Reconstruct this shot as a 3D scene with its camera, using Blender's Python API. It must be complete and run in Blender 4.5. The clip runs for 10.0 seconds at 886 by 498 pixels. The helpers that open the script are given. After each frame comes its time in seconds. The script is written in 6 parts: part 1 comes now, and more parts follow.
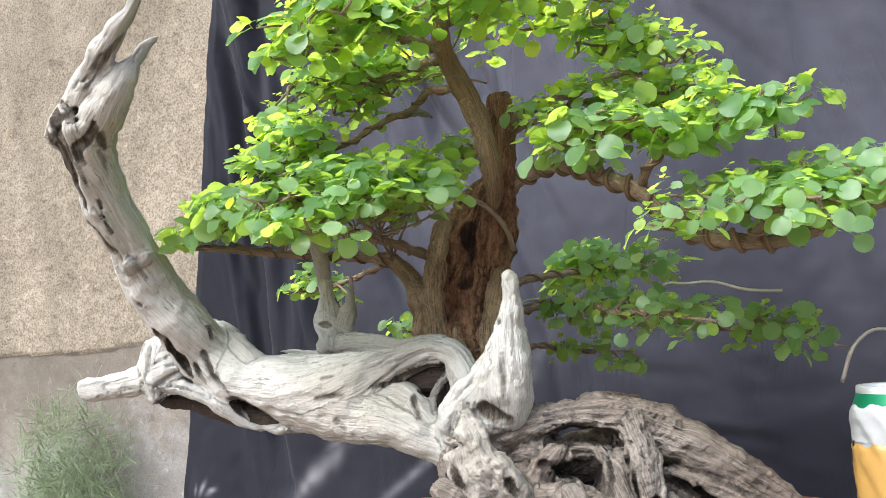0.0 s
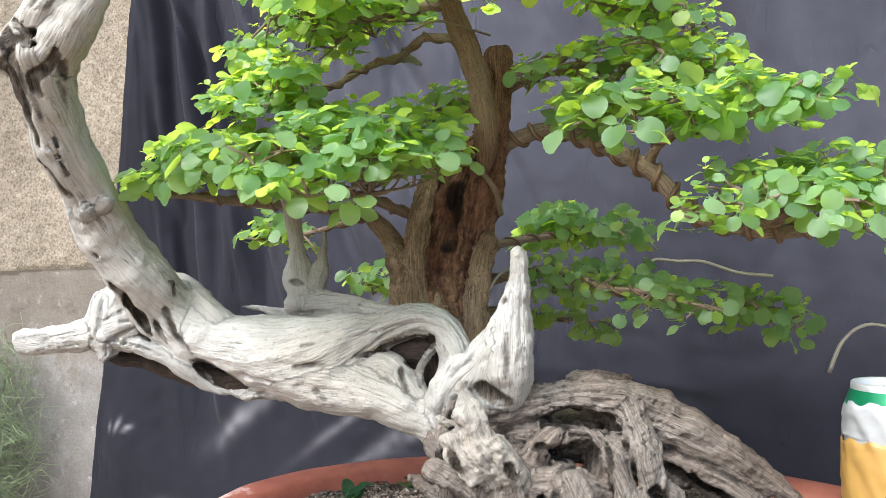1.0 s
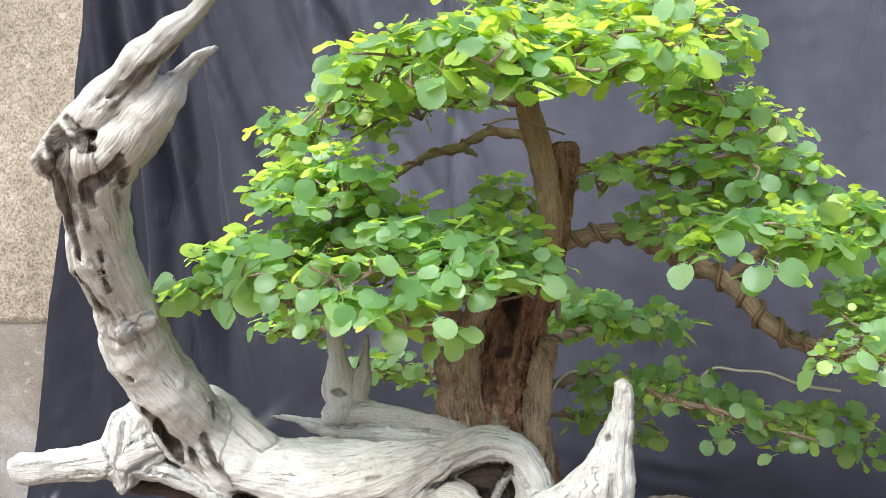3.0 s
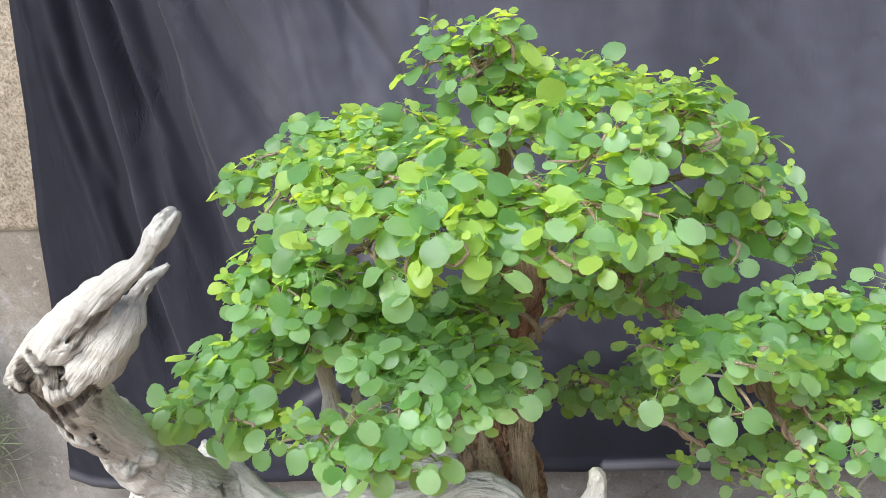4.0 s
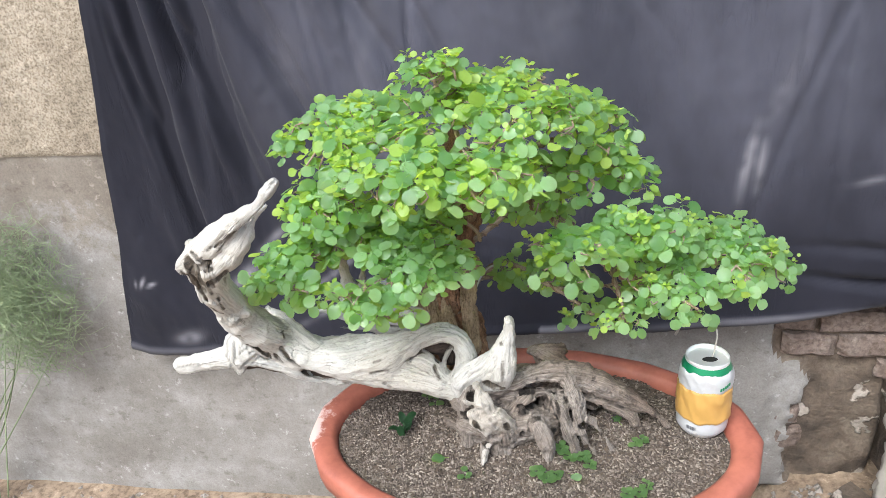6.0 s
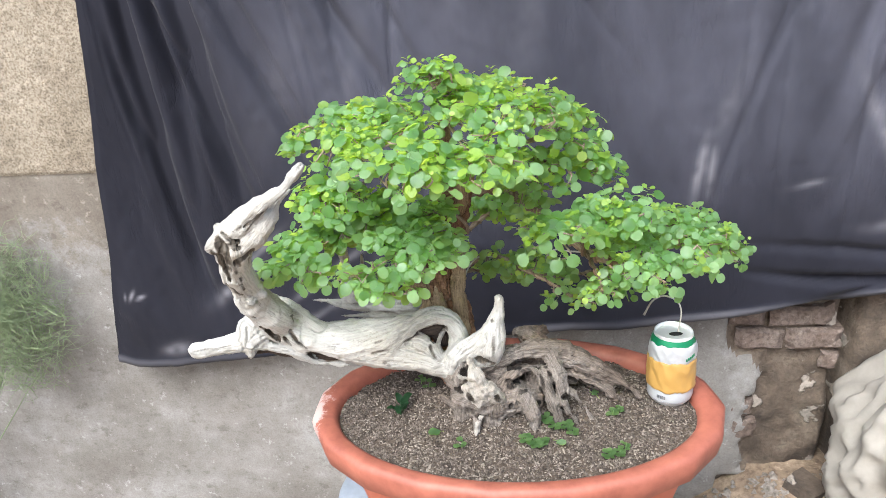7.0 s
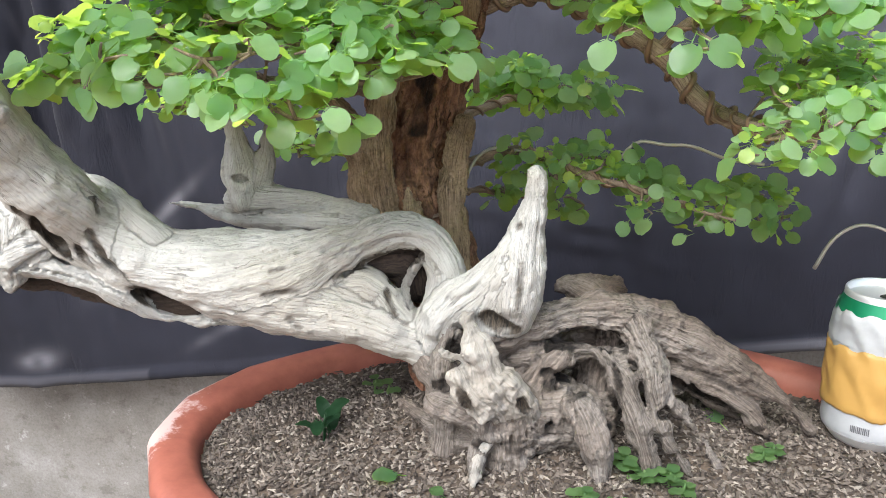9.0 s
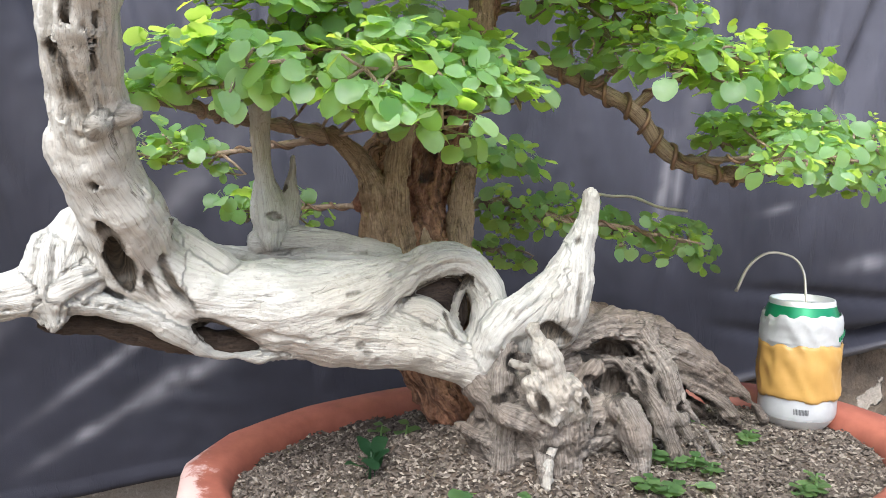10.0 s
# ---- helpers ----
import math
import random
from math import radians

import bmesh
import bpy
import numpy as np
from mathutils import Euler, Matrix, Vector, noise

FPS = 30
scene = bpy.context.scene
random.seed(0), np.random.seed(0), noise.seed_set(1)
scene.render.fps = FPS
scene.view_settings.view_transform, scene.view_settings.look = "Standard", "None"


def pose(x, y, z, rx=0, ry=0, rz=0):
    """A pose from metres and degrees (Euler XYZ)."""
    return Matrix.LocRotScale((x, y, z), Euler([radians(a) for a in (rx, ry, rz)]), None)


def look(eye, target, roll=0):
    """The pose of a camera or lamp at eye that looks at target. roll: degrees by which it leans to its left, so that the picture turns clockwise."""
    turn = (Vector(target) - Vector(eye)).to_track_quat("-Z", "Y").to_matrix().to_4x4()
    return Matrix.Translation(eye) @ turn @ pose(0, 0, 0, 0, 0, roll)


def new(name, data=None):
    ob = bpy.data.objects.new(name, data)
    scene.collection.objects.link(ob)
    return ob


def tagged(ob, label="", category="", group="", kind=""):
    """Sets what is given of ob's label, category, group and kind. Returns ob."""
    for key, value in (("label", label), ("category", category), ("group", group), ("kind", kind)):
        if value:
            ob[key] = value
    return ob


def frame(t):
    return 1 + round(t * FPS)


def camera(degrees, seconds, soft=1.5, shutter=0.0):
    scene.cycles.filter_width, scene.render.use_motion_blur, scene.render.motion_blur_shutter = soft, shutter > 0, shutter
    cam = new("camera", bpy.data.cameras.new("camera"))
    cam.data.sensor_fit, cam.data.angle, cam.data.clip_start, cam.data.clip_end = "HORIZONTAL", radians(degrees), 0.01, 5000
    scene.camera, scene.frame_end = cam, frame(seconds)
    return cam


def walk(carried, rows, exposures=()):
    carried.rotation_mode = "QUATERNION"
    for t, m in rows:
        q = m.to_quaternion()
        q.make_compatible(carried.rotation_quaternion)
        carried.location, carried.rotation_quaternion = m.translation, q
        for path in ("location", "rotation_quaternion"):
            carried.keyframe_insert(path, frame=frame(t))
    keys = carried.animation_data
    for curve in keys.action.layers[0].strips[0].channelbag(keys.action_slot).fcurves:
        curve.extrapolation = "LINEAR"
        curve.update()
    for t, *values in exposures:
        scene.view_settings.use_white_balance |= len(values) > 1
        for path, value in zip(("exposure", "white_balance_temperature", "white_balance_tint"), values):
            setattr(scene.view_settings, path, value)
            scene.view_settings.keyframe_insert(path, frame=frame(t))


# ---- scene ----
cam = camera(59.0, 10.0, soft=0.8)
# seconds, x, y, z, yaw to the left, pitch up, roll
PATH_ROWS = [
    (0.0, 0.2023, -0.4466, 0.8099, 26.49, 6.59, -5.08),
    (0.5, 0.1528, -0.4373, 0.8283, 22.71, 2.49, -3.72),
    (1.0, 0.1222, -0.4433, 0.8505, 19.21, 0.40, -2.15),
    (1.5, 0.0612, -0.4522, 0.8614, 14.68, 0.44, -0.97),
    (2.0, 0.0031, -0.4420, 0.8718, 11.09, 0.48, -1.33),
    (2.5, -0.0150, -0.4301, 0.8790, 11.28, 1.11, -1.06),
    (2.7, -0.0167, -0.4314, 0.8927, 11.24, 2.59, -0.74),
    (3.8, 0.0067, -0.3966, 1.1018, 11.95, -13.95, -4.08),
    (4.0, 0.0045, -0.3842, 1.1680, 12.13, -19.34, -4.93),
    (4.5, -0.0144, -0.3832, 1.2651, 11.45, -27.91, -5.09),
    (5.0, 0.0102, -0.4594, 1.2966, 9.52, -29.04, -4.98),
    (5.5, 0.0712, -0.5596, 1.3189, 10.87, -27.27, -5.14),
    (5.7, 0.0867, -0.6035, 1.3247, 11.57, -27.23, -5.22),
    (6.8, 0.0487, -0.8022, 1.3213, 8.70, -26.18, -4.98),
    (7.0, 0.0448, -0.8013, 1.3141, 7.31, -24.50, -4.44),
    (7.5, 0.0553, -0.6794, 1.2606, 6.78, -23.00, -4.06),
    (8.0, 0.0472, -0.5421, 1.1953, 7.71, -25.21, -2.33),
    (8.5, 0.0057, -0.4250, 1.0992, 7.88, -25.75, -1.18),
    (9.0, 0.0047, -0.3812, 0.9424, 7.79, -17.34, -1.57),
    (9.5, 0.0022, -0.4102, 0.8862, 7.16, -9.42, -1.42),
    (10.0, -0.2228, -0.4194, 0.8790, -14.22, -7.34, 0.45),
]


def gaze(x, y, z, yaw, pitch, roll):
    a, b = radians(yaw), radians(pitch)
    return look((x, y, z), (x - math.sin(a) * math.cos(b), y + math.cos(a) * math.cos(b), z + math.sin(b)), roll)


walk(cam, [(t, gaze(*row)) for t, *row in PATH_ROWS],
     [(0.0, 1.14), (1.5, 1.14), (2.5, 1.22), (4.0, 1.03), (5.0, 1.0), (5.7, 1.09), (6.8, 1.14), (7.5, 1.22), (8.0, 1.12), (8.5, 1.03), (9.0, 1.09), (10.0, 1.12)])

# ---------------------------------------------------------------- light
world = bpy.data.worlds.new("overcast_sky")
scene.world = world
world.use_nodes = True
wn = world.node_tree.nodes
wn.clear()
sky = wn.new("ShaderNodeTexSky")
sky.sky_type = "NISHITA"
sky.sun_disc = False
sky.sun_elevation, sky.sun_rotation = radians(53), radians(202)
sky.air_density, sky.dust_density, sky.ozone_density = 1.0, 4.0, 1.0
bg = wn.new("ShaderNodeBackground")
bg.inputs["Strength"].default_value = 0.16
wout = wn.new("ShaderNodeOutputWorld")
world.node_tree.links.new(sky.outputs[0], bg.inputs[0])
world.node_tree.links.new(bg.outputs[0], wout.inputs[0])
sun_data = bpy.data.lights.new("sun", "SUN")
sun_data.energy, sun_data.angle, sun_data.color = 2.45, radians(34), (0.85, 0.940, 1.0)
sun = new("sun", sun_data)
sun.matrix_world = look((-0.9, -2.25, 3.8), (0, 0, 0.6))


# ---------------------------------------------------------------- materials
def material(name, rough=0.8):
    m = bpy.data.materials.new(name)
    m.use_nodes = True
    b = m.node_tree.nodes["Principled BSDF"]
    b.inputs["Roughness"].default_value = rough
    return m, m.node_tree.nodes, m.node_tree.links, b


def ramp(nodes, stops):
    r = nodes.new("ShaderNodeValToRGB")
    while len(r.color_ramp.elements) < len(stops):
        r.color_ramp.elements.new(0.5)
    for e, (p, c) in zip(r.color_ramp.elements, stops):
        e.position, e.color = p, (*c, 1)
    return r


def noise_tex(nodes, links, vec, scale, detail=6.0, rough=0.6):
    n = nodes.new("ShaderNodeTexNoise")
    n.inputs["Scale"].default_value, n.inputs["Detail"].default_value, n.inputs["Roughness"].default_value = scale, detail, rough
    if vec is not None:
        links.new(vec, n.inputs["Vector"])
    return n


def mix(nodes, links, a, b, fac, mode="MIX"):
    m = nodes.new("ShaderNodeMix")
    m.data_type, m.blend_type = "RGBA", mode
    for sock, v in ((m.inputs[6], a), (m.inputs[7], b), (m.inputs[0], fac)):
        if isinstance(v, bpy.types.NodeSocket):
            links.new(v, sock)
        elif isinstance(v, (int, float)):
            sock.default_value = v
        else:
            sock.default_value = (*v, 1)
    return m.outputs[2]


def bump(nodes, links, bsdf, heights, distance=0.001, strength=0.6):
    last = None
    for h in heights:
        b = nodes.new("ShaderNodeBump")
        b.inputs["Strength"].default_value, b.inputs["Distance"].default_value = strength, distance
        links.new(h, b.inputs["Height"])
        if last is not None:
            links.new(last, b.inputs["Normal"])
        last = b.outputs[0]
    links.new(last, bsdf.inputs["Normal"])


def position(nodes):
    return nodes.new("ShaderNodeNewGeometry").outputs["Position"]


def mapping(nodes, links, vec, scale):
    m = nodes.new("ShaderNodeMapping")
    m.inputs["Scale"].default_value = scale
    links.new(vec, m.inputs["Vector"])
    return m.outputs[0]


def grain_attr(nodes):
    a = nodes.new("ShaderNodeAttribute")
    a.attribute_name = "grain"
    return a.outputs["Vector"]


def wood_material(name, pale, mid, dark, streak=0.5, rough=0.85, relief=0.0020, tint=(1, 1, 1), cracks=0.8, pitted=0.85, lines=0.0):
    """Weathered wood: fibres and checks run along the limb, stains and pits in patches."""
    m, n, l, b = material(name, rough)
    wob = noise_tex(n, l, position(n), 55.0, 3, 0.5)
    off = n.new("ShaderNodeVectorMath")
    off.operation = "MULTIPLY_ADD"
    off.inputs[1].default_value, off.inputs[2].default_value = (0.22, 0.22, 0.012), (-0.11, -0.11, -0.006)
    l.new(wob.outputs["Color"], off.inputs[0])
    add = n.new("ShaderNodeVectorMath")
    l.new(off.outputs[0], add.inputs[0])
    l.new(grain_attr(n), add.inputs[1])
    g = add.outputs[0]
    fibre = noise_tex(n, l, mapping(n, l, g, (8.0, 8.0, 34.0)), 1.0, 8, 0.7)
    check = noise_tex(n, l, mapping(n, l, g, (4.2, 4.2, 5.0)), 1.0, 3, 0.5)
    check2 = noise_tex(n, l, mapping(n, l, g, (8.0, 8.0, 9.0)), 1.0, 3, 0.5)
    broad = noise_tex(n, l, position(n), 6.5, 3, 0.5)
    patch = noise_tex(n, l, position(n), 19.0, 6, 0.65)
    stain = noise_tex(n, l, position(n), 48.0, 5, 0.6)
    pits = n.new("ShaderNodeTexVoronoi")
    pits.inputs["Scale"].default_value = 75.0
    l.new(position(n), pits.inputs["Vector"])
    speck = noise_tex(n, l, position(n), 300.0, 3, 0.5)
    c1 = ramp(n, [(0.34, dark), (0.45, mid), (0.58, pale)])
    l.new(fibre.outputs["Fac"], c1.inputs[0])
    c2 = ramp(n, [(0.36, mid), (0.54, pale)])
    l.new(patch.outputs["Fac"], c2.inputs[0])
    col = mix(n, l, c2.outputs[0], c1.outputs[0], streak)
    bt = ramp(n, [(0.42, (1, 1, 1)), (0.62, tint)])
    l.new(broad.outputs["Fac"], bt.inputs[0])
    col = mix(n, l, col, bt.outputs[0], 1.0, "MULTIPLY")
    heights = [fibre.outputs["Fac"], stain.outputs["Fac"], speck.outputs["Fac"]]
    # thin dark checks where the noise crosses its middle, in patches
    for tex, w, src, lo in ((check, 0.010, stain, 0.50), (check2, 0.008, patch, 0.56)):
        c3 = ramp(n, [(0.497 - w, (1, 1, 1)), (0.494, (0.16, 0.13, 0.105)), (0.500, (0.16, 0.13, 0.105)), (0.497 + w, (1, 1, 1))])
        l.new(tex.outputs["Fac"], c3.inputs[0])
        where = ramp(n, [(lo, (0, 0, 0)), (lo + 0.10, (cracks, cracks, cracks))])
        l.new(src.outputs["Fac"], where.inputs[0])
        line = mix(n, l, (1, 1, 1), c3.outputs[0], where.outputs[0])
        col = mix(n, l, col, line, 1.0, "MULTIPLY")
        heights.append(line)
    # small pits of rot, here and there
    c5 = ramp(n, [(0.10, (0.14, 0.11, 0.09)), (0.22, (1, 1, 1))])
    l.new(pits.outputs["Distance"], c5.inputs[0])
    some = ramp(n, [(0.63, (0, 0, 0)), (0.68, (1, 1, 1))])
    l.new(stain.outputs["Fac"], some.inputs[0])
    col = mix(n, l, col, mix(n, l, (1, 1, 1), c5.outputs[0], some.outputs[0]), pitted, "MULTIPLY")
    if lines:
        # fine grey fibres, closer together than the checks
        thread = noise_tex(n, l, mapping(n, l, g, (13.0, 13.0, 13.0)), 1.0, 4, 0.6)
        c6 = ramp(n, [(0.36, (0.50, 0.47, 0.43)), (0.46, (0.90, 0.89, 0.87)), (0.56, (1.05, 1.05, 1.05))])
        l.new(thread.outputs["Fac"], c6.inputs[0])
        col = mix(n, l, col, c6.outputs[0], lines, "MULTIPLY")
        heights.append(thread.outputs["Fac"])
    c4 = ramp(n, [(0.28, (0.42, 0.38, 0.33)), (0.40, (1, 1, 1))])
    l.new(speck.outputs["Fac"], c4.inputs[0])
    # dark rot colour, which also paints the shade inside hollows and root gaps
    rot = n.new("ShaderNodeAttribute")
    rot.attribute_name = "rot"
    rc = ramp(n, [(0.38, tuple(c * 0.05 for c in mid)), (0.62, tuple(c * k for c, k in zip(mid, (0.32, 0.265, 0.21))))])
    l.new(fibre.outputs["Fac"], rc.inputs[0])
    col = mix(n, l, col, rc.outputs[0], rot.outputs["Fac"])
    l.new(mix(n, l, col, c4.outputs[0], 0.40, "MULTIPLY"), b.inputs["Base Color"])
    bump(n, l, b, heights, relief, 0.8)
    return m


MAT_DEAD = wood_material("bleached_deadwood", (0.54, 0.535, 0.505), (0.445, 0.431, 0.397), (0.25, 0.220, 0.180), 0.26, 0.85, 0.0014, (0.84, 0.79, 0.72), 0.52, 0.35, 0.34)
MAT_ROOT = wood_material("weathered_root", (0.30, 0.264, 0.232), (0.098, 0.078, 0.063), (0.022, 0.015, 0.011), 0.5, 0.9, 0.0030, (0.58, 0.46, 0.38), 1.0)
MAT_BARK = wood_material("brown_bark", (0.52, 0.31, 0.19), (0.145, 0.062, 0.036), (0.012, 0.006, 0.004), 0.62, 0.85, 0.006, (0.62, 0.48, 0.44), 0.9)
MAT_SNAG = wood_material("pale_pitted_wood", (0.46, 0.43, 0.385), (0.29, 0.258, 0.218), (0.11, 0.09, 0.068), 0.3, 0.88, 0.0022, (0.7, 0.65, 0.6), 0.8)
MAT_VEIN = wood_material("tan_living_bark", (0.62, 0.475, 0.325), (0.36, 0.255, 0.16), (0.045, 0.028, 0.017), 0.6, 0.85, 0.005, (0.6, 0.52, 0.46), 0.9)
MAT_LEADER = wood_material("tan_smooth_bark", (0.48, 0.345, 0.225), (0.32, 0.212, 0.135), (0.11, 0.060, 0.037), 0.5, 0.85, 0.003, (0.75, 0.62, 0.52), 0.7, 0.3, 0.6)
MAT_BRANCH = wood_material("branch_bark", (0.42, 0.32, 0.235), (0.23, 0.16, 0.11), (0.045, 0.026, 0.017), 0.6)
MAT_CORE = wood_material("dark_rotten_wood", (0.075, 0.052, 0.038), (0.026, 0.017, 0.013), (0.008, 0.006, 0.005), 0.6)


def leaf_material(name, dark, light, back):
    m, n, l, b = material(name, 0.36)
    geo = n.new("ShaderNodeNewGeometry")
    info = n.new("ShaderNodeObjectInfo")
    add = n.new("ShaderNodeMath")
    add.operation = "ADD"
    l.new(geo.outputs["Random Per Island"], add.inputs[0])
    l.new(info.outputs["Random"], add.inputs[1])
    fr = n.new("ShaderNodeMath")
    fr.operation = "FRACT"
    l.new(add.outputs[0], fr.inputs[0])
    r = ramp(n, [(0.0, dark), (0.6, tuple((a + c) / 2 for a, c in zip(dark, light))), (1.0, light)])
    l.new(fr.outputs[0], r.inputs[0])
    vein = noise_tex(n, l, position(n), 260.0, 4, 0.6)
    mott = ramp(n, [(0.3, (0.80, 0.84, 0.78)), (0.65, (1.08, 1.05, 1.0))])
    l.new(vein.outputs["Fac"], mott.inputs[0])
    col = mix(n, l, r.outputs[0], mott.outputs[0], 0.6, "MULTIPLY")
    l.new(col, b.inputs["Base Color"])
    b.inputs["Specular IOR Level"].default_value = 0.55
    trans = n.new("ShaderNodeBsdfTranslucent")
    l.new(mix(n, l, col, back, 0.75), trans.inputs[0])
    ms = n.new("ShaderNodeMixShader")
    ms.inputs[0].default_value = 0.63
    out = n["Material Output"]
    l.new(b.outputs[0], ms.inputs[1])
    l.new(trans.outputs[0], ms.inputs[2])
    l.new(ms.outputs[0], out.inputs[0])
    bump(n, l, b, [vein.outputs["Fac"]], 0.0004, 0.3)
    return m


MAT_LEAF = leaf_material("mature_leaf", (0.075, 0.190, 0.090), (0.300, 0.475, 0.285), (0.68, 0.91, 0.10))
MAT_YOUNG = leaf_material("young_leaf", (0.20, 0.37, 0.080), (0.42, 0.57, 0.15), (0.76, 0.90, 0.07))


def plain(name, col, rough=0.6, metal=0.0, vary=0.25, scale=40.0, bump_d=0.0006):
    m, n, l, b = material(name, rough)
    b.inputs["Metallic"].default_value = metal
    t = noise_tex(n, l, position(n), scale, 6, 0.65)
    t2 = noise_tex(n, l, position(n), scale / 7, 4, 0.6)
    r = ramp(n, [(0.3, tuple(c * (1 - vary) for c in col)), (0.7, tuple(min(1, c * (1 + vary)) for c in col))])
    l.new(t.outputs["Fac"], r.inputs[0])
    r2 = ramp(n, [(0.3, tuple(c * (1 - vary) for c in col)), (0.7, tuple(min(1, c * (1 + vary)) for c in col))])
    l.new(t2.outputs["Fac"], r2.inputs[0])
    l.new(mix(n, l, r.outputs[0], r2.outputs[0], 0.5), b.inputs["Base Color"])
    if bump_d:
        bump(n, l, b, [t.outputs["Fac"]], bump_d, 0.5)
    return m


def cloth_material():
    m, n, l, b = material("black_cloth", 0.72)
    pos = position(n)
    big = noise_tex(n, l, mapping(n, l, pos, (5.0, 5.0, 2.2)), 1.0, 5, 0.6)
    fine = noise_tex(n, l, pos, 900.0, 2, 0.5)
    turn = n.new("ShaderNodeMapping")
    turn.inputs["Rotation"].default_value = (0.0, radians(24), 0.0)
    turn.inputs["Scale"].default_value = (42.0, 42.0, 9.0)
    l.new(pos, turn.inputs["Vector"])
    crinkle = noise_tex(n, l, turn.outputs[0], 1.0, 4, 0.55)
    sharp = ramp(n, [(0.44, (1, 1, 1)), (0.50, (0, 0, 0)), (0.56, (1, 1, 1))])
    l.new(crinkle.outputs["Fac"], sharp.inputs[0])
    spot = ramp(n, [(0.50, (1, 1, 1)), (0.62, (0, 0, 0))])
    l.new(noise_tex(n, l, pos, 7.0, 3, 0.5).outputs["Fac"], spot.inputs[0])
    crease_h = mix(n, l, sharp.outputs[0], (1, 1, 1), spot.outputs[0])
    fade = n.new("ShaderNodeAttribute")
    fade.attribute_name = "fade"
    r = ramp(n, [(0.3, (0.0085, 0.0089, 0.0140)), (0.7, (0.0165, 0.0170, 0.0255))])
    l.new(big.outputs["Fac"], r.inputs[0])
    # paler, bluer tone, mixed in by the vertex attribute
    worn = ramp(n, [(0.3, (0.040, 0.0415, 0.056)), (0.7, (0.084, 0.085, 0.110))])
    l.new(big.outputs["Fac"], worn.inputs[0])
    base = mix(n, l, r.outputs[0], worn.outputs[0], fade.outputs["Fac"])
    st = n.new("ShaderNodeAttribute")
    st.attribute_name = "stain"
    l.new(mix(n, l, base, (0.24, 0.235, 0.26), st.outputs["Fac"]), b.inputs["Base Color"])
    b.inputs["Specular IOR Level"].default_value = 0.16
    b.inputs["Sheen Weight"].default_value = 0.05
    b.inputs["Sheen Roughness"].default_value = 0.5
    bump(n, l, b, [fine.outputs["Fac"], big.outputs["Fac"]], 0.0004, 0.35)
    crease_b = n.new("ShaderNodeBump")
    crease_b.inputs["Strength"].default_value, crease_b.inputs["Distance"].default_value = 0.32, 0.0022
    l.new(crease_h, crease_b.inputs["Height"])
    l.new(b.inputs["Normal"].links[0].from_socket, crease_b.inputs["Normal"])
    l.new(crease_b.outputs[0], b.inputs["Normal"])
    return m


MAT_CLOTH = cloth_material()


def wall_material(name, cols, scale, grit, bump_d, coarse=0.75, bands=(6.0, 6.0, 1.6)):
    m, n, l, b = material(name, 0.9)
    pos = position(n)
    a = noise_tex(n, l, pos, scale, 9, 0.76)
    g = noise_tex(n, l, pos, grit, 4, 0.6)
    st = noise_tex(n, l, mapping(n, l, pos, bands), 1.0, 6, 0.6)
    r = ramp(n, [(0.28, cols[0]), (0.5, cols[1]), (0.72, cols[2])])
    l.new(a.outputs["Fac"], r.inputs[0])
    r2 = ramp(n, [(0.36, (0.50, 0.46, 0.42)), (0.56, (1.10, 1.10, 1.10))])
    l.new(g.outputs["Fac"], r2.inputs[0])
    r3 = ramp(n, [(0.38, (0.66, 0.645, 0.62)), (0.62, (1.06, 1.06, 1.07))])
    l.new(st.outputs["Fac"], r3.inputs[0])
    c = mix(n, l, r.outputs[0], r2.outputs[0], coarse, "MULTIPLY")
    fleck = ramp(n, [(0.60, (0, 0, 0)), (0.68, (0.6, 0.6, 0.6))])
    l.new(noise_tex(n, l, pos, 48.0, 7, 0.7).outputs["Fac"], fleck.inputs[0])
    c = mix(n, l, c, tuple(min(0.6, 1.35 * v) for v in cols[2]), fleck.outputs[0])
    scuff = ramp(n, [(0.36, (0.55, 0.52, 0.48)), (0.44, (1, 1, 1))])
    l.new(noise_tex(n, l, mapping(n, l, pos, (21.0, 21.0, 30.0)), 1.0, 8, 0.72).outputs["Fac"], scuff.inputs[0])
    c = mix(n, l, c, scuff.outputs[0], 0.55, "MULTIPLY")
    l.new(mix(n, l, c, r3.outputs[0], 0.8, "MULTIPLY"), b.inputs["Base Color"])
    bump(n, l, b, [g.outputs["Fac"], a.outputs["Fac"]], bump_d, 0.8)
    return m


MAT_CONCRETE = wall_material("grey_cement_render", [(0.160, 0.146, 0.131), (0.225, 0.214, 0.200), (0.325, 0.322, 0.315)], 7.0, 260.0, 0.0014, 0.26, (2.2, 2.2, 5.0))
MAT_ROUGH = wall_material("pebbly_lime_render", [(0.19, 0.155, 0.116), (0.26, 0.222, 0.168), (0.34, 0.295, 0.232)], 14.0, 240.0, 0.0026, 0.9)


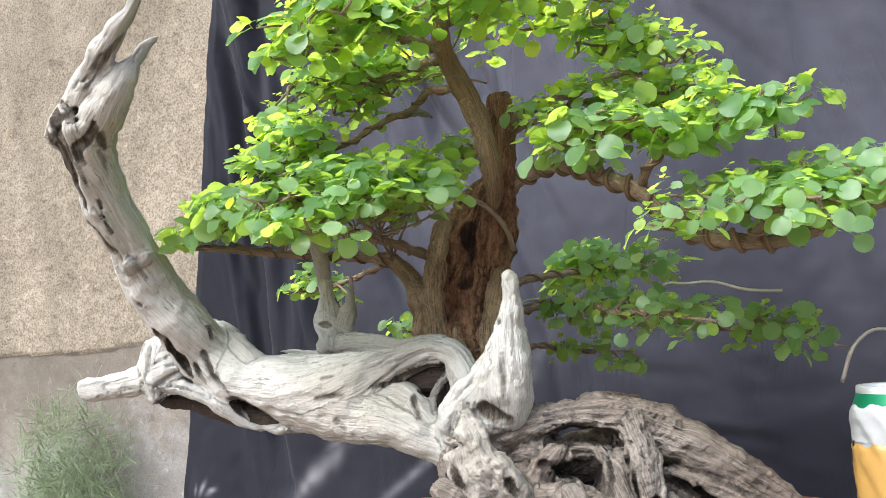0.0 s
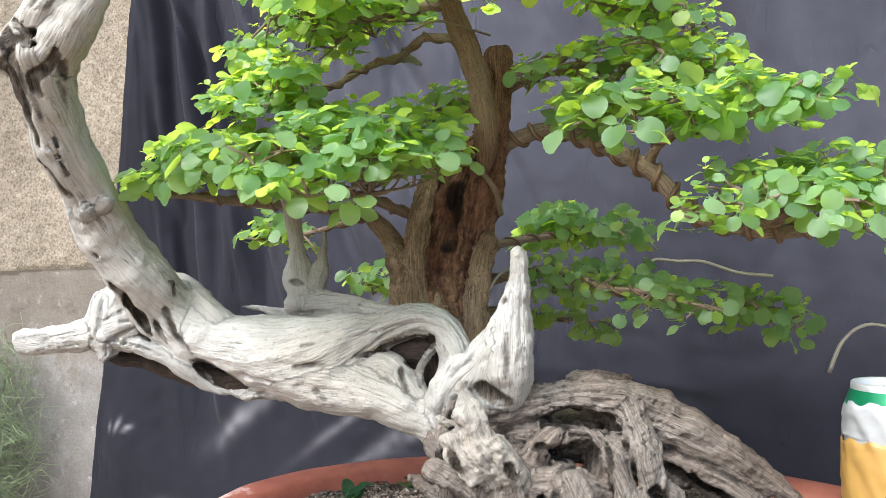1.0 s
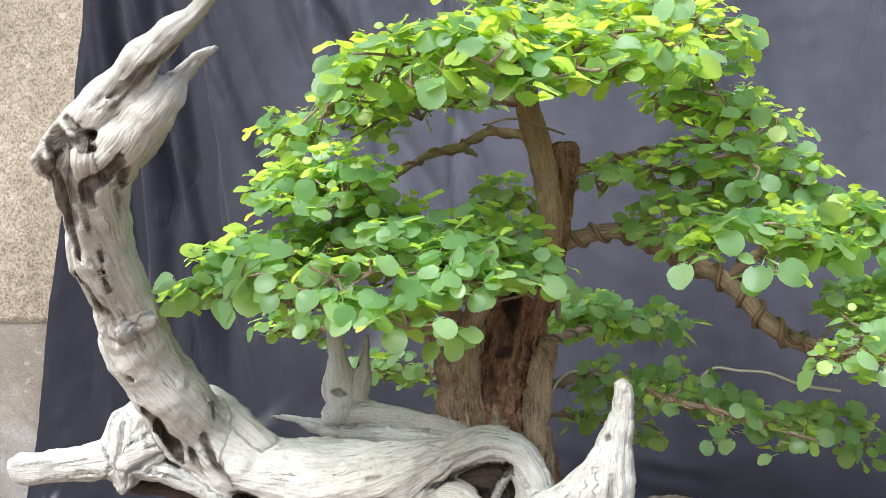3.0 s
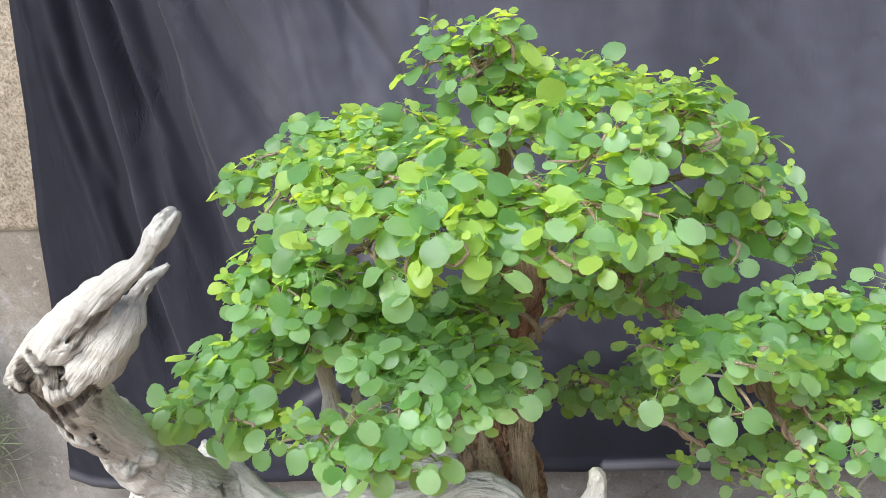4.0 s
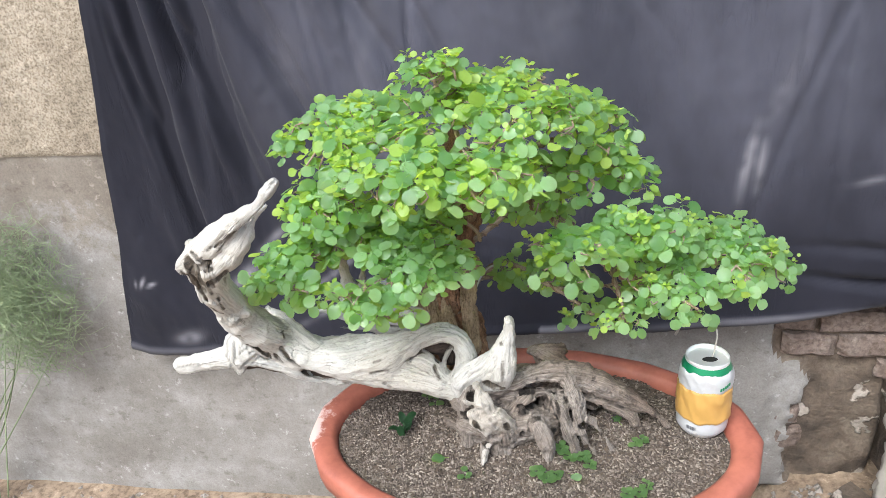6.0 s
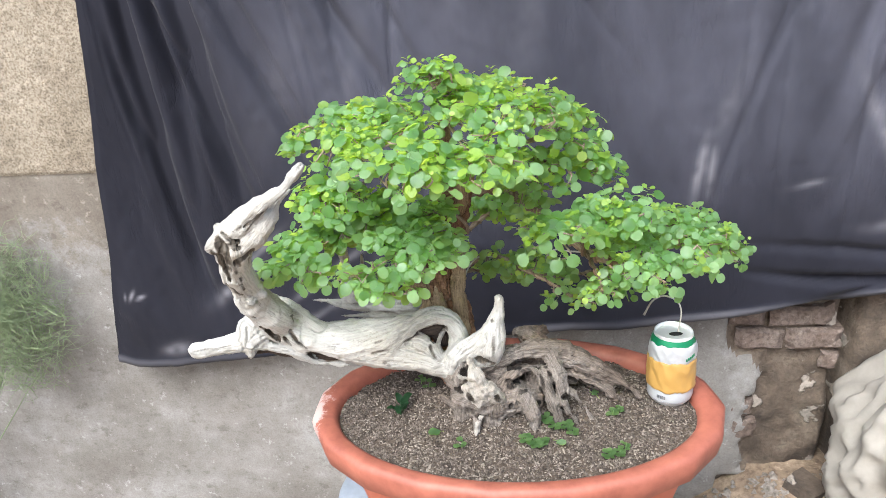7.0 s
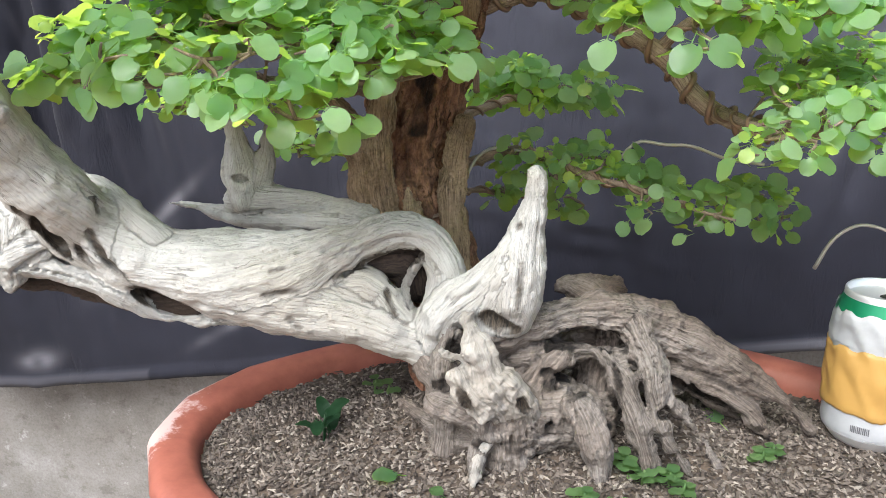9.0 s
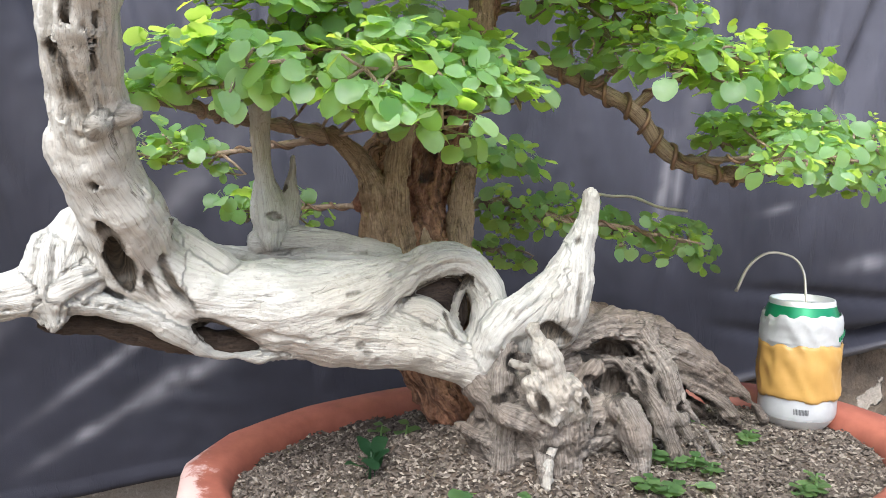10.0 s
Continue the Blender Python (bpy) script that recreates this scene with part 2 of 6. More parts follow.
def weather(m, low, high, tint):
    """A brown weathering stain over the upper part of the cement, with a ragged edge."""
    n, l = m.node_tree.nodes, m.node_tree.links
    b = n["Principled BSDF"]
    old = b.inputs["Base Color"].links[0].from_socket
    pos = position(n)
    sep = n.new("ShaderNodeSeparateXYZ")
    l.new(pos, sep.inputs[0])
    mr = n.new("ShaderNodeMapRange")
    for k, v in ((1, low), (2, high), (3, -0.25), (4, 0.25)):
        mr.inputs[k].default_value = v
    l.new(sep.outputs[2], mr.inputs[0])
    add = n.new("ShaderNodeMath")
    add.operation = "ADD"
    l.new(mr.outputs[0], add.inputs[0])
    l.new(noise_tex(n, l, pos, 9.0, 9, 0.72).outputs["Fac"], add.inputs[1])
    f = ramp(n, [(0.46, (0, 0, 0)), (0.58, (1, 1, 1))])
    l.new(add.outputs[0], f.inputs[0])
    l.new(mix(n, l, old, mix(n, l, old, tint, 1.0, "MULTIPLY"), f.outputs[0]), b.inputs["Base Color"])


weather(MAT_CONCRETE, 0.45, 0.85, (0.72, 0.655, 0.58))
MAT_DIRT = wall_material("dry_earth", [(0.14, 0.100, 0.070), (0.25, 0.185, 0.130), (0.36, 0.290, 0.215)], 9.0, 70.0, 0.004)
MAT_BRICK = wall_material("old_brick", [(0.10, 0.072, 0.058), (0.165, 0.125, 0.105), (0.25, 0.21, 0.185)], 14.0, 110.0, 0.003)
MAT_MORTAR = wall_material("crumbling_mortar", [(0.15, 0.13, 0.11), (0.24, 0.215, 0.19), (0.36, 0.335, 0.31)], 14.0, 120.0, 0.003)


def mud_material():
    """Brown earth-stained masonry with pale flakes of old render left on it."""
    m, n, l, b = material("mud_stained_masonry", 0.95)
    pos = position(n)
    a = noise_tex(n, l, pos, 11.0, 7, 0.6)
    g = noise_tex(n, l, pos, 130.0, 4, 0.6)
    fl = noise_tex(n, l, pos, 16.0, 5, 0.5)
    r = ramp(n, [(0.34, (0.050, 0.038, 0.030)), (0.52, (0.115, 0.088, 0.066)), (0.70, (0.20, 0.165, 0.13))])
    l.new(a.outputs["Fac"], r.inputs[0])
    f = ramp(n, [(0.585, (0, 0, 0)), (0.61, (1, 1, 1))])
    l.new(fl.outputs["Fac"], f.inputs[0])
    c = mix(n, l, r.outputs[0], (0.34, 0.30, 0.26), f.outputs[0])
    r2 = ramp(n, [(0.3, (0.62, 0.6, 0.58)), (0.6, (1.05, 1.05, 1.05))])
    l.new(g.outputs["Fac"], r2.inputs[0])
    l.new(mix(n, l, c, r2.outputs[0], 0.7, "MULTIPLY"), b.inputs["Base Color"])
    bump(n, l, b, [g.outputs["Fac"], f.outputs[0], a.outputs["Fac"]], 0.005, 0.9)
    return m


MAT_MUD = mud_material()
MAT_POT = plain("red_clay_plastic", (0.43, 0.12, 0.07), 0.55, 0, 0.22, 30, 0.0004)


def rim_material():
    """Red clay with a worn smear of white paint at one end."""
    m, n, l, b = material("painted_red_clay", 0.55)
    pos = position(n)
    t = noise_tex(n, l, pos, 30.0, 6, 0.65)
    r = ramp(n, [(0.3, (0.22, 0.066, 0.044)), (0.7, (0.37, 0.122, 0.082))])
    l.new(t.outputs["Fac"], r.inputs[0])
    sep = n.new("ShaderNodeSeparateXYZ")
    l.new(pos, sep.inputs[0])
    mr = n.new("ShaderNodeMapRange")
    for k, v in ((1, -0.215), (2, -0.265), (3, 0.0), (4, 0.55)):
        mr.inputs[k].default_value = v
    l.new(sep.outputs[0], mr.inputs[0])
    blot = noise_tex(n, l, pos, 34.0, 7, 0.7)
    add = n.new("ShaderNodeMath")
    add.operation = "ADD"
    l.new(mr.outputs[0], add.inputs[0])
    l.new(blot.outputs["Fac"], add.inputs[1])
    edge = ramp(n, [(0.92, (0, 0, 0)), (1.04, (0.75, 0.75, 0.75))])
    l.new(add.outputs[0], edge.inputs[0])
    l.new(mix(n, l, r.outputs[0], (0.60, 0.46, 0.43), edge.outputs[0]), b.inputs["Base Color"])
    bump(n, l, b, [t.outputs["Fac"]], 0.0005, 0.5)
    return m


MAT_RIM = rim_material()
MAT_SOIL = plain("potting_soil", (0.075, 0.055, 0.040), 0.95, 0, 0.5, 220, 0.003)
MAT_PAINT = plain("white_paint", (0.60, 0.48, 0.44), 0.6, 0, 0.12, 90, 0.0003)
MAT_STAND = plain("blue_grey_stone", (0.20, 0.23, 0.27), 0.8, 0, 0.25, 45, 0.001)
MAT_ALU = plain("brushed_aluminium", (0.86, 0.86, 0.86), 0.5, 0.75, 0.05, 60, 0)
MAT_GREEN = plain("green_metallic_print", (0.01, 0.22, 0.10), 0.28, 0.35, 0.15, 60, 0)
MAT_LABEL = plain("white_can_print", (0.39, 0.40, 0.41), 0.45, 0, 0.24, 50, 0.0002)
MAT_TAPE = plain("tan_packing_tape", (0.42, 0.245, 0.070), 0.40, 0, 0.12, 35, 0.0006)
MAT_BLACK = plain("black_void", (0.008, 0.008, 0.008), 0.7, 0, 0.2, 40, 0)
MAT_PRINT = plain("grey_print", (0.12, 0.12, 0.13), 0.5, 0, 0.2, 40, 0)
MAT_WIRE = plain("oxidised_wire", (0.46, 0.43, 0.38), 0.45, 0.6, 0.15, 80, 0)
MAT_COPPER = plain("brown_annealed_wire", (0.20, 0.125, 0.08), 0.5, 0.3, 0.35, 60, 0)
MAT_SACK = plain("dirty_white_sack", (0.27, 0.25, 0.22), 0.7, 0, 0.25, 25, 0.001)
MAT_GRASS = plain("dry_wispy_grass", (0.20, 0.26, 0.14), 0.7, 0, 0.35, 30, 0)
MAT_WEED = leaf_material("weed_leaf", (0.10, 0.20, 0.085), (0.20, 0.33, 0.14), (0.27, 0.42, 0.08))
MAT_SAP = leaf_material("dark_seedling_leaf", (0.018, 0.06, 0.03), (0.035, 0.10, 0.045), (0.05, 0.14, 0.03))


def chip_material():
    m, n, l, b = material("husk_chips", 0.9)
    geo = n.new("ShaderNodeNewGeometry")
    r = ramp(n, [(0.0, (0.026, 0.018, 0.013)), (0.40, (0.080, 0.063, 0.050)), (0.80, (0.138, 0.113, 0.093)), (1.0, (0.27, 0.235, 0.195))])
    l.new(geo.outputs["Random Per Island"], r.inputs[0])
    l.new(r.outputs[0], b.inputs["Base Color"])
    return m


MAT_CHIPS = chip_material()


# ---------------------------------------------------------------- mesh helpers
def mesh_from(name, verts, faces, smooth=True):
    me = bpy.data.meshes.new(name)
    me.from_pydata([tuple(v) for v in verts], [], [tuple(int(i) for i in f) for f in faces])
    if smooth:
        me.polygons.foreach_set("use_smooth", [True] * len(me.polygons))
    me.update()
    return me


def part(name, shape, mat, parent=None, label=""):
    """Links a bmesh or mesh as one object under a thing or a part."""
    if isinstance(shape, bmesh.types.BMesh):
        me = bpy.data.meshes.new(name)
        bmesh.ops.recalc_face_normals(shape, faces=shape.faces)
        shape.to_mesh(me)
        shape.free()
    else:
        me = shape
    if mat is not None and len(me.materials) == 0:
        me.materials.append(mat)
    ob = new(name, me)
    if parent is not None:
        ob.parent = parent
    if label:
        ob["label"] = label
    return ob


def spline(points, step):
    """Catmull-Rom through points of any number of columns, at about one sample a step."""
    p = np.array(points, float)
    p = np.vstack([2 * p[0] - p[1], p, 2 * p[-1] - p[-2]])
    out = []
    for i in range(1, len(p) - 2):
        n = max(2, int(np.linalg.norm(p[i + 1][:3] - p[i][:3]) / step))
        t = np.arange(n)[:, None] / n
        a, b, c, d = p[i - 1], p[i], p[i + 1], p[i + 2]
        out.append(0.5 * (2 * b + (c - a) * t + (2 * a - 5 * b + 4 * c - d) * t ** 2 + (3 * b - a - 3 * c + d) * t ** 3))
    out.append(p[-2][None])
    return np.vstack(out)


def frames(path):
    """Parallel frames along a path: tangents and two normals."""
    tan = np.gradient(path[:, :3], axis=0)
    tan /= np.linalg.norm(tan, axis=1)[:, None] + 1e-9
    n1 = np.zeros_like(tan)
    ref = np.array([0.0, 0.0, 1.0]) if abs(tan[0][2]) < 0.9 else np.array([1.0, 0.0, 0.0])
    v = np.cross(tan[0], ref)
    n1[0] = v / np.linalg.norm(v)
    for i in range(1, len(tan)):
        v = n1[i - 1] - tan[i] * (n1[i - 1] @ tan[i])
        n1[i] = v / np.linalg.norm(v)
    return tan, n1, np.cross(tan, n1)


def tube_data(points, sides=8, step=0.006, rough=0.0, seed=0):
    """Vertices, faces and grain of a tapered tube along points (x, y, z, radius)."""
    path = spline(points, step)
    path[:, 3] = np.maximum(path[:, 3], 0.0003)
    tan, n1, n2 = frames(path)
    rs = np.random.RandomState(seed + 5)
    length = np.concatenate([[0], np.cumsum(np.linalg.norm(np.diff(path[:, :3], axis=0), axis=1))])
    verts, grain, faces = [], [], []
    for i, (c, a, b) in enumerate(zip(path, n1, n2)):
        for k in range(sides):
            th = 2 * math.pi * k / sides
            r = c[3] * (1 + rough * (rs.rand() - 0.5))
            verts.append(c[:3] + r * (math.cos(th) * a + math.sin(th) * b))
            grain.append((math.cos(th), math.sin(th), length[i]))
    m = len(path)
    for i in range(m - 1):
        for k in range(sides):
            k2 = (k + 1) % sides
            faces.append((i * sides + k, i * sides + k2, (i + 1) * sides + k2, (i + 1) * sides + k))
    faces.append(tuple(range(sides))[::-1])
    faces.append(tuple((m - 1) * sides + k for k in range(sides)))
    return verts, faces, grain


def tube_mesh(name, tubes, **kw):
    """One mesh of one or more tubes, with its grain."""
    verts, faces, grain = [], [], []
    for i, pts in enumerate(tubes):
        v, f, g = tube_data(pts, seed=i, **kw)
        o = len(verts)
        verts += v
        grain += g
        faces += [tuple(j + o for j in q) for q in f]
    me = mesh_from(name, verts, faces)
    at = me.attributes.new("grain", "FLOAT_VECTOR", "POINT")
    at.data.foreach_set("vector", np.array(grain, np.float32).ravel())
    return me


def helix(points, turns, wire, gap=0.0, phase=0.0, start=0.0, end=1.0):
    """The path of a wire that winds round a branch."""
    path = spline(points, 0.004)
    tan, n1, n2 = frames(path)
    n = int(turns * 10)
    out = []
    for i in range(n + 1):
        u = (start + (end - start) * i / n) * (len(path) - 1)
        k = min(int(u), len(path) - 2)
        w = u - k
        c = path[k] * (1 - w) + path[k + 1] * w
        th = phase + 2 * math.pi * turns * i / n
        p = c[:3] + (c[3] + wire * 0.8 + gap) * (math.cos(th) * n1[k] + math.sin(th) * n2[k])
        out.append((*p, wire))
    return out


# value noise on a lattice, for the shapes of wood, cloth and earth
TABLE = np.random.RandomState(11).rand(32, 32, 32).astype(np.float32)


def vnoise(p):
    i = np.floor(p).astype(np.int64)
    f = (p - i).astype(np.float32)
    f = f * f * (3 - 2 * f)
    a, b = i & 31, (i + 1) & 31
    x0, y0, z0, x1, y1, z1 = a[..., 0], a[..., 1], a[..., 2], b[..., 0], b[..., 1], b[..., 2]
    fx, fy, fz = f[..., 0], f[..., 1], f[..., 2]
    c00 = TABLE[x0, y0, z0] * (1 - fx) + TABLE[x1, y0, z0] * fx
    c10 = TABLE[x0, y1, z0] * (1 - fx) + TABLE[x1, y1, z0] * fx
    c01 = TABLE[x0, y0, z1] * (1 - fx) + TABLE[x1, y0, z1] * fx
    c11 = TABLE[x0, y1, z1] * (1 - fx) + TABLE[x1, y1, z1] * fx
    return (c00 * (1 - fy) + c10 * fy) * (1 - fz) + (c01 * (1 - fy) + c11 * fy) * fz - 0.5


def fbm(p, octaves=3):
    s, a = 0, 1.0
    for o in range(octaves):
        s = s + a * vnoise(p * 2 ** o + 7.3 * o)
        a *= 0.5
    return s


class Wood:
    """A solid grown from tapered limbs that melt into one another, with hollows cut from it."""

    def __init__(self, lo, hi, h):
        self.lo, self.h = np.array(lo), h
        self.n = np.ceil((np.array(hi) - self.lo) / h).astype(int) + 1
        self.d = np.full(self.n, 0.05, np.float32)
        self.limbs, self.cuts = [], []

    def _box(self, lo, hi):
        a = np.clip(np.floor((lo - self.lo) / self.h).astype(int), 0, self.n - 1)
        b = np.clip(np.ceil((hi - self.lo) / self.h).astype(int) + 1, 1, self.n)
        return a, b

    def _field(self, points, margin):
        path = spline(points, max(0.007, 1.2 * self.h))
        lo, hi = (path[:, :3] - path[:, 3:4]).min(0) - margin, (path[:, :3] + path[:, 3:4]).max(0) + margin
        A, B = self._box(lo, hi)
        f = np.full(B - A, 0.05, np.float32)
        for p, q in zip(path[:-1], path[1:]):
            r = max(p[3], q[3]) + margin
            a, b = self._box(np.minimum(p[:3], q[:3]) - r, np.maximum(p[:3], q[:3]) + r)
            a, b = np.maximum(a, A), np.minimum(b, B)
            if (b <= a).any():
                continue
            g = [((np.arange(a[k], b[k]) * self.h + self.lo[k] - p[k]).astype(np.float32)) for k in range(3)]
            X, Y, Z = g[0][:, None, None], g[1][None, :, None], g[2][None, None, :]
            e = q[:3] - p[:3]
            t = np.clip((X * e[0] + Y * e[1] + Z * e[2]) / (e @ e + 1e-12), 0, 1)
            dd = np.sqrt((X - t * e[0]) ** 2 + (Y - t * e[1]) ** 2 + (Z - t * e[2]) ** 2) - (p[3] + t * (q[3] - p[3]))
            s = tuple(slice(a[k] - A[k], b[k] - A[k]) for k in range(3))
            f[s] = np.minimum(f[s], dd)
        return path, tuple(slice(A[k], B[k]) for k in range(3)), f

    def add(self, points, k=0.008):
        path, s, f = self._field(points, 0.02)
        self.limbs.append(path)
        d = self.d[s]
        h = np.clip(0.5 + 0.5 * (d - f) / k, 0, 1)
        self.d[s] = d * (1 - h) + f * h - k * h * (1 - h)

    def cut(self, points, k=0.004):
        path, s, f = self._field(points, 0.012)
        self.cuts.append(path)
        d, f = self.d[s], -f
        h = np.clip(0.5 - 0.5 * (d - f) / k, 0, 1)
        self.d[s] = d * (1 - h) + f * h + k * h * (1 - h)

    def lump(self, size, amount, seed=0.0):
        """Uneven girth: noise near the surface."""
        idx = np.argwhere(np.abs(self.d) < 0.02)
        v = fbm((idx * self.h + self.lo) / size + seed, 3) * amount
        self.d[tuple(idx.T)] += v.astype(np.float32)

    def grain(self, v):
        """Round, round and along the nearest limb."""
        best = np.full(len(v), 1e9)
        out = np.zeros((len(v), 3))
        for li, path in enumerate(self.limbs):
            tan, n1, n2 = frames(path)
            length = np.concatenate([[0], np.cumsum(np.linalg.norm(np.diff(path[:, :3], axis=0), axis=1))]) + li * 0.37
            near = np.where(((v > path[:, :3].min(0) - 0.06) & (v < path[:, :3].max(0) + 0.06)).all(1))[0]
            if len(near) == 0:
                continue
            w = v[near]
            bl, bi = np.full(len(w), 1e9), np.zeros(len(w), int)
            for i, c in enumerate(path):
                d = np.sqrt(((w - c[:3]) ** 2).sum(1)) - c[3]
                m = d < bl
                bl[m], bi[m] = d[m], i
            m = bl < best[near]
            j, bi, w = near[m], bi[m], w[m]
            best[j] = bl[m]
            r = w - path[bi, :3]
            along = length[bi] + (r * tan[bi]).sum(1)
            a, b = (r * n1[bi]).sum(1), (r * n2[bi]).sum(1)
            q = np.sqrt(a * a + b * b) + 1e-6
            out[j] = np.stack([a / q, b / q, along], 1)
        return out

    def mesh(self, name, groove=0.0012, crack=0.003, twist=9.0, knobs=0.0):
        d, n = self.d, self.n
        ins = d < 0
        cells = np.zeros(n - 1, np.int8)
        for i in (0, 1):
            for j in (0, 1):
                for k in (0, 1):
                    cells += ins[i:n[0] - 1 + i, j:n[1] - 1 + j, k:n[2] - 1 + k]
        act = np.argwhere((cells > 0) & (cells < 8))
        acc, cnt = np.zeros((len(act), 3)), np.zeros(len(act))
        corners = [(i, j, k) for i in (0, 1) for j in (0, 1) for k in (0, 1)]
        val = {c: d[act[:, 0] + c[0], act[:, 1] + c[1], act[:, 2] + c[2]] for c in corners}
        for c in corners:
            for ax in range(3):
                if c[ax] == 0:
                    e = list(c)
                    e[ax] = 1
                    a, b = val[c], val[tuple(e)]
                    m = (a < 0) != (b < 0)
                    t = np.where(m, a / np.where(m, a - b, 1), 0)
                    pos = np.tile(np.array(c, float), (len(act), 1))
                    pos[:, ax] += t
                    acc[m] += pos[m]
                    cnt[m] += 1
        verts = (act + acc / cnt[:, None]) * self.h + self.lo
        num = np.full(n - 1, -1, np.int32)
        num[tuple(act.T)] = np.arange(len(act))
        quads = []
        for ax in range(3):
            s0, s1 = [slice(None)] * 3, [slice(None)] * 3
            s0[ax], s1[ax] = slice(0, -1), slice(1, None)
            a, b = ins[tuple(s0)], ins[tuple(s1)]
            e = np.argwhere(a != b)
            u, w = [x for x in range(3) if x != ax]
            ok = (e[:, u] > 0) & (e[:, w] > 0) & (e[:, u] < n[u] - 1) & (e[:, w] < n[w] - 1)
            e = e[ok]
            flip = a[tuple(e.T)]
            if ax == 1:
                flip = ~flip
            q = []
            for du, dw in ((1, 1), (0, 1), (0, 0), (1, 0)):
                c = e.copy()
                c[:, u] -= du
                c[:, w] -= dw
                q.append(num[tuple(c.T)])
            q = np.stack(q, 1)
            quads.append(np.where(flip[:, None], q, q[:, ::-1]))
        quads = np.vstack(quads)
        quads = quads[(quads >= 0).all(1)]
        me = bpy.data.meshes.new(name)
        me.vertices.add(len(verts))
        me.vertices.foreach_set("co", verts.astype(np.float32).ravel())
        me.loops.add(4 * len(quads))
        me.loops.foreach_set("vertex_index", quads.astype(np.int32).ravel())
        me.polygons.add(len(quads))
        me.polygons.foreach_set("loop_start", np.arange(0, 4 * len(quads), 4, dtype=np.int32))
        me.polygons.foreach_set("use_smooth", np.ones(len(quads), bool))
        me.update(calc_edges=True)
        nor = np.zeros(3 * len(verts), np.float32)
        me.vertices.foreach_get("normal", nor)
        nor = nor.reshape(-1, 3)
        g = self.grain(verts)
        th = g[:, 2] * twist
        turned = np.stack([g[:, 0] * np.cos(th) - g[:, 1] * np.sin(th), g[:, 0] * np.sin(th) + g[:, 1] * np.cos(th)], 1)
        fib = np.concatenate([turned * 3.2, g[:, 2:3] * 14], 1)
        fine = np.concatenate([turned * 9.0, g[:, 2:3] * 26], 1)
        warp = vnoise(verts / 0.02)[:, None] * 0.5
        ridge = 1 - 2 * np.abs(fbm(fib + warp, 3))
        split = np.clip((np.abs(vnoise(fib * 0.9 + 31 + warp)) - 0.0) / 0.05, 0, 1)
        split = (1 - split) * np.clip(vnoise(verts / 0.05 + 3) * 6 + 0.2, 0, 1)
        off = groove * (ridge - 0.6) * 1.6 + groove * 0.7 * fbm(fine, 2) - crack * split
        if knobs:
            off += knobs * fbm(verts / 0.009, 3)
        # rot and painted shade darken the colour of the cut hollows, with a ragged edge
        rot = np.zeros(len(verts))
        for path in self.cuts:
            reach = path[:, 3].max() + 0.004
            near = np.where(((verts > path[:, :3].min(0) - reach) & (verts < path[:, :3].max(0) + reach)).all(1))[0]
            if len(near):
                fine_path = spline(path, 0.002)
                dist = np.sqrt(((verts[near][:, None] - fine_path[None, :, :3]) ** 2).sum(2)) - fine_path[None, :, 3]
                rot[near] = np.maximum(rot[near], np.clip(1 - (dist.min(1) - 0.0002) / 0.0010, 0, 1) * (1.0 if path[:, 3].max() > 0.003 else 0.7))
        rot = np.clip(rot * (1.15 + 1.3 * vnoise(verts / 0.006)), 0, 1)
        verts = verts + nor * off[:, None]
        me.vertices.foreach_set("co", verts.astype(np.float32).ravel())
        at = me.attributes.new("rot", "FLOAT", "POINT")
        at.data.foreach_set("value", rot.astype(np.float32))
        at = me.attributes.new("grain", "FLOAT_VECTOR", "POINT")
        at.data.foreach_set("vector", np.concatenate([turned, g[:, 2:3]], 1).astype(np.float32).ravel())
        me.update()
        return me


def box_bm(x0, x1, y0, y1, z0, z1, bevel=0.0):
    bm = bmesh.new()
    bmesh.ops.create_cube(bm, size=1.0, matrix=Matrix.Translation(((x0 + x1) / 2, (y0 + y1) / 2, (z0 + z1) / 2)) @ Matrix.Diagonal((x1 - x0, y1 - y0, z1 - z0, 1)))
    if bevel:
        bmesh.ops.bevel(bm, geom=list(bm.edges), offset=bevel, segments=2, affect="EDGES", profile=0.6)
    return bm


def sheet_data(us, vs, f):
    """A grid of vertices f(u, v) and its faces."""
    verts = [f(u, v) for v in vs for u in us]
    n = len(us)
    faces = [(j * n + i, j * n + i + 1, (j + 1) * n + i + 1, (j + 1) * n + i) for j in range(len(vs) - 1) for i in range(n - 1)]
    return verts, faces


# ---------------------------------------------------------------- the setting
def n1(x, y=0.0, z=0.0):
    """Noise at one place, or at many when given arrays."""
    v = vnoise(np.stack(np.broadcast_arrays(np.asarray(x, float), y, z), -1))
    return v if np.ndim(v) else float(v)


def ramped(v, lo=0.0, hi=1.0):
    return np.clip(v, lo, hi)


def earth(x, y):
    """The lie of the land: level, banked up in the corner by the broken wall."""
    u, v = max(0.0, min(1.0, (x - 0.28) / 0.26)), max(0.0, min(1.0, (y - 0.12) / 0.45))
    return 0.125 * u * u * (3 - 2 * u) * v * v * (3 - 2 * v) - 0.012


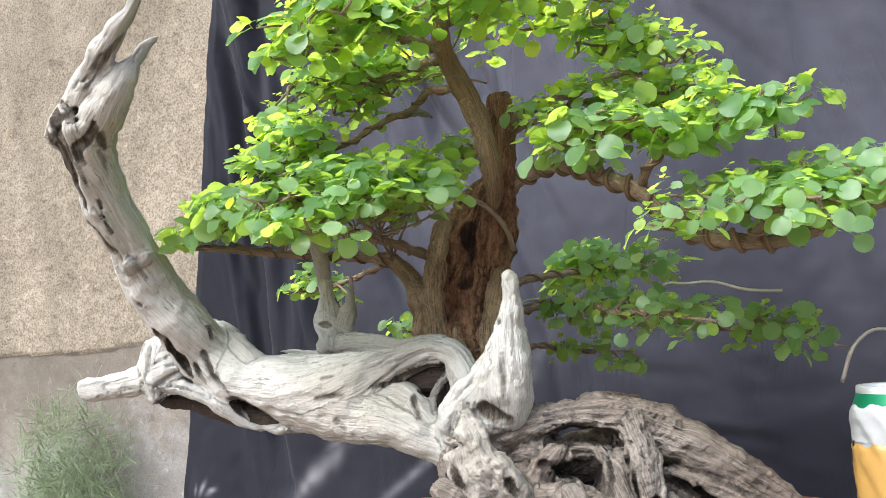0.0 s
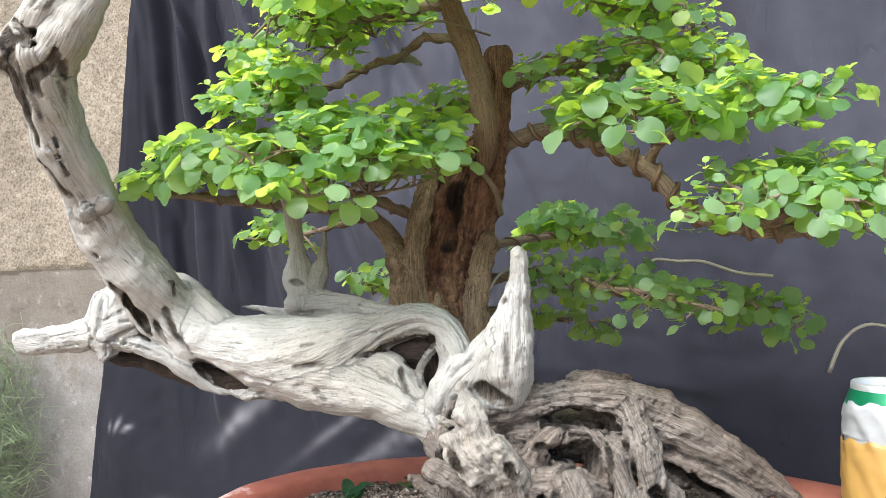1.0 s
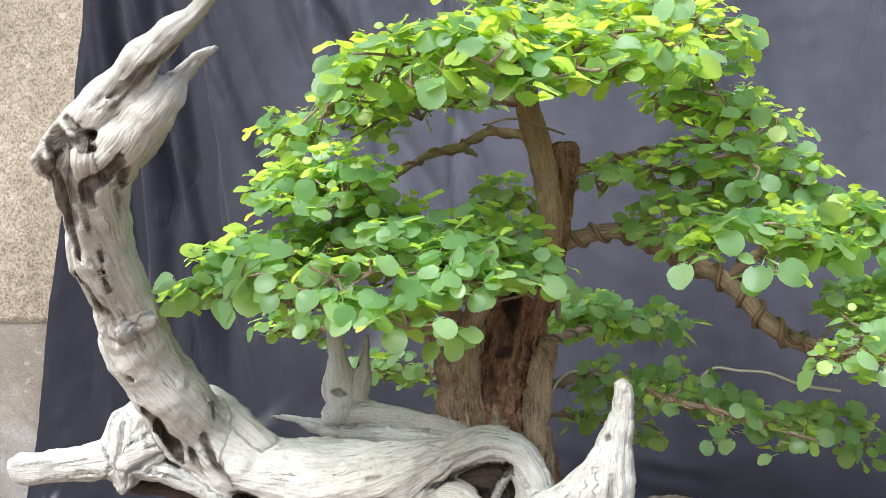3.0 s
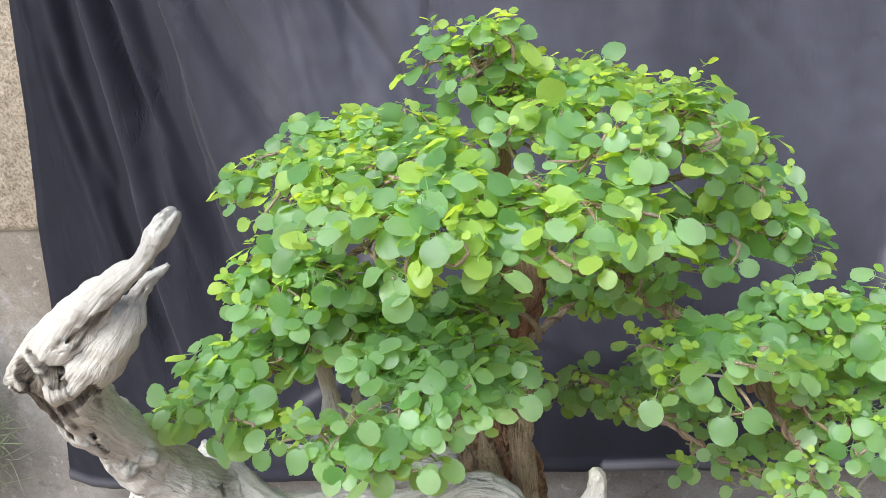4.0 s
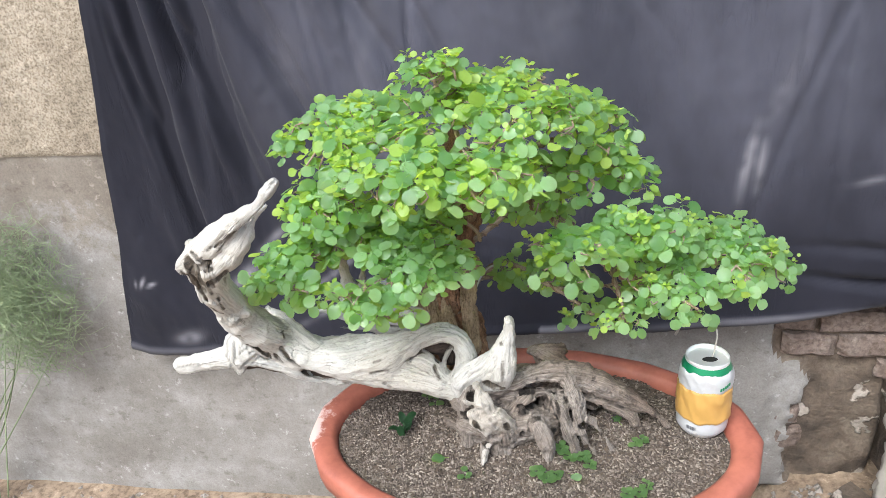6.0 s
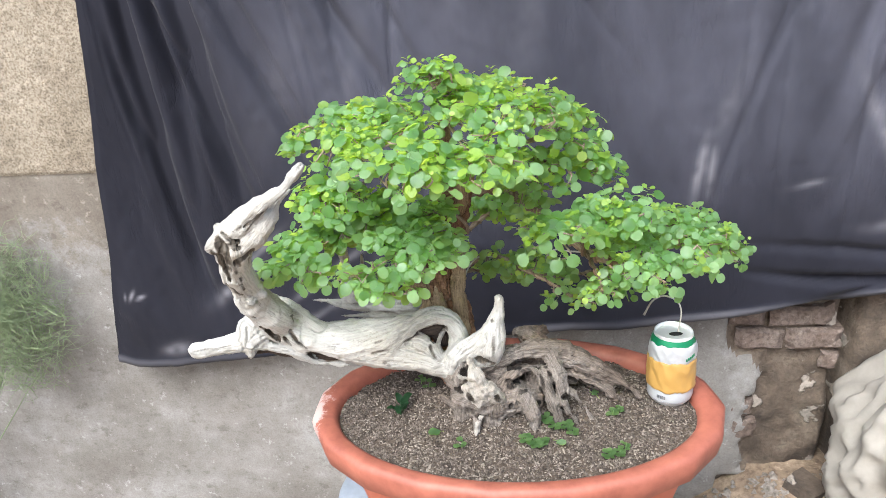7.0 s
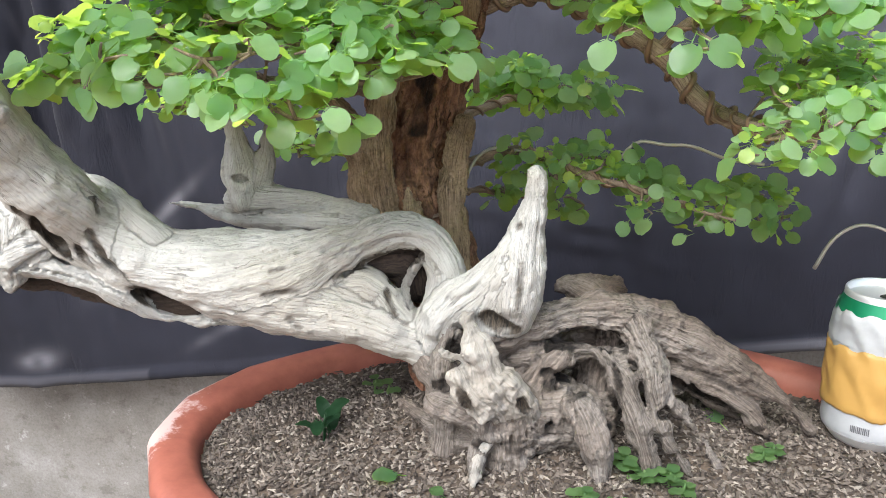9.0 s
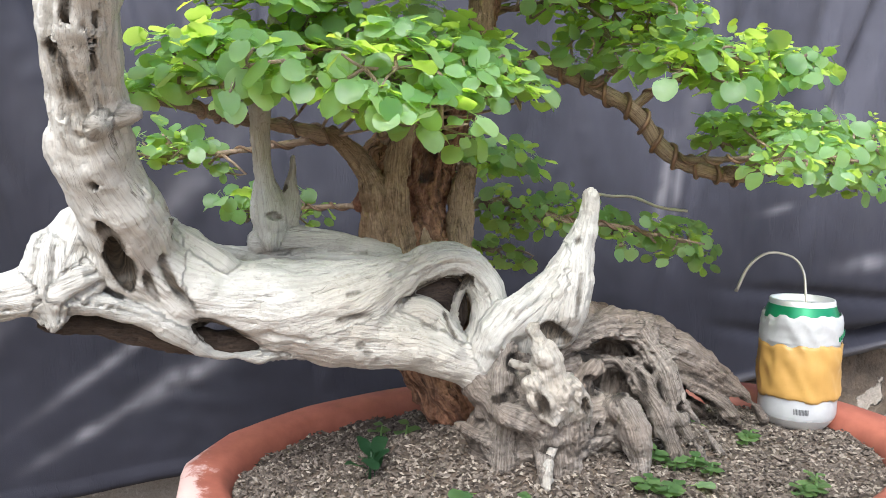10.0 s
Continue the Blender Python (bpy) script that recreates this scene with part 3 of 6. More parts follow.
def ground():
    xs = np.concatenate([[-400, -60, -12, -4], np.arange(-2, 2.01, 0.05), [4, 12, 60, 400]])
    ys = np.concatenate([[-400, -60, -12, -4, -2], np.arange(-1, 0.66, 0.05), [1.2, 4, 60, 400]])

    def f(x, y):
        h = 0.012 * n1(x * 5, y * 5, 1) + 0.008 * n1(x * 17, y * 17, 4)
        return (x, y, (h if abs(x) < 2.1 and -1.1 < y < 0.7 else -0.01) + earth(x, y))
    v, fc = sheet_data(xs, ys, f)
    tagged(part("ground", mesh_from("ground", v, fc), MAT_DIRT), "bare dry earth with crumbs of mortar", "ground", kind="structure")


WALL_Y = 0.615


def broken(x, z):
    """Where the render has fallen off and old masonry shows."""
    return (x > 0.432 + 0.006 * n1(z * 22, 3)) & (x < 1.3) & (z < 0.56) & ~cement_strip(x, z)


def cement_strip(x, z):
    return (x < 0.485 + 0.03 * n1(z * 14, 8) + 0.022 * n1(z * 45, 4) + 0.014 * n1(x * 80, z * 90, 6)) & (z > 0.09) & (z < 0.40 + 0.05 * n1(x * 30, 2))


def wall_surface(x, z):
    y = WALL_Y + 0.004 * n1(x * 4, z * 4, 2) + np.where(cement_strip(x, z) & (x > 0.432), 0.004 + 0.006 * n1(x * 40, z * 40, 4) + 0.005 * n1(x * 95, z * 95, 2), 0.0)
    edge = 0.852 + 0.010 * n1(x * 9, 5)
    pebbles = 0.005 + 0.001 * n1(x * 45, z * 45, 7) + 0.0026 * n1(x * 100, z * 100, 1)
    y = y - np.where(z > edge, pebbles, 0.0)
    b = broken(x, z)
    rough = 0.022 + 0.014 * n1(x * 16, z * 18) + 0.008 * n1(x * 50, z * 50)
    rough = rough + 0.07 * np.exp(-((x - 0.668 - 0.01 * n1(z * 9, 1)) / 0.012) ** 2)
    rough = rough + 0.05 * np.exp(-((x - 0.465) / 0.014) ** 2 - ((z - 0.305) / 0.012) ** 2)
    return y + np.where(b, rough - np.where(x > 0.68, 0.02, 0.0), 0.0)


def wall():
    xs = np.concatenate([np.arange(-6, -1.6, 0.4), np.arange(-1.6, -1.2, 0.011), np.arange(-1.2, -0.68, 0.005), np.arange(-0.66, 0.3, 0.04), np.arange(0.3, 1.0, 0.0085), np.arange(1.05, 6.1, 0.25)])
    zs = np.concatenate([np.arange(-0.03, 0.62, 0.0095), np.arange(0.63, 0.82, 0.0115), np.arange(0.825, 1.32, 0.005), np.arange(1.34, 2.7, 0.08)])
    X, Z = np.meshgrid(xs, zs)
    vl = list(np.stack([X, wall_surface(X, Z), Z], -1).reshape(-1, 3))
    n = len(xs)
    fl = [(j * n + i, j * n + i + 1, (j + 1) * n + i + 1, (j + 1) * n + i) for j in range(len(zs) - 1) for i in range(n - 1)]
    cx, cz = X[:-1, :-1] + 0.004, Z[:-1, :-1] + 0.004
    kind = np.where(cz > 0.852 + 0.010 * n1(cx * 9, 5), 1, np.where(broken(cx, cz), 2, 0))
    mats = [int(k) for k in kind.ravel()]
    o = len(vl)
    x0, x1, z1 = xs[0], xs[-1], zs[-1]
    vl += [(x, y, z) for y in (0.63, 0.85) for z in (-0.03, z1) for x in (x0, x1)]
    fl += [tuple(o + k for k in q) for q in ((4, 6, 7, 5), (2, 3, 7, 6), (0, 2, 6, 4), (1, 5, 7, 3))]
    mats += [0] * 4
    me = mesh_from("wall_back", vl, fl)
    for m in (MAT_CONCRETE, MAT_ROUGH, MAT_MUD):
        me.materials.append(m)
    me.polygons.foreach_set("material_index", mats)
    return tagged(part("wall_back", me, None), "weathered wall, grey cement below, pebbly render above", "wall", kind="structure")


ground()
WALL = wall()


def cloth_left(z):
    return np.interp(z, [0.44, 0.68, 0.90, 1.18, 2.05], [-0.853, -0.812, -0.786, -0.747, -0.63]) + 0.005 * n1(z * 7, 9)


def cloth_bottom(x):
    return np.interp(x, [-0.86, -0.81, -0.72, -0.5, -0.13, 0.117, 0.20, 0.43, 0.555, 0.67, 1.0, 1.9], [0.442, 0.430, 0.429, 0.452, 0.488, 0.503, 0.504, 0.531, 0.546, 0.562, 0.60, 0.64]) + 0.004 * n1(x * 9, 2)


FOLDS = [  # x at the top of the view, lean, lower end, depth, width
    (-0.690, 0.10, 0.55, 0.034, 0.024), (-0.622, 0.08, 0.74, 0.022, 0.016), (-0.575, 0.15, 0.66, 0.040, 0.028),
    (-0.468, 0.33, 0.78, 0.031, 0.024), (-0.395, 0.40, 0.90, 0.012, 0.014), (-0.325, 0.58, 0.90, 0.031, 0.018), (-0.730, 0.20, 0.46, 0.019, 0.014),
    (0.090, 0.80, 0.96, 0.010, 0.012), (0.635, -0.28, 0.80, 0.026, 0.026), (0.48, -0.10, 0.80, 0.019, 0.045), (0.73, -0.35, 0.72, 0.026, 0.024), (0.22, 0.05, 0.86, 0.014, 0.05),
]


FOLDS = [(top, lean, low, amount * (1.35 if top < -0.3 else 1.0), width) for top, lean, low, amount, width in FOLDS]
fold_rs = random.Random(31)
for k in range(34):
    # small sharp creases, most of them where the cloth hangs slack
    FOLDS.append((fold_rs.uniform(-0.74, -0.20) if k < 26 else fold_rs.uniform(0.3, 0.8), fold_rs.uniform(0.05, 0.5) if k < 26 else fold_rs.uniform(-0.4, 0.1), fold_rs.uniform(0.45, 1.0), fold_rs.uniform(0.004, 0.010), fold_rs.uniform(0.005, 0.010)))


def cloth_y(x, z):
    lean = x - 0.20 * (1.5 - z)
    free = ramped((x - cloth_left(z)) / 0.07, 0.15) * ramped((z - cloth_bottom(x)) / 0.16, 0.25)
    d = 0.040 * n1(lean * 6 + 0.4 * z, z * 0.9, 8)
    d = d + 0.014 * n1(lean * 16, z * 1.4, 3) + 0.006 * n1(lean * 40 + z * 3, z * 9, 6)
    for top, shift, low, amount, width in FOLDS:
        s = x - (top + shift * (1.18 - z)) - 0.030 * n1(z * 4, top * 40)
        k = amount * ramped((z - low) / 0.30) * (0.75 + 0.7 * n1(z * 3.5, top * 23, 6))
        w = width * (0.8 + 0.6 * n1(z * 3, top * 11, 2))
        d = d + k * (np.exp(-(s / w) ** 2) - 0.30 * np.exp(-((s - 3.0 * w) / (3.0 * w)) ** 2))
    y = 0.562 + d * free + 0.002 * n1(x * 60 + z * 50, z * 46 - x * 40, 6)
    g = np.exp(-((x - 0.03) / 0.16) ** 2 - ((z - 0.68) / 0.10) ** 2) + 0.8 * np.exp(-((x + 0.33) / 0.12) ** 2 - ((z - 0.56) / 0.05) ** 2)
    y = y + 0.0060 * g * n1(x * 14 + z * 9, z * 70 + 9 * x, 2)
    for c, k in ((z - (0.60 + 0.5 * (x - 0.66) ** 2), 0.022), (z - (0.525 + 0.16 * (x - 0.45)), 0.018), (z - (0.655 - 0.1 * (x - 0.7)), 0.012), (z - (0.56 + 0.3 * (x - 0.6)), 0.012)):
        y = y + k * np.exp(-(c / 0.010) ** 2) * ramped((x - 0.40) / 0.2)
    return np.minimum(y, 0.600)


STAINS = [  # centre x, z, half length, half width, angle, strength
    (0.341, 0.832, 0.055, 0.008, 82, 0.75), (0.361, 0.828, 0.045, 0.007, 86, 0.6), (0.380, 0.939, 0.08, 0.013, 72, 0.2),
    (-0.558, 0.618, 0.055, 0.013, 40, 0.9), (-0.498, 0.688, 0.06, 0.008, 42, 0.45), (-0.361, 0.638, 0.10, 0.007, 36, 0.55),
    (-0.301, 0.598, 0.06, 0.012, 28, 0.55), (-0.400, 0.543, 0.07, 0.007, 30, 0.5), (-0.301, 0.818, 0.10, 0.016, 48, 0.35), (-0.203, 0.738, 0.08, 0.012, 50, 0.3),
    (-0.715, 0.470, 0.03, 0.014, 10, 0.6), (-0.784, 0.600, 0.012, 0.004, 60, 0.8), (-0.766, 0.595, 0.010, 0.004, 20, 0.8), (-0.799, 0.596, 0.008, 0.003, 80, 0.7),
    (0.644, 0.898, 0.09, 0.012, -65, 0.45), (0.703, 0.710, 0.05, 0.012, 4, 0.5), (0.536, 0.794, 0.03, 0.006, 10, 0.4), (-0.420, 0.998, 0.14, 0.03, 65, 0.08), (-0.272, 1.038, 0.12, 0.02, 75, 0.08), (0.043, 1.127, 0.2, 0.03, 80, 0.08),
]


def cloth():
    us = np.linspace(0, 1, 460) ** 1.35
    vs = np.linspace(0, 1, 260)
    U, V = np.meshgrid(us, vs)
    xl = cloth_left(0.43 + 1.6 * V)
    x = xl + U * (1.9 - xl)
    zb = cloth_bottom(x)
    z = zb + (2.05 - zb) * V
    y = cloth_y(x, z) - np.where(V < 0.010, 0.004, 0.0)
    stain = np.zeros_like(x)
    mottle = 0.7 + 0.9 * n1(x * 60, z * 60, 4)
    for cx, cz, a, b, ang, k in STAINS:
        ca, sa = math.cos(radians(ang)), math.sin(radians(ang))
        p, q = (x - cx) * ca + (z - cz) * sa, -(x - cx) * sa + (z - cz) * ca
        stain = np.maximum(stain, k * np.exp(-((p / a) ** 2 + (q / b) ** 2) * 1.1) * mottle)
    hem = (V < 0.010) & ((x > 0.0) | (x < -0.55))
    stain = np.where(hem, np.maximum(stain, 0.30 + 0.5 * n1(x * 5, 4)), stain)
    # the cloth gets paler towards the right and the top, unevenly
    e = ramped((x + 0.62 - 0.10 * (1.1 - z)) / 0.34) * ramped((z - 0.64) / 0.34, 0.02)
    fade = np.maximum(0.0, e * (0.85 + 0.6 * n1(x * 5, z * 3, 4)))
    n = len(us)
    faces = [(j * n + i, j * n + i + 1, (j + 1) * n + i + 1, (j + 1) * n + i) for j in range(len(vs) - 1) for i in range(n - 1)]
    me = mesh_from("backdrop_cloth", np.stack([x, y, z], -1).reshape(-1, 3), faces)
    for name, val in (("stain", stain), ("fade", fade)):
        at = me.attributes.new(name, "FLOAT", "POINT")
        at.data.foreach_set("value", val.ravel().astype(np.float32))
    ob = part("backdrop_cloth", me, MAT_CLOTH)
    so = ob.modifiers.new("thickness", "SOLIDIFY")
    so.thickness = 0.0012
    return tagged(ob, "creased black cloth with pale stains hung on the wall", "cloth")


cloth()


# ---------------------------------------------------------------- pot, soil, stand
PC = Vector((0.011, 0.101, 0.0))


def ellipse(phi, a, b, lobes=0.0):
    sector = (phi * 19 / (2 * math.pi)) % 1.0 - 0.5
    w = 1 + lobes * 42 * (math.cos(math.pi / 19) / math.cos(sector * 2 * math.pi / 19) - 0.993)
    return PC.x + a * w * math.cos(phi), PC.y + b * w * math.sin(phi)


def lathe_oval(rows, sides=180):
    """rows of half width, half depth, height, lobes."""
    verts = [(*ellipse(2 * math.pi * k / sides, a, b, lo), z) for a, b, z, lo in rows for k in range(sides)]
    faces = [(j * sides + k, j * sides + (k + 1) % sides, (j + 1) * sides + (k + 1) % sides, (j + 1) * sides + k) for j in range(len(rows) - 1) for k in range(sides)]
    return verts, faces


def pot():
    root = new("bonsai_pot")
    root.location = (PC.x, PC.y, 0.455)
    inv = Matrix.Translation((-PC.x, -PC.y, -0.455))
    v, f = lathe_oval([(0.19, 0.12, 0.455, 0), (0.198, 0.128, 0.458, 0), (0.215, 0.142, 0.50, 0), (0.232, 0.150, 0.56, 0.01), (0.245, 0.159, 0.605, 0.015), (0.250, 0.162, 0.620, 0.02)])
    body = part("body", mesh_from("body", v, f), MAT_POT, root, "tapering red clay body")
    v, f = lathe_oval([(0.250, 0.162, 0.620, 0.02), (0.271, 0.172, 0.616, 0.026), (0.278, 0.176, 0.621, 0.026), (0.283, 0.180, 0.641, 0.026), (0.2835, 0.1805, 0.653, 0.024), (0.281, 0.178, 0.659, 0.020), (0.274, 0.172, 0.662, 0.012), (0.256, 0.159, 0.660, 0.004), (0.250, 0.154, 0.656, 0.0), (0.247, 0.150, 0.646, 0), (0.245, 0.148, 0.62, 0)])
    rim = part("rim", mesh_from("rim", v, f), MAT_RIM, root, "lobed red rim with chipped white paint")
    rs = random.Random(4)
    # unreadable white stamp on the front of the rim
    for i in range(12):
        phi = -math.pi / 2 - 0.17 + i * 0.026
        if i in (2, 4):
            continue
        x, y = ellipse(phi, 0.2835, 0.1805, 0.025)
        nrm = Vector((math.cos(phi) / 0.28, math.sin(phi) / 0.18, 0)).normalized()
        mrow = Matrix.Translation((x, y, 0.6430)) @ Matrix.Rotation(math.atan2(nrm.y, nrm.x) + math.pi / 2, 4, "Z")
        bm = bmesh.new()
        w = 0.0014 + 0.0012 * rs.random()
        bmesh.ops.create_cube(bm, size=1, matrix=mrow @ Matrix.Diagonal((2 * w, 0.004, 0.0028 + 0.0016 * rs.random(), 1)))
        part("stamp_bar", bm, MAT_PAINT, rim, "white stamped bar")
    for o in root.children:
        o.matrix_parent_inverse = inv
    return tagged(root, "oval red clay bonsai pot with a lobed rim", "pot")


def soil_height(x, y):
    p, q = (x - PC.x) / 0.25, (y - PC.y) / 0.155
    d = math.sqrt(p * p + q * q)
    h = 0.650 - 0.006 * max(0.0, d - 0.75) / 0.25
    h += 0.030 * math.exp(-((x + 0.04) / 0.085) ** 2 - ((y - 0.11) / 0.06) ** 2)
    h += 0.012 * math.exp(-((x - 0.10) / 0.08) ** 2 - ((y - 0.135) / 0.05) ** 2)
    return h + 0.006 * n1(x * 40, y * 40, 3) + 0.004 * n1(x * 95, y * 95, 5)


def soil():
    rings, sides = 46, 120
    verts = [(PC.x, PC.y, soil_height(PC.x, PC.y))]
    for r in range(1, rings + 1):
        for k in range(sides):
            x, y = ellipse(2 * math.pi * k / sides, 0.2485 * r / rings, 0.1525 * r / rings)
            verts.append((x, y, soil_height(x, y)))
    faces = [(0, 1 + k, 1 + (k + 1) % sides) for k in range(sides)]
    for r in range(rings - 1):
        for k in range(sides):
            k2 = (k + 1) % sides
            faces.append((1 + r * sides + k, 1 + (r + 1) * sides + k, 1 + (r + 1) * sides + k2, 1 + r * sides + k2))
    tagged(part("potting_soil", mesh_from("potting_soil", verts, faces), MAT_SOIL), "brown potting soil mounded in the pot", "soil", kind="stuff")
    rs = np.random.RandomState(8)
    verts, faces = [], []
    count = 0
    while count < 25000:
        a, r = rs.rand() * 2 * math.pi, math.sqrt(rs.rand())
        x, y = ellipse(a, 0.246 * r, 0.150 * r)
        if y > 0.17 and rs.rand() < 0.6:
            continue
        L, w = rs.uniform(0.0012, 0.0036) * (1.8 if rs.rand() < 0.07 else 1), rs.uniform(0.0006, 0.0018)
        yaw, tilt = rs.rand() * 6.28, rs.normal() * 0.35
        z = soil_height(x, y) + rs.uniform(0.0, 0.0022)
        d = np.array([math.cos(yaw) * math.cos(tilt), math.sin(yaw) * math.cos(tilt), math.sin(tilt)]) * L
        s = np.array([-math.sin(yaw), math.cos(yaw), rs.normal() * 0.3]) * w
        up = np.array([0, 0, w * 0.9])
        c = np.array([x, y, z])
        o = len(verts)
        verts += [c - d, c + s * 1.1, c + d, c - s * 1.1, c + up]
        faces += [(o, o + 1, o + 4), (o + 1, o + 2, o + 4), (o + 2, o + 3, o + 4), (o + 3, o, o + 4)]
        count += 1
    tagged(part("husk_chips", mesh_from("husk_chips", verts, faces, False), MAT_CHIPS), "dry husk and bark chips over the soil", "mulch", kind="stuff")


def stand():
    root = new("stand")
    root.location = (-0.05, 0.16, 0)
    sides = 64
    rows = [(0.235, -0.01), (0.232, 0.05), (0.222, 0.30), (0.220, 0.42), (0.226, 0.43), (0.226, 0.448), (0.220, 0.4545)]
    verts = [(r * math.cos(2 * math.pi * k / sides), r * 0.72 * math.sin(2 * math.pi * k / sides), z) for r, z in rows for k in range(sides)]
    faces = [(j * sides + k, j * sides + (k + 1) % sides, (j + 1) * sides + (k + 1) % sides, (j + 1) * sides + k) for j in range(len(rows) - 1) for k in range(sides)]
    faces.append(tuple((len(rows) - 1) * sides + k for k in range(sides)))
    part("drum", mesh_from("drum", verts, faces), MAT_STAND, root)
    return tagged(root, "blue-grey round stand under the pot", "stand")


pot()
soil()
stand()


# ---------------------------------------------------------------- the bonsai
TREE = new("bonsai_tree")
TREE.location = (-0.02, 0.11, 0.66)
tagged(TREE, "bonsai tree with bleached deadwood and small round leaves", "bonsai tree")
TINV = Matrix.Translation((0.02, -0.11, -0.66))


def tree_part(name, shape, mat, label="", parent=None):
    ob = part(name, shape, mat, parent or TREE, label)
    if parent is None:
        ob.matrix_parent_inverse = TINV
    return ob


def deadwood():
    w = Wood((-0.428, -0.140, 0.659), (0.035, 0.196, 1.110), 0.0016)
    # raised arm and its two-stranded head
    w.add([(-0.2621, 0.0694, 0.7883, 0.024), (-0.2813, 0.0622, 0.8145, 0.0235), (-0.2875, 0.0404, 0.8414, 0.0220), (-0.2958, 0.0222, 0.8684, 0.0210), (-0.2986, 0.0043, 0.8965, 0.0190), (-0.2939, -0.0180, 0.9254, 0.0180), (-0.2892, -0.0357, 0.9515, 0.0185), (-0.2830, -0.0517, 0.9728, 0.0205), (-0.2772, -0.0595, 0.9864, 0.0205)])
    w.add([(-0.2910, -0.0637, 0.9872, 0.0120), (-0.2714, -0.0662, 1.0030, 0.0115), (-0.2499, -0.0686, 1.0207, 0.0110), (-0.2313, -0.0722, 1.0365, 0.0085), (-0.2146, -0.0750, 1.0473, 0.0046), (-0.2019, -0.0761, 1.0562, 0.0042), (-0.1921, -0.0773, 1.0670, 0.0048), (-0.1853, -0.0768, 1.0749, 0.0036)], 0.004)
    w.add([(-0.2653, -0.0591, 0.9865, 0.0160), (-0.2467, -0.0598, 1.0023, 0.0135), (-0.2321, -0.0588, 1.0162, 0.0112), (-0.2244, -0.0563, 1.0271, 0.0080), (-0.2176, -0.0539, 1.0350, 0.0048), (-0.2088, -0.0515, 1.0410, 0.0016)], 0.004)
    w.add([(-0.2954, -0.0501, 1.0013, 0.0040), (-0.2873, -0.0576, 0.9952, 0.0070)], 0.005)
    w.add([(-0.2679, -0.0580, 1.0199, 0.0018), (-0.2637, -0.0619, 1.0129, 0.0055)], 0.004)
    # the big limb and its fold
    w.add([(-0.2844, 0.0659, 0.8146, 0.021), (-0.2643, 0.0679, 0.8000, 0.0215), (-0.2273, 0.0704, 0.7846, 0.0245), (-0.1856, 0.0773, 0.7800, 0.0275), (-0.1481, 0.0844, 0.7854, 0.0225), (-0.1156, 0.0934, 0.7956, 0.0150), (-0.0891, 0.1001, 0.8023, 0.0125), (-0.0681, 0.1005, 0.7941, 0.0120), (-0.0577, 0.0963, 0.7724, 0.0125), (-0.0641, 0.0878, 0.7505, 0.0130), (-0.0717, 0.0870, 0.7347, 0.0135)])
    w.add([(-0.2073, 0.0763, 0.7730, 0.022), (-0.1724, 0.0809, 0.7635, 0.024), (-0.1455, 0.0834, 0.7559, 0.023), (-0.1146, 0.0823, 0.7481, 0.0185), (-0.0956, 0.0825, 0.7384, 0.0165), (-0.0776, 0.0847, 0.7297, 0.0145)])
    w.add([(-0.1479, 0.0914, 0.7698, 0.020), (-0.1201, 0.0922, 0.7675, 0.0155), (-0.1051, 0.0870, 0.7675, 0.0130), (-0.0969, 0.0868, 0.7543, 0.0130), (-0.0857, 0.0866, 0.7366, 0.014)], 0.003)
    # ragged ear behind the knuckle
    w.add([(-0.2949, 0.0833, 0.8376, 0.0045), (-0.2820, 0.0818, 0.8356, 0.0075), (-0.2679, 0.0763, 0.8287, 0.0085), (-0.2537, 0.0671, 0.8197, 0.0085), (-0.2375, 0.0633, 0.8059, 0.010)], 0.005)
    w.add([(-0.2961, 0.0863, 0.8445, 0.0018), (-0.2899, 0.0834, 0.8356, 0.0045)], 0.003)
    # forked stub
    w.add([(-0.3957, 0.0323, 0.7949, 0.0105), (-0.3681, 0.0398, 0.7967, 0.0120), (-0.3374, 0.0466, 0.7990, 0.0135), (-0.3148, 0.0513, 0.8042, 0.013)], 0.005)
    w.add([(-0.3269, 0.0477, 0.8208, 0.011), (-0.3315, 0.0468, 0.8001, 0.0125), (-0.3272, 0.0444, 0.7823, 0.0085)], 0.006)
    w.add([(-0.3153, 0.0542, 0.8338, 0.012), (-0.3248, 0.0494, 0.8139, 0.011)], 0.008)
    # flat strap from the stub to the limb
    for dy in (0.0, 0.012):
        w.add([(-0.3245, 0.0488 + dy, 0.7962, 0.0090), (-0.3016, 0.0512 + dy, 0.7886, 0.0072), (-0.2836, 0.0534 + dy, 0.7828, 0.0080), (-0.2666, 0.0565 + dy, 0.7751, 0.0092), (-0.2556, 0.0593 + dy, 0.7645, 0.0075), (-0.2445, 0.0631 + dy, 0.7543, 0.0048), (-0.2286, 0.0654 + dy, 0.7515, 0.0046), (-0.2107, 0.0679 + dy, 0.7502, 0.0046), (-0.1919, 0.0722 + dy, 0.7494, 0.006)], 0.003)
    # spike: one broad blade
    w.add([(0.0004, 0.0595, 0.8475, 0.0038), (-0.0014, 0.0609, 0.8347, 0.0058), (-0.0041, 0.0640, 0.8191, 0.0084), (-0.0068, 0.0661, 0.8014, 0.0112), (-0.0099, 0.0682, 0.7848, 0.0138), (-0.0127, 0.0695, 0.7700, 0.0150), (-0.0164, 0.0726, 0.7544, 0.0120)], 0.005)
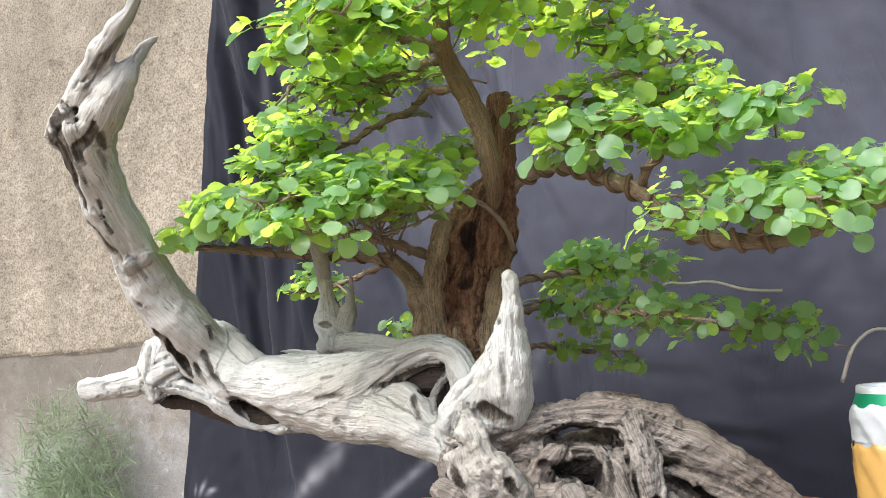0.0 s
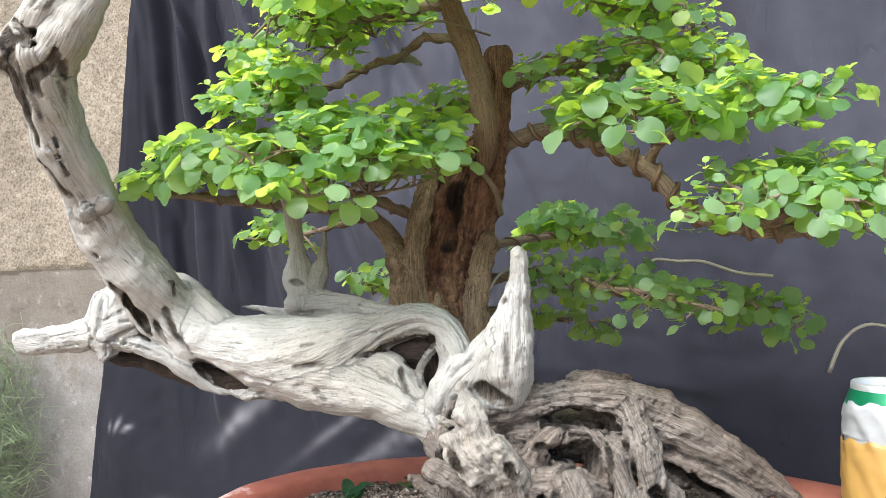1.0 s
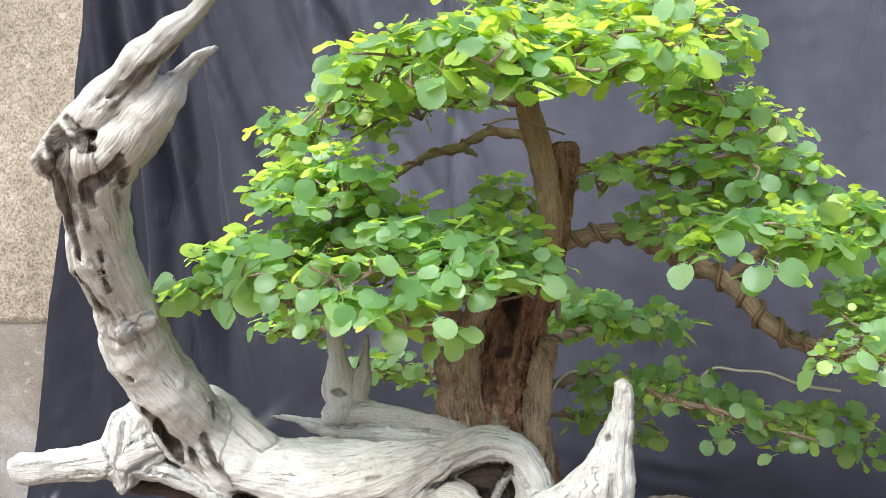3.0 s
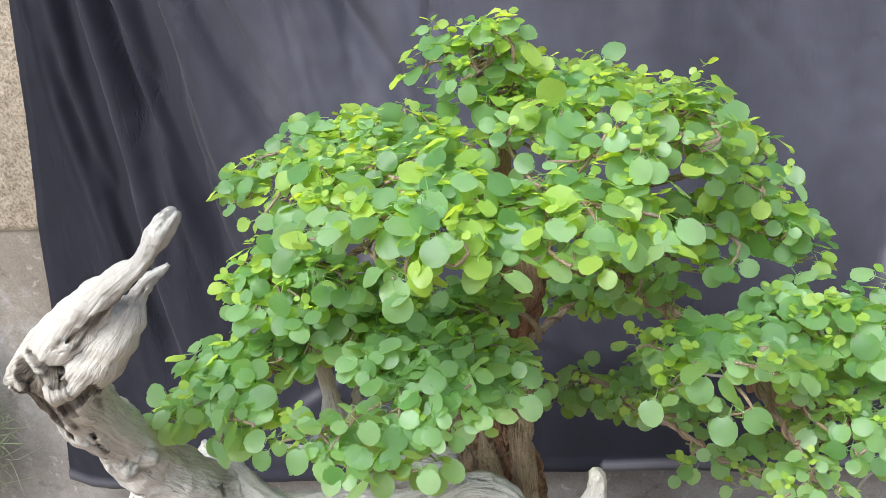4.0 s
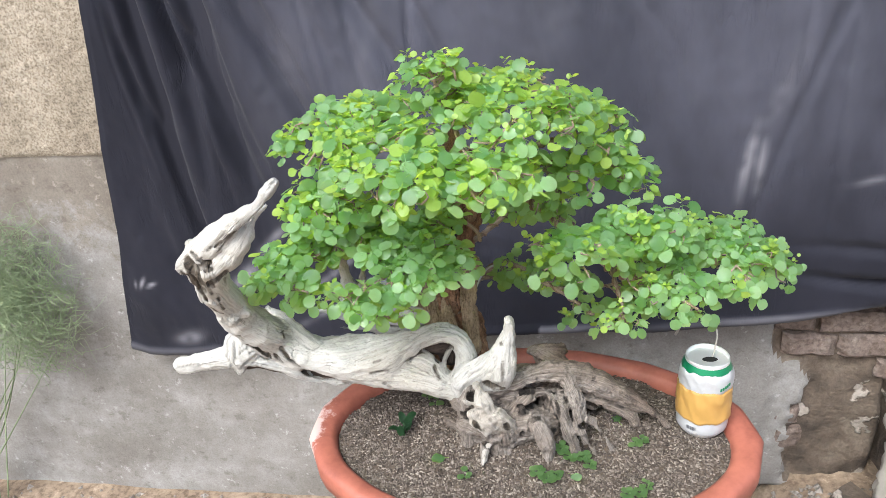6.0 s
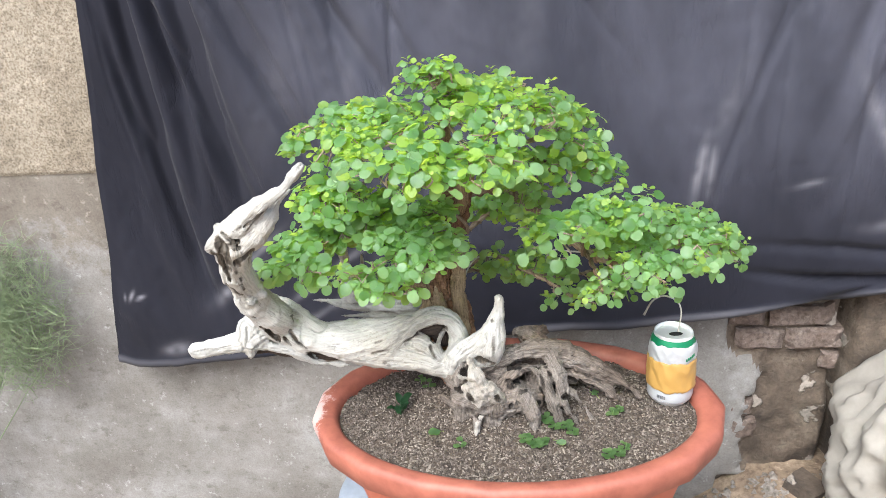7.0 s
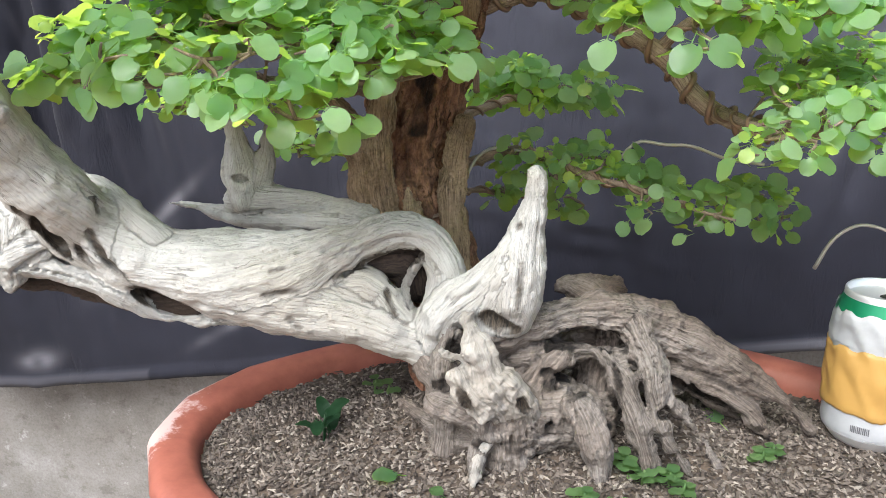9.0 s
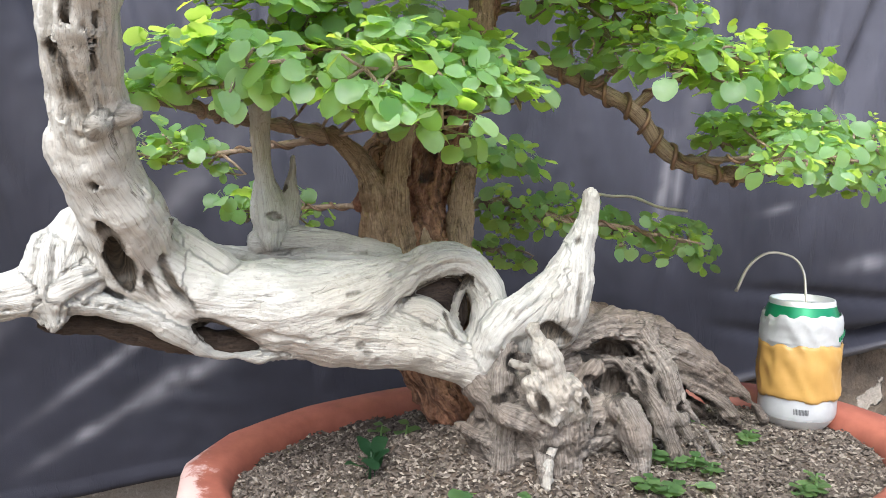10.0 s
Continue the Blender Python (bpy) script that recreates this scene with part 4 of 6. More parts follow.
    w.add([(-0.0104, 0.0653, 0.8092, 0.0070), (-0.0181, 0.0683, 0.7945, 0.0095), (-0.0317, 0.0711, 0.7798, 0.0125), (-0.0464, 0.0730, 0.7670, 0.0140), (-0.0581, 0.0749, 0.7542, 0.0140), (-0.0638, 0.0798, 0.7385, 0.0130)], 0.010)
    w.add([(-0.0122, 0.0667, 0.7975, 0.0095), (-0.0198, 0.0688, 0.7827, 0.0120), (-0.0285, 0.0726, 0.7661, 0.0130), (-0.0341, 0.0755, 0.7465, 0.012)], 0.012)
    # rear snag
    w.add([(-0.1910, 0.0930, 0.9820, 0.0024), (-0.1955, 0.0985, 0.9680, 0.0046), (-0.2040, 0.1130, 0.9400, 0.0056), (-0.2120, 0.1300, 0.9050, 0.0062), (-0.2110, 0.1385, 0.8740, 0.0072), (-0.2095, 0.1370, 0.8500, 0.0084), (-0.2080, 0.1340, 0.8335, 0.0100), (-0.2070, 0.1340, 0.8168, 0.0108)], 0.004)
    w.add([(-0.1895, 0.1480, 0.8730, 0.0018), (-0.1900, 0.1470, 0.8590, 0.0030), (-0.1915, 0.1445, 0.8450, 0.0050), (-0.1965, 0.1390, 0.8297, 0.0080)], 0.004)
    w.add([(-0.2128, 0.1361, 0.8140, 0.0105), (-0.1910, 0.1369, 0.8135, 0.0088), (-0.1662, 0.1395, 0.8130, 0.0074), (-0.1453, 0.1419, 0.8084, 0.0066), (-0.1174, 0.1444, 0.8008, 0.0066)], 0.004)
    w.add([(-0.2732, 0.1302, 0.8133, 0.0012), (-0.2504, 0.1328, 0.8116, 0.0040), (-0.2295, 0.1352, 0.8058, 0.0062), (-0.2036, 0.1377, 0.7992, 0.0090), (-0.1688, 0.1387, 0.7965, 0.0100), (-0.1290, 0.1398, 0.7908, 0.011)], 0.003)
    w.add([(-0.2241, 0.1254, 0.7899, 0.0015), (-0.2062, 0.1296, 0.7881, 0.0050), (-0.1784, 0.1342, 0.7845, 0.0075), (-0.1387, 0.1372, 0.7789, 0.010)], 0.003)
    # knots
    w.add([(-0.2938, -0.0052, 0.8894, 0.008), (-0.2888, -0.0144, 0.8892, 0.0062)], 0.006)
    w.add([(-0.2830, -0.0047, 0.8934, 0.0050), (-0.2741, -0.0081, 0.8943, 0.0020)], 0.003)
    w.add([(-0.3018, -0.0624, 0.9813, 0.006), (-0.2909, -0.0675, 0.9851, 0.010)], 0.006)
    w.lump(0.030, 0.0060, 2.0)
    w.lump(0.011, 0.0020, 5.0)
    # hollows and splits
    for dy in (0.0, 0.012, 0.024, 0.034):
        w.cut([(-0.2950, 0.006 + dy, 0.8400, 0.0026), (-0.2925, 0.010 + dy, 0.8260, 0.0062), (-0.2895, 0.012 + dy, 0.8120, 0.0076), (-0.2865, 0.014 + dy, 0.8010, 0.0040)], 0.002)
        w.cut([(-0.2575, 0.0334 + dy, 0.7766, 0.0026), (-0.2465, 0.0373 + dy, 0.7708, 0.0078), (-0.2335, 0.0412 + dy, 0.7641, 0.0078), (-0.2186, 0.0453 + dy, 0.7584, 0.0036)], 0.0015)
        w.cut([(-0.3309, 0.0310 + dy, 0.7790, 0.0030), (-0.3110, 0.0372 + dy, 0.7744, 0.0060), (-0.2891, 0.0414 + dy, 0.7677, 0.0050), (-0.2731, 0.0435 + dy, 0.7600, 0.003)], 0.002)
    # the dark hook-shaped hollow of the fold
    for dy in (0.0, 0.010, 0.020, 0.030):
        w.cut([(-0.1297, 0.0527 + dy * 0.5, 0.7778, 0.0012), (-0.1179, 0.0570 + dy, 0.7814, 0.0022), (-0.1061, 0.0613 + dy, 0.7845, 0.0036), (-0.0962, 0.0635 + dy, 0.7846, 0.0056), (-0.0863, 0.0657 + dy, 0.7857, 0.0058), (-0.0775, 0.0699 + dy, 0.7878, 0.0050), (-0.0741, 0.0738 + dy, 0.7894, 0.0034)], 0.0015)
        w.cut([(-0.0892, 0.0617 + dy, 0.7802, 0.0030), (-0.0934, 0.0574 + dy, 0.7712, 0.0027), (-0.0927, 0.0553 + dy, 0.7623, 0.0020), (-0.0886, 0.0532 + dy, 0.7544, 0.0012)], 0.0015)
    for dy in (0.0, 0.008):
        w.cut([(-0.0858, 0.0591 + dy, 0.7595, 0.0011), (-0.0807, 0.0590 + dy, 0.7517, 0.0018), (-0.0776, 0.0608 + dy, 0.7458, 0.0012)], 0.0015)
        w.cut([(-0.1080, 0.0573 + dy, 0.7800, 0.0022), (-0.1039, 0.0572 + dy, 0.7731, 0.0034), (-0.1013, 0.0570 + dy, 0.7672, 0.0018)], 0.002)
    w.cut([(-0.1875, 0.0495, 0.7951, 0.0012), (-0.1530, 0.0565, 0.8003, 0.0020), (-0.1235, 0.0671, 0.8067, 0.0014)], 0.0015)
    w.cut([(-0.1341, 0.0571, 0.7990, 0.0010), (-0.1224, 0.0652, 0.8037, 0.0020), (-0.1106, 0.0732, 0.8064, 0.0012), (-0.0889, 0.0814, 0.8043, 0.0010)], 0.0015)
    w.cut([(-0.1627, 0.0558, 0.7885, 0.0010), (-0.1479, 0.0602, 0.7926, 0.0018), (-0.1362, 0.0645, 0.7967, 0.0010)], 0.0015)
    w.cut([(-0.1134, 0.0691, 0.7994, 0.0020), (-0.1066, 0.0769, 0.7997, 0.0022)], 0.0015)
    w.cut([(-0.1821, 0.0469, 0.7705, 0.0012), (-0.1624, 0.0553, 0.7742, 0.0020), (-0.1426, 0.0597, 0.7744, 0.0012)], 0.0015)
    w.cut([(-0.1136, 0.0584, 0.7633, 0.0014), (-0.1075, 0.0601, 0.7535, 0.0012), (-0.1033, 0.0597, 0.7398, 0.0010)], 0.0015)
    for p in ((-0.1581, 0.0548, 0.7570), (-0.1531, 0.0566, 0.7512), (-0.1629, 0.0543, 0.7491), (-0.1470, 0.0585, 0.7454), (-0.2856, 0.0239, 0.8528)):
        w.cut([(*p, 0.0018), (p[0] + 0.004, p[1] + 0.004, p[2] - 0.002, 0.0022)], 0.0015)
    # furrows down the knuckle
    w.cut([(-0.2657, 0.0447, 0.8368, 0.0014), (-0.2595, 0.0473, 0.8251, 0.0024), (-0.2495, 0.0484, 0.8192, 0.0022), (-0.2405, 0.0485, 0.8164, 0.0012)], 0.0015)
    w.cut([(-0.2734, 0.0404, 0.8307, 0.0012), (-0.2692, 0.0438, 0.8141, 0.0026), (-0.2630, 0.0453, 0.7994, 0.0024), (-0.2528, 0.0451, 0.7857, 0.0018)], 0.0015)
    w.cut([(-0.2803, 0.0419, 0.8248, 0.0012), (-0.2780, 0.0432, 0.8072, 0.0024), (-0.2728, 0.0447, 0.7915, 0.0014)], 0.0015)
    w.cut([(-0.3957, 0.0221, 0.7991, 0.0020), (-0.3660, 0.0269, 0.8013, 0.0022), (-0.3382, 0.0297, 0.8006, 0.0016)], 0.002)
    w.cut([(-0.2874, -0.0317, 0.8799, 0.0012), (-0.2854, -0.0262, 0.8742, 0.0050), (-0.2814, -0.0206, 0.8684, 0.0025)], 0.002)
    w.cut([(-0.2964, 0.0030, 0.8591, 0.002), (-0.2876, 0.0221, 0.8577, 0.002)], 0.002)
    w.cut([(-0.3041, -0.0326, 0.9230, 0.0026), (-0.3019, -0.0311, 0.9103, 0.0042), (-0.2999, -0.0182, 0.9008, 0.0030)], 0.002)
    # the head: a rotten hollow down its outer side, two eyes, a long gouge and splits
    w.cut([(-0.2866, -0.0773, 0.9999, 0.0037), (-0.2836, -0.0788, 0.9924, 0.0065), (-0.2821, -0.0778, 0.9839, 0.0072), (-0.2826, -0.0748, 0.9749, 0.0063), (-0.2846, -0.0698, 0.9664, 0.0057), (-0.2856, -0.0648, 0.9594, 0.0042), (-0.2889, -0.0573, 0.9509, 0.0020)], 0.002)
    w.cut([(-0.2789, -0.0779, 0.9909, 0.0030), (-0.2739, -0.0774, 0.9906, 0.0028), (-0.2686, -0.0754, 0.9896, 0.0023)], 0.0015)
    w.cut([(-0.2699, -0.0754, 0.9942, 0.0025), (-0.2659, -0.0734, 0.9946, 0.0034), (-0.2674, -0.0694, 0.9959, 0.0028)], 0.001)
    w.cut([(-0.2699, -0.0767, 0.9870, 0.0021), (-0.2659, -0.0744, 0.9874, 0.0029), (-0.2677, -0.0704, 0.9884, 0.0023)], 0.001)
    w.cut([(-0.2809, -0.0749, 1.0054, 0.0014), (-0.2751, -0.0765, 1.0008, 0.0021), (-0.2707, -0.0758, 0.9954, 0.0016)], 0.001)
    w.cut([(-0.2509, -0.0707, 0.9904, 0.0014), (-0.2544, -0.0681, 0.9814, 0.0028), (-0.2638, -0.0679, 0.9744, 0.0034), (-0.2714, -0.0693, 0.9692, 0.0041), (-0.2742, -0.0669, 0.9644, 0.0037), (-0.2742, -0.0631, 0.9598, 0.0021)], 0.0015)
    w.cut([(-0.2527, -0.0630, 0.9799, 0.0014), (-0.2559, -0.0614, 0.9749, 0.0030), (-0.2619, -0.0539, 0.9704, 0.0014)], 0.0015)
    w.cut([(-0.2635, -0.0574, 0.9675, 0.0012), (-0.2652, -0.0512, 0.9615, 0.0016), (-0.2690, -0.0450, 0.9500, 0.0010)], 0.0015)
    w.cut([(-0.2775, -0.0656, 0.9590, 0.0014), (-0.2800, -0.0600, 0.9515, 0.0018), (-0.2830, -0.0520, 0.9400, 0.0010)], 0.0015)
    w.cut([(-0.2590, -0.0770, 1.0080, 0.0010), (-0.2470, -0.0770, 1.0170, 0.0016), (-0.2330, -0.0780, 1.0290, 0.0010)], 0.001)
    w.cut([(-0.2145, -0.0725, 1.0385, 0.0016), (-0.2281, -0.0752, 1.0285, 0.0024), (-0.2438, -0.0762, 1.0147, 0.0018), (-0.2554, -0.0789, 1.0027, 0.0010)], 0.0015)
    w.cut([(-0.2360, -0.0830, 1.0283, 0.0010), (-0.2468, -0.0817, 1.0204, 0.0019), (-0.2615, -0.0807, 1.0095, 0.0012)], 0.0015)
    w.cut([(-0.2611, -0.0851, 0.9937, 0.0010), (-0.2512, -0.0792, 0.9910, 0.0016), (-0.2434, -0.0751, 0.9931, 0.0010)], 0.0015)
    w.cut([(-0.2967, -0.0772, 0.9829, 0.0030), (-0.2926, -0.0737, 0.9712, 0.0085), (-0.2934, -0.0630, 0.9567, 0.0075), (-0.2953, -0.0504, 0.9413, 0.0030), (-0.2962, -0.0377, 0.9298, 0.0014)], 0.002)
    w.cut([(-0.2825, -0.0443, 0.9425, 0.0010), (-0.2863, -0.0374, 0.9289, 0.0018), (-0.2881, -0.0286, 0.9134, 0.0010)], 0.0015)
    w.cut([(-0.2080, 0.1218, 0.8331, 0.0014), (-0.2040, 0.1238, 0.8322, 0.0026), (-0.2001, 0.1276, 0.8304, 0.0014)], 0.002)
    w.cut([(-0.2018, 0.1216, 0.8214, 0.0010), (-0.1959, 0.1237, 0.8210, 0.0020)], 0.002)
    w.cut([(-0.1988, 0.1336, 0.8630, 0.0040), (-0.1977, 0.1381, 0.8562, 0.0036), (-0.1966, 0.1426, 0.8495, 0.0026)], 0.002)
    w.cut([(-0.2233, 0.1203, 0.8070, 0.0010), (-0.1986, 0.1259, 0.8063, 0.0024), (-0.1689, 0.1278, 0.8075, 0.0022), (-0.1391, 0.1325, 0.8048, 0.0014)], 0.0015)
    w.cut([(-0.2231, 0.1198, 0.7927, 0.0010), (-0.1983, 0.1253, 0.7920, 0.0024), (-0.1686, 0.1273, 0.7932, 0.0022), (-0.1388, 0.1320, 0.7906, 0.0014)], 0.0015)
    w.cut([(-0.0114, 0.0507, 0.8226, 0.0016), (-0.0104, 0.0563, 0.8188, 0.0022)], 0.002)
    w.cut([(-0.0090, 0.0518, 0.7971, 0.0010), (-0.0097, 0.0530, 0.7814, 0.0018), (-0.0114, 0.0525, 0.7667, 0.0012)], 0.0015)
    w.cut([(-0.0381, 0.0496, 0.7635, 0.003), (-0.0282, 0.0572, 0.7578, 0.0070), (-0.0182, 0.0592, 0.7520, 0.0060), (-0.0082, 0.0613, 0.7482, 0.003)], 0.002)
    # the curled tongue inside the fold
    w.add([(-0.0728, 0.1027, 0.7889, 0.0023), (-0.0786, 0.0984, 0.7800, 0.0030), (-0.0843, 0.0922, 0.7709, 0.0032), (-0.0850, 0.0880, 0.7600, 0.0033), (-0.0808, 0.0859, 0.7492, 0.0037)], 0.003)
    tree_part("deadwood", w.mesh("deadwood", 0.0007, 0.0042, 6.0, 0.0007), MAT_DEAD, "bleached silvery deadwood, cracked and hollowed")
    # rotten core under the limb; a dark plug paints the shade inside the fold
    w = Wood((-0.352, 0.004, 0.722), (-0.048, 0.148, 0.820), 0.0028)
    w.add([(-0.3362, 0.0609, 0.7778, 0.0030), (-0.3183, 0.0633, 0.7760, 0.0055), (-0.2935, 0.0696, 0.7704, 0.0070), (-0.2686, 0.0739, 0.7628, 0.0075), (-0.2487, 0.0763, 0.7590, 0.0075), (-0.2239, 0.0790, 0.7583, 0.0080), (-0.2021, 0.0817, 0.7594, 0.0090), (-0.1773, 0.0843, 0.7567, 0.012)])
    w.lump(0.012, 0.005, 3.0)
    # dark plug added behind the fold, standing in for the shade in its hollow
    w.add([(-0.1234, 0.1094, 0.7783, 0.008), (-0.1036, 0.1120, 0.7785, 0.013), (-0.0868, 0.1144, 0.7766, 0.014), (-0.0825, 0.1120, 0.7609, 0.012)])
    tree_part("heartwood", w.mesh("heartwood", 0.0014, 0.002, 5.0), MAT_CORE, "dark heartwood under the limb, and dark plug painted as shade in the fold")


def roots():
    w = Wood((-0.132, 0.003, 0.622), (0.215, 0.194, 0.793), 0.0018)
    w.add([(-0.0282, 0.0830, 0.7428, 0.018), (0.0034, 0.0881, 0.7480, 0.0125), (0.0211, 0.0963, 0.7503, 0.0125), (0.0409, 0.1043, 0.7476, 0.0150), (0.0638, 0.1096, 0.7420, 0.0165), (0.0908, 0.1148, 0.7295, 0.0160), (0.1168, 0.1151, 0.7149, 0.0142), (0.1429, 0.1154, 0.6984, 0.0108), (0.1691, 0.1155, 0.6789, 0.0065), (0.1853, 0.1154, 0.6613, 0.0036)])
    w.add([(0.0630, 0.1001, 0.7398, 0.0120), (0.0724, 0.0856, 0.7218, 0.0085), (0.0759, 0.0756, 0.7019, 0.0068), (0.0833, 0.0675, 0.6791, 0.0046), (0.1018, 0.0605, 0.6505, 0.0030)], 0.005)
    w.add([(0.0415, 0.0904, 0.7257, 0.0070), (0.0570, 0.0769, 0.7038, 0.0082), (0.0654, 0.0670, 0.6829, 0.0066), (0.0720, 0.0586, 0.6523, 0.0042)], 0.005)
    w.add([(-0.0080, 0.0850, 0.7252, 0.012), (0.0216, 0.0916, 0.7256, 0.0072), (0.0524, 0.0990, 0.7200, 0.0066), (0.0715, 0.1038, 0.7045, 0.006)], 0.005)
    w.add([(0.0873, 0.1100, 0.7048, 0.0080), (0.1213, 0.1106, 0.6912, 0.0075), (0.1425, 0.1070, 0.6765, 0.0056), (0.1578, 0.0974, 0.6557, 0.0030)], 0.005)
    w.add([(0.0616, 0.1035, 0.7045, 0.010), (0.0900, 0.1160, 0.6951, 0.006), (0.1200, 0.1224, 0.6777, 0.005), (0.1450, 0.1291, 0.6584, 0.003)], 0.006)
    w.add([(0.0868, 0.0851, 0.6943, 0.004), (0.1061, 0.0793, 0.6727, 0.0034), (0.1206, 0.0733, 0.6490, 0.0025)], 0.004)
    w.add([(-0.0695, 0.0828, 0.7209, 0.012), (-0.0573, 0.0771, 0.7090, 0.0160), (-0.0373, 0.0787, 0.7032, 0.0220), (-0.0096, 0.0842, 0.7035, 0.0190), (0.0079, 0.0853, 0.7194, 0.0150)])
    w.add([(-0.0539, 0.0691, 0.7442, 0.008), (-0.0574, 0.0663, 0.7225, 0.0105), (-0.0559, 0.0656, 0.6979, 0.009), (-0.0580, 0.0628, 0.6713, 0.007)], 0.005)
    w.add([(-0.0867, 0.0718, 0.6930, 0.0045), (-0.0746, 0.0700, 0.6852, 0.0060), (-0.0586, 0.0684, 0.6793, 0.008)], 0.004)
    w.add([(-0.0275, 0.0578, 0.7225, 0.011), (-0.0172, 0.0612, 0.6990, 0.0150), (-0.0166, 0.0636, 0.6637, 0.0180)], 0.005)
    w.add([(-0.0609, 0.0506, 0.7083, 0.0070), (-0.0469, 0.0528, 0.7005, 0.0085), (-0.0269, 0.0550, 0.6889, 0.0095), (-0.0069, 0.0573, 0.6822, 0.0085)], 0.005)
    w.add([(-0.0308, 0.0491, 0.6927, 0.006), (-0.0335, 0.0448, 0.6788, 0.0048), (-0.0361, 0.0404, 0.6650, 0.0035)], 0.004)
    w.add([(0.0284, 0.0590, 0.7022, 0.0095), (0.0336, 0.0569, 0.6913, 0.0110), (0.0369, 0.0545, 0.6756, 0.0090), (0.0400, 0.0509, 0.6588, 0.0060)], 0.003)
    w.add([(0.0027, 0.0819, 0.6839, 0.026), (0.0325, 0.0920, 0.6745, 0.02), (-0.0468, 0.0894, 0.6740, 0.03)])
    w.add([(0.0166, 0.1395, 0.7523, 0.0055), (0.0334, 0.1420, 0.7544, 0.0065), (0.0542, 0.1473, 0.7508, 0.0060)], 0.004)
    w.add([(0.0306, 0.1369, 0.7464, 0.012), (0.0509, 0.1323, 0.7297, 0.016), (0.0419, 0.1209, 0.6851, 0.02)])
    w.add([(-0.0081, 0.1247, 0.7046, 0.020), (0.0263, 0.1329, 0.7168, 0.020), (0.0612, 0.1364, 0.7053, 0.013), (0.0914, 0.1340, 0.6857, 0.008)])
    w.lump(0.020, 0.0065, 5.0)
    w.lump(0.008, 0.0036, 9.0)
    for dy in (0.0, 0.012, 0.024, 0.034):
        w.cut([(0.0100, 0.0558 + dy, 0.7349, 0.0045), (0.0238, 0.0591 + dy, 0.7370, 0.0068), (0.0416, 0.0644 + dy, 0.7348, 0.0055), (0.0576, 0.0684 + dy, 0.7271, 0.0030)], 0.002)
        w.cut([(0.0084, 0.0549 + dy, 0.7128, 0.0040), (0.0183, 0.0572 + dy, 0.7134, 0.0060), (0.0292, 0.0613 + dy, 0.7140, 0.0040)], 0.002)
    # gaps between the roots
    for dy in (0.0, 0.010, 0.020):
        w.cut([(0.0050, 0.0700 + dy, 0.7200, 0.0026), (0.0150, 0.0690 + dy, 0.7160, 0.0046), (0.0270, 0.0690 + dy, 0.7150, 0.0040)], 0.002)
        w.cut([(0.0790, 0.0880 + dy, 0.7060, 0.0018), (0.0930, 0.0950 + dy, 0.6990, 0.0040), (0.1100, 0.0980 + dy, 0.6900, 0.0050), (0.1280, 0.1000 + dy, 0.6790, 0.0040)], 0.002)
    w.cut([(0.0620, 0.0900, 0.7230, 0.0012), (0.0851, 0.0995, 0.7150, 0.0022), (0.1152, 0.1020, 0.7030, 0.0024), (0.1400, 0.1050, 0.6890, 0.0012)], 0.0015)
    w.cut([(0.0483, 0.0790, 0.7236, 0.0014), (0.0510, 0.0715, 0.7086, 0.0026), (0.0500, 0.0656, 0.6903, 0.0022)], 0.0015)
    w.cut([(-0.0720, 0.0640, 0.7150, 0.0030), (-0.0640, 0.0560, 0.7130, 0.0046), (-0.0560, 0.0560, 0.7150, 0.0050)], 0.002)
    w.cut([(0.0021, 0.0700, 0.7080, 0.0020), (0.0042, 0.0660, 0.6980, 0.0036), (0.0100, 0.0560, 0.6850, 0.0030)], 0.002)
    w.cut([(-0.0420, 0.0440, 0.6850, 0.0020), (-0.0250, 0.0410, 0.6800, 0.0036), (-0.0080, 0.0450, 0.6760, 0.0030)], 0.002)
    w.cut([(0.0473, 0.0559, 0.7032, 0.003), (0.0464, 0.0668, 0.6936, 0.0045), (0.0485, 0.0739, 0.6791, 0.004)], 0.002)
    w.cut([(-0.0594, 0.0442, 0.7396, 0.003), (-0.0517, 0.0577, 0.7400, 0.0065), (-0.0476, 0.0650, 0.7304, 0.005)], 0.003)
    w.cut([(-0.0551, 0.0419, 0.7239, 0.003), (-0.0532, 0.0550, 0.7183, 0.006)], 0.003)
    w.cut([(0.0821, 0.0569, 0.6995, 0.003), (0.0800, 0.0717, 0.6939, 0.0042)], 0.002)
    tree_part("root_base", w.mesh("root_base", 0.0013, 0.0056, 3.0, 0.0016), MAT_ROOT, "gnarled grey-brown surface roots")


